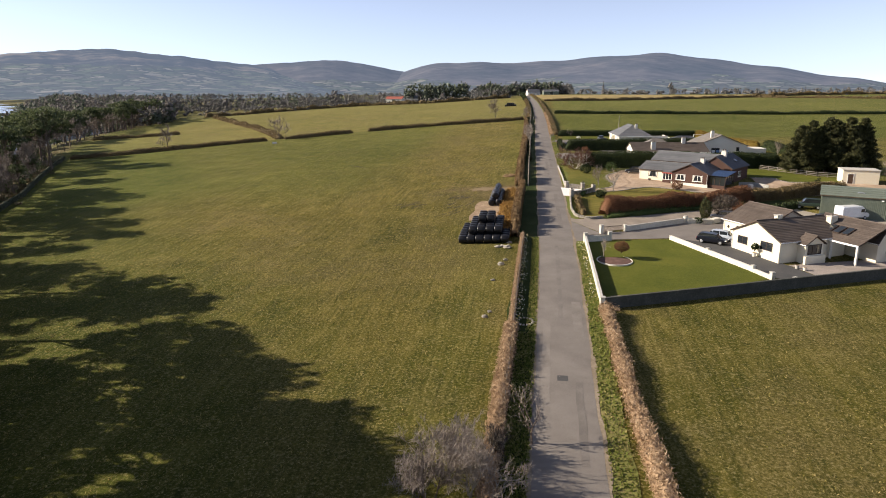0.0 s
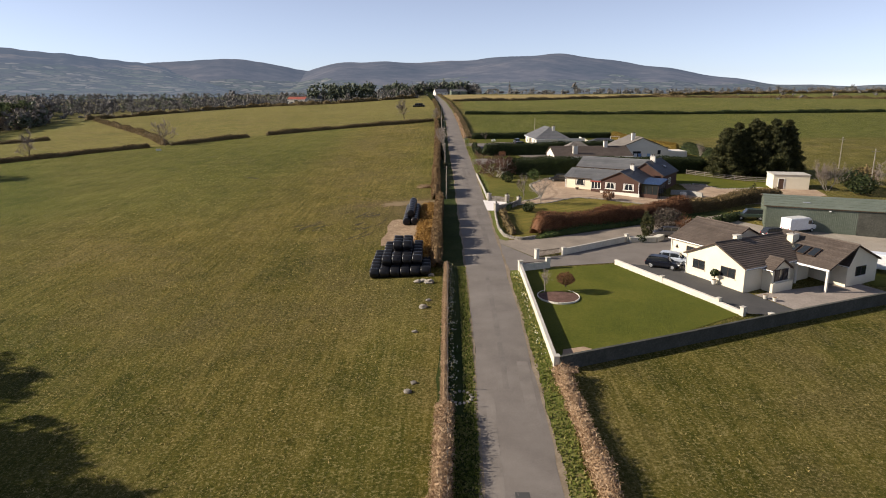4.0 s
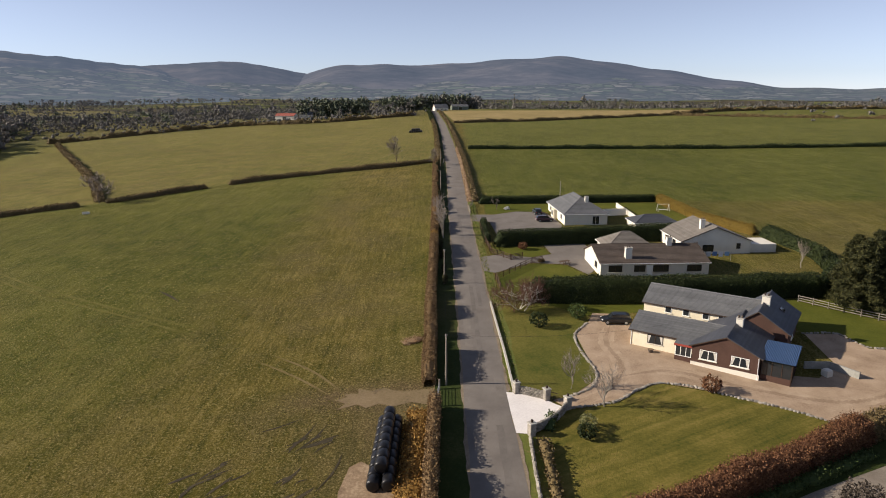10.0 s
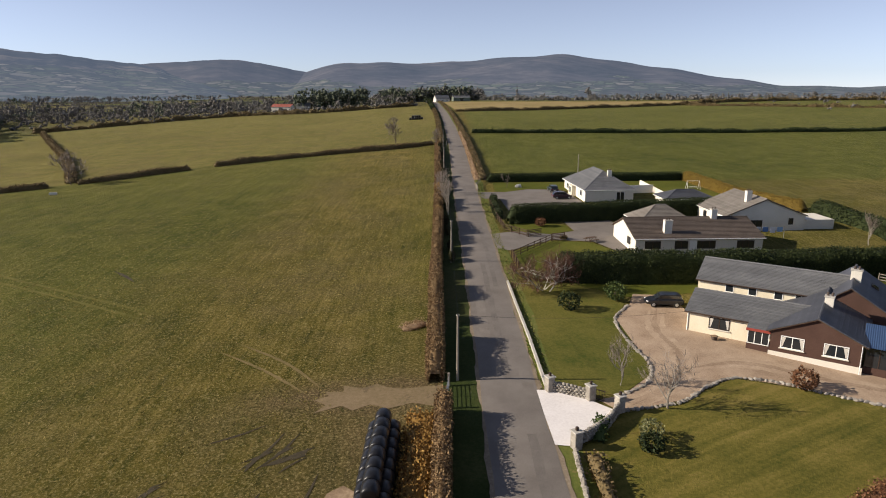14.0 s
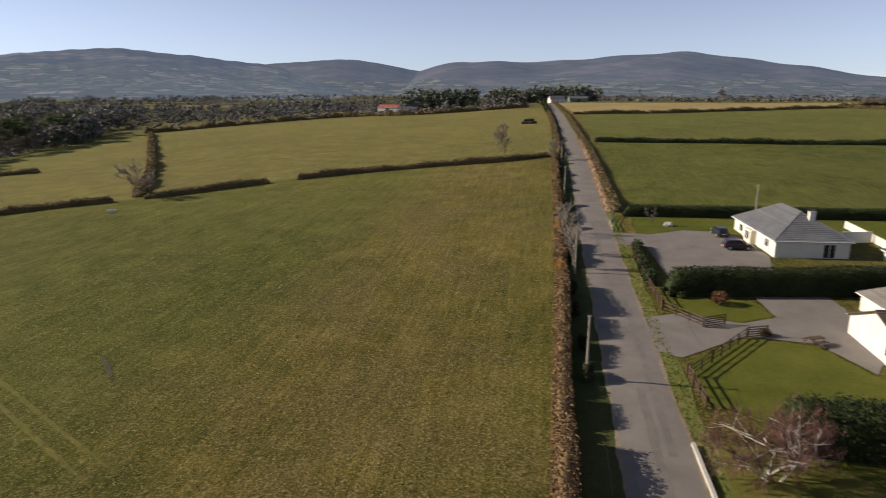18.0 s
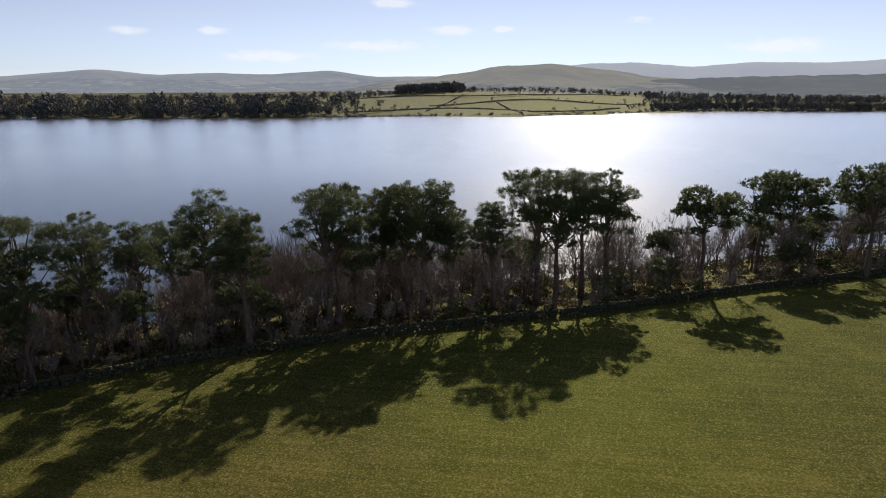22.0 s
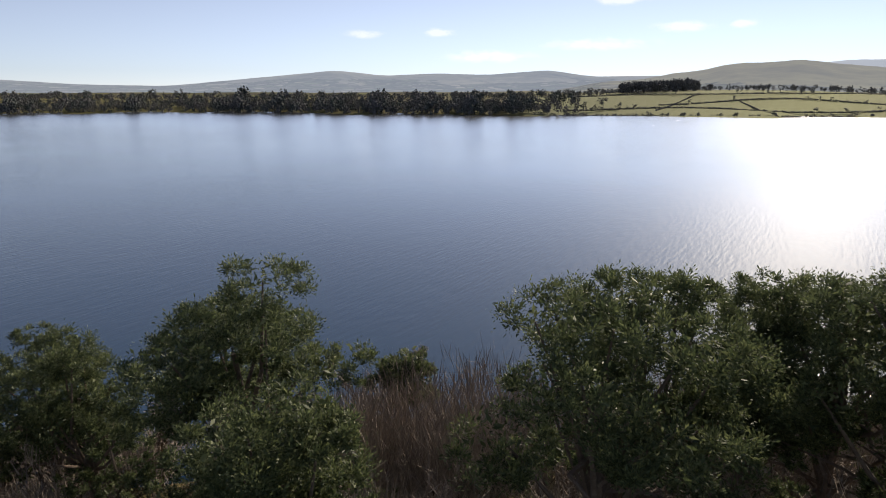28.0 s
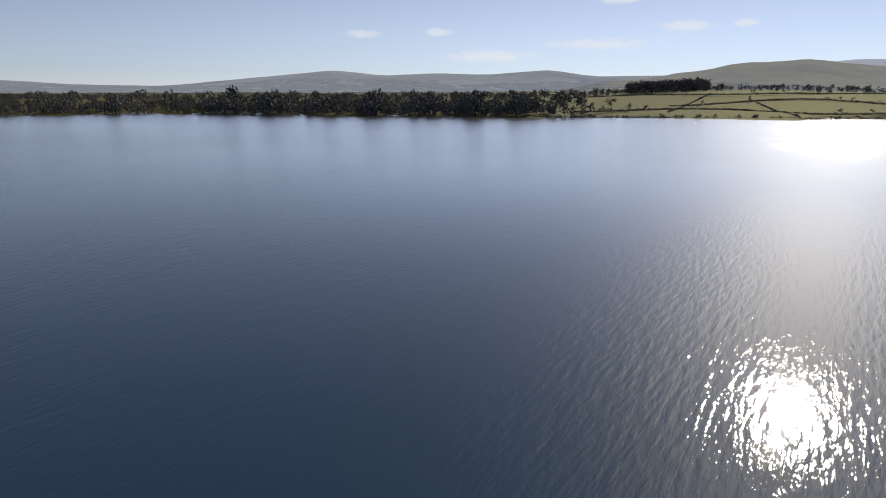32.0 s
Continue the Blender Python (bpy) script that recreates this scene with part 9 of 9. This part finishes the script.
for _ in range(1900):              # and its northern arm
    az = 44 + 44 * k.rand()
    off = 5 + 420 * k.rand() ** 1.5
    if 60 < az < 82 and 60 < off < 210 or k.rand() > min(1.0, (88 - az) / 4) or k.rand() > 0.35 + 0.8 * lumps(az * 1.3):
        continue
    x, y = shore_spot(az, off)
    (g if k.rand() < 0.5 else b).append((x, y, 6 + 6 * k.rand() + 6 * lumps(az) * k.rand()))
for _ in range(1300):              # a closed belt along the northern shore
    az = 45 + 40 * k.rand()
    x, y = shore_spot(az, 4 + 56 * k.rand())
    (g if k.rand() < 0.4 else b).append((x, y, 7 + 5 * k.rand()))
for _ in range(900):               # and the woods behind its fields
    az = 45 + 41 * k.rand()
    x, y = shore_spot(az, 215 + 300 * k.rand())
    (g if k.rand() < 0.4 else b).append((x, y, 9 + 6 * k.rand()))
for r0, a0, a1 in ((3, 84, 113.5), (75, 88, 111), (190, 86, 104), (330, 88, 111)):
    az = a0
    while az < a1:                 # hedgerows over the far fields
        az += 0.055 + 0.05 * k.rand()
        off = r0 + 1.2 * k.randn() + 38 * math.sin(az * 0.33 + r0) * (r0 > 5) + 0.9 * (az - a0) * (r0 > 5)
        x, y = shore_spot(az, off)
        h = 2.2 + 1.3 * k.rand() if k.rand() < 0.96 else 5.2 + 4 * k.rand()
        if r0 < 5:
            h = 3 + 5.5 * k.rand() * lumps(3 * az)
        b.append((x, y, h))
for az in (95.8, 105.0):
    off, end = 5 + 60 * k.rand(), 150 + 190 * k.rand()
    while off < end:               # and those that climb the slope
        off += 1.6 + 1 * k.rand()
        x, y = shore_spot(az + 0.012 * off * math.sin(az), off)
        b.append((x, y, 1.5 + 1.2 * k.rand()))
for _ in range(150):               # a wood on the crest
    x, y = shore_spot(101.2 + 5.6 * k.rand(), 430 + 90 * k.rand())
    b.append((x, y, 17 + 6 * k.rand()))
for _ in range(280):               # scattered trees along it
    x, y = shore_spot(86 + 27 * k.rand(), 400 + 180 * k.rand())
    b.append((x, y, 6 + 7 * k.rand()))
far_wood("far_shore_conifers", g, MAT["shore_green_hazed"], "dark evergreen woods along the far shore", 31)
far_wood("far_shore_trees", b, MAT["shore_grey_hazed"], "bare brown trees and hedgerows beyond the lake", 32)
g, b = [], []
for _ in range(3000):              # the valley north of the pastures
    x, y = -1500 + 2000 * k.rand(), 640 + 1500 * k.rand() ** 1.3
    d = float(beyond_wall(np.array([x]), np.array([y]))[0])
    if abs(x + 15) < 35 and y < 760 or d > 40:
        continue
    if x > -30 and y < 800 or (-190 < x < -120 and y < 690):
        continue
    if math.sin(x * 0.013 + 0.6 * math.sin(y * 0.011)) + math.sin(y * 0.019 + 1.3 + 0.004 * x) + 0.7 * k.randn() < 0.1:
        continue
    (g if k.rand() < 0.2 else b).append((x, y, 8 + 8 * k.rand()))
for i in range(15):                # hedgerows across the valley
    y0, x = 655 + 26 * i + 2.2 * i * i, -1000.0
    while x < -45:
        x += 3.5 + 2.5 * k.rand() + 0.15 * i
        y = y0 + 26 * math.sin(x * 0.006 + i * 1.7) + 0.05 * x * (i % 3 - 1)
        if math.sin(x * 0.011 + 2.1 * i) > 0.75 or float(beyond_wall(np.array([x]), np.array([y]))[0]) > 20:
            continue
        b.append((x, y, 2.2 + 2 * k.rand() if k.rand() < 0.93 else 6 + 6 * k.rand()))
for _ in range(190):               # scrub beyond the second field
    x, y = -420 + 400 * k.rand(), 560 + 130 * k.rand()
    if float(beyond_wall(np.array([x]), np.array([y]))[0]) > -4 or (x > -200 and y < 625):
        continue
    b.append((x, y, 1.6 + 2.4 * k.rand() if k.rand() < 0.85 else 6 + 5 * k.rand()))
for _ in range(46):
    g.append((-142 + 62 * k.rand(), 690 + 26 * k.rand(), 10 + 9 * k.rand()))
for _ in range(210):               # plantation past the brow
    (g if k.rand() < 0.55 else b).append((-76 + 108 * k.rand(), 800 + 60 * k.rand(), 13 + 6 * k.rand()))
scrub = []
for _ in range(420):               # skyline right of the road
    x = 30 + 900 * k.rand()
    scrub.append((x, 715 + 60 * k.rand() + 0.02 * x, 3.5 + 4 * k.rand()))
for _ in range(110):
    scrub.append((250 + 500 * k.rand(), 480 + 230 * k.rand(), 1.6 + 2.2 * k.rand()))
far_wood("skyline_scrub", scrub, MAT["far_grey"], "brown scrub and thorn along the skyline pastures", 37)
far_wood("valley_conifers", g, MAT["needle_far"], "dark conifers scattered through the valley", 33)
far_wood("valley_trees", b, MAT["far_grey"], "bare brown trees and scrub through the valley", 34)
g, b = [], []
for _ in range(900):               # wood between the second field and the lake's head
    s = 560 + 900 * k.rand()
    q, w = wall_at(s)
    off = -3 + 140 * k.rand() ** 1.5
    x, y = q + w * off
    (g if k.rand() < 0.35 else b).append((x, y, 11 + 8 * k.rand()))
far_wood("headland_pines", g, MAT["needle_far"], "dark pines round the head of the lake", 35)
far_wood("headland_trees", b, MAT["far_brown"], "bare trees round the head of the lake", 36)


# wheel marks over the pasture
def wheel_mark(pts, width, mat, label, lift=0.03):
    p = spline(pts, 0.8)
    d = np.gradient(p, axis=0)
    d /= np.linalg.norm(d, axis=1)[:, None]
    nrm = np.stack([-d[:, 1], d[:, 0]], 1)
    fade = np.clip(np.minimum(np.arange(len(p)), np.arange(len(p))[::-1]) / min(9.0, 0.3 * len(p)), 0.08, 1)[:, None]
    w = fade * width * (0.7 + 0.5 * np.abs(np.sin(np.arange(len(p)) * 1.7)))[:, None] / 2
    q = np.concatenate([p - nrm * w, p + nrm * w])
    z = land(q[:, 0], q[:, 1]) + lift
    i = np.arange(len(p) - 1)
    me = mesh_data("wheel_track", np.concatenate([q, z[:, None]], 1), np.stack([i, i + 1, i + 1 + len(p), i + len(p)], 1), mat)
    tagged(new("wheel_track", me), label, "track", kind="structure")


MAT["pale_track"] = grass_material("pale_track", (0.19, 0.155, 0.05), (0.13, 0.115, 0.028), (0.075, 0.078, 0.014))
MAT["mud_track"] = surface("mud_track", (0.022, 0.018, 0.01), (0.045, 0.035, 0.018), (0.085, 0.065, 0.036), 3, 0.6, 0.95, 0.6, 0.05)
wheel_mark([(-95, 196), (-83.9, 186.9), (-63.5, 173.6), (-49.1, 164.8), (-36, 157)], 0.45, MAT["pale_track"], "pale flattened wheel line through the grass")
wheel_mark([(-94, 197.7), (-82.9, 188.6), (-62.7, 175.2), (-48.3, 166.3), (-35, 158.6)], 0.45, MAT["pale_track"], "pale flattened wheel line through the grass")
wheel_mark([(-52.6, 179.2), (-49.5, 176.2), (-46.5, 172.9)], 0.5, MAT["mud_track"], "short dark muddy rut")
for i, (a, b) in enumerate((((-18.2, 127.4), (-15.8, 132.8)), ((-17.2, 127.2), (-14.6, 132.4)), ((-18.4, 112.5), (-14.2, 119.2)), ((-17.0, 112.4), (-13.2, 118.6)), ((-22, 131), (-17.5, 133.8)), ((-13.8, 121), (-12.2, 127)))):
    wheel_mark([a, ((a[0] + b[0]) / 2 + 0.4, (a[1] + b[1]) / 2), b], 0.24, MAT["mud_track"], "dark muddy tractor rut near the gateway")

churn = random.Random(77)
for i in range(30):
    gx, gy = ((-17.0, 128.6), (-15.4, 128.4), (-26.4, 121.6), (-23.8, 124.2), (-16.4, 121.0), (-24.6, 119.6))[i % 6]
    x, y = gx + churn.uniform(-1.6, 1.6), gy + churn.uniform(-1.6, 1.6)
    a, ln = churn.uniform(0.5, 1.2), churn.uniform(1.2, 3.4)
    bend = churn.uniform(-0.5, 0.5)
    wheel_mark([(x, y), (x + 0.5 * ln * math.cos(a) - bend, y + 0.5 * ln * math.sin(a)), (x + ln * math.cos(a), y + ln * math.sin(a))], churn.uniform(0.22, 0.5), MAT["mud_track"], "dark muddy rut churned by tractor wheels")

# dry wheel lines that fan out from the gateway
MAT["dry_track"] = grass_material("dry_track", (0.27, 0.2, 0.1), (0.18, 0.135, 0.06), (0.085, 0.075, 0.022))
for a, m, b in (((-13.5, 138.4), (-18.5, 144.6), (-25.5, 150.5)), ((-14.2, 137.2), (-19.8, 142.8), (-27.0, 148.8))):
    wheel_mark([a, m, b], 0.34, MAT["dry_track"], "faint dry wheel line through the pasture")

# tyre tracks round the gravel drive
MAT["worn_gravel"] = surface("worn_gravel", (0.25, 0.175, 0.115), (0.375, 0.277, 0.192), (0.5, 0.39, 0.28), 7, 0.5, 0.95, 0.4, 0.02)
MAT["damp_gravel"] = surface("damp_gravel", (0.19, 0.13, 0.083), (0.29, 0.207, 0.14), (0.41, 0.31, 0.218), 7, 0.5, 0.95, 0.4, 0.02)
for dx, dy, mm in ((0, 0, "worn_gravel"), (1.3, -0.8, "worn_gravel"), (0.6, -0.4, "damp_gravel")):
    wheel_mark([(11.5 + dx, 135.8 + dy), (16 + dx, 139.5 + dy), (18.6 + dx, 145 + dy), (18.4 + dx, 152 + dy), (20.5 + dx, 158.5 + dy)], 0.8, MAT[mm], "tyre track worn into the gravel", 0.058)
for dx, dy, mm in ((0, 0, "worn_gravel"), (0.5, 1.4, "worn_gravel"), (0.2, 0.7, "damp_gravel")):
    wheel_mark([(17.5 + dx, 141 + dy), (24 + dx, 142.6 + dy), (32 + dx, 138.6 + dy), (41 + dx, 135.6 + dy), (52 + dx, 139.5 + dy), (62 + dx, 145 + dy)], 0.8, MAT[mm], "tyre track worn into the gravel", 0.062)
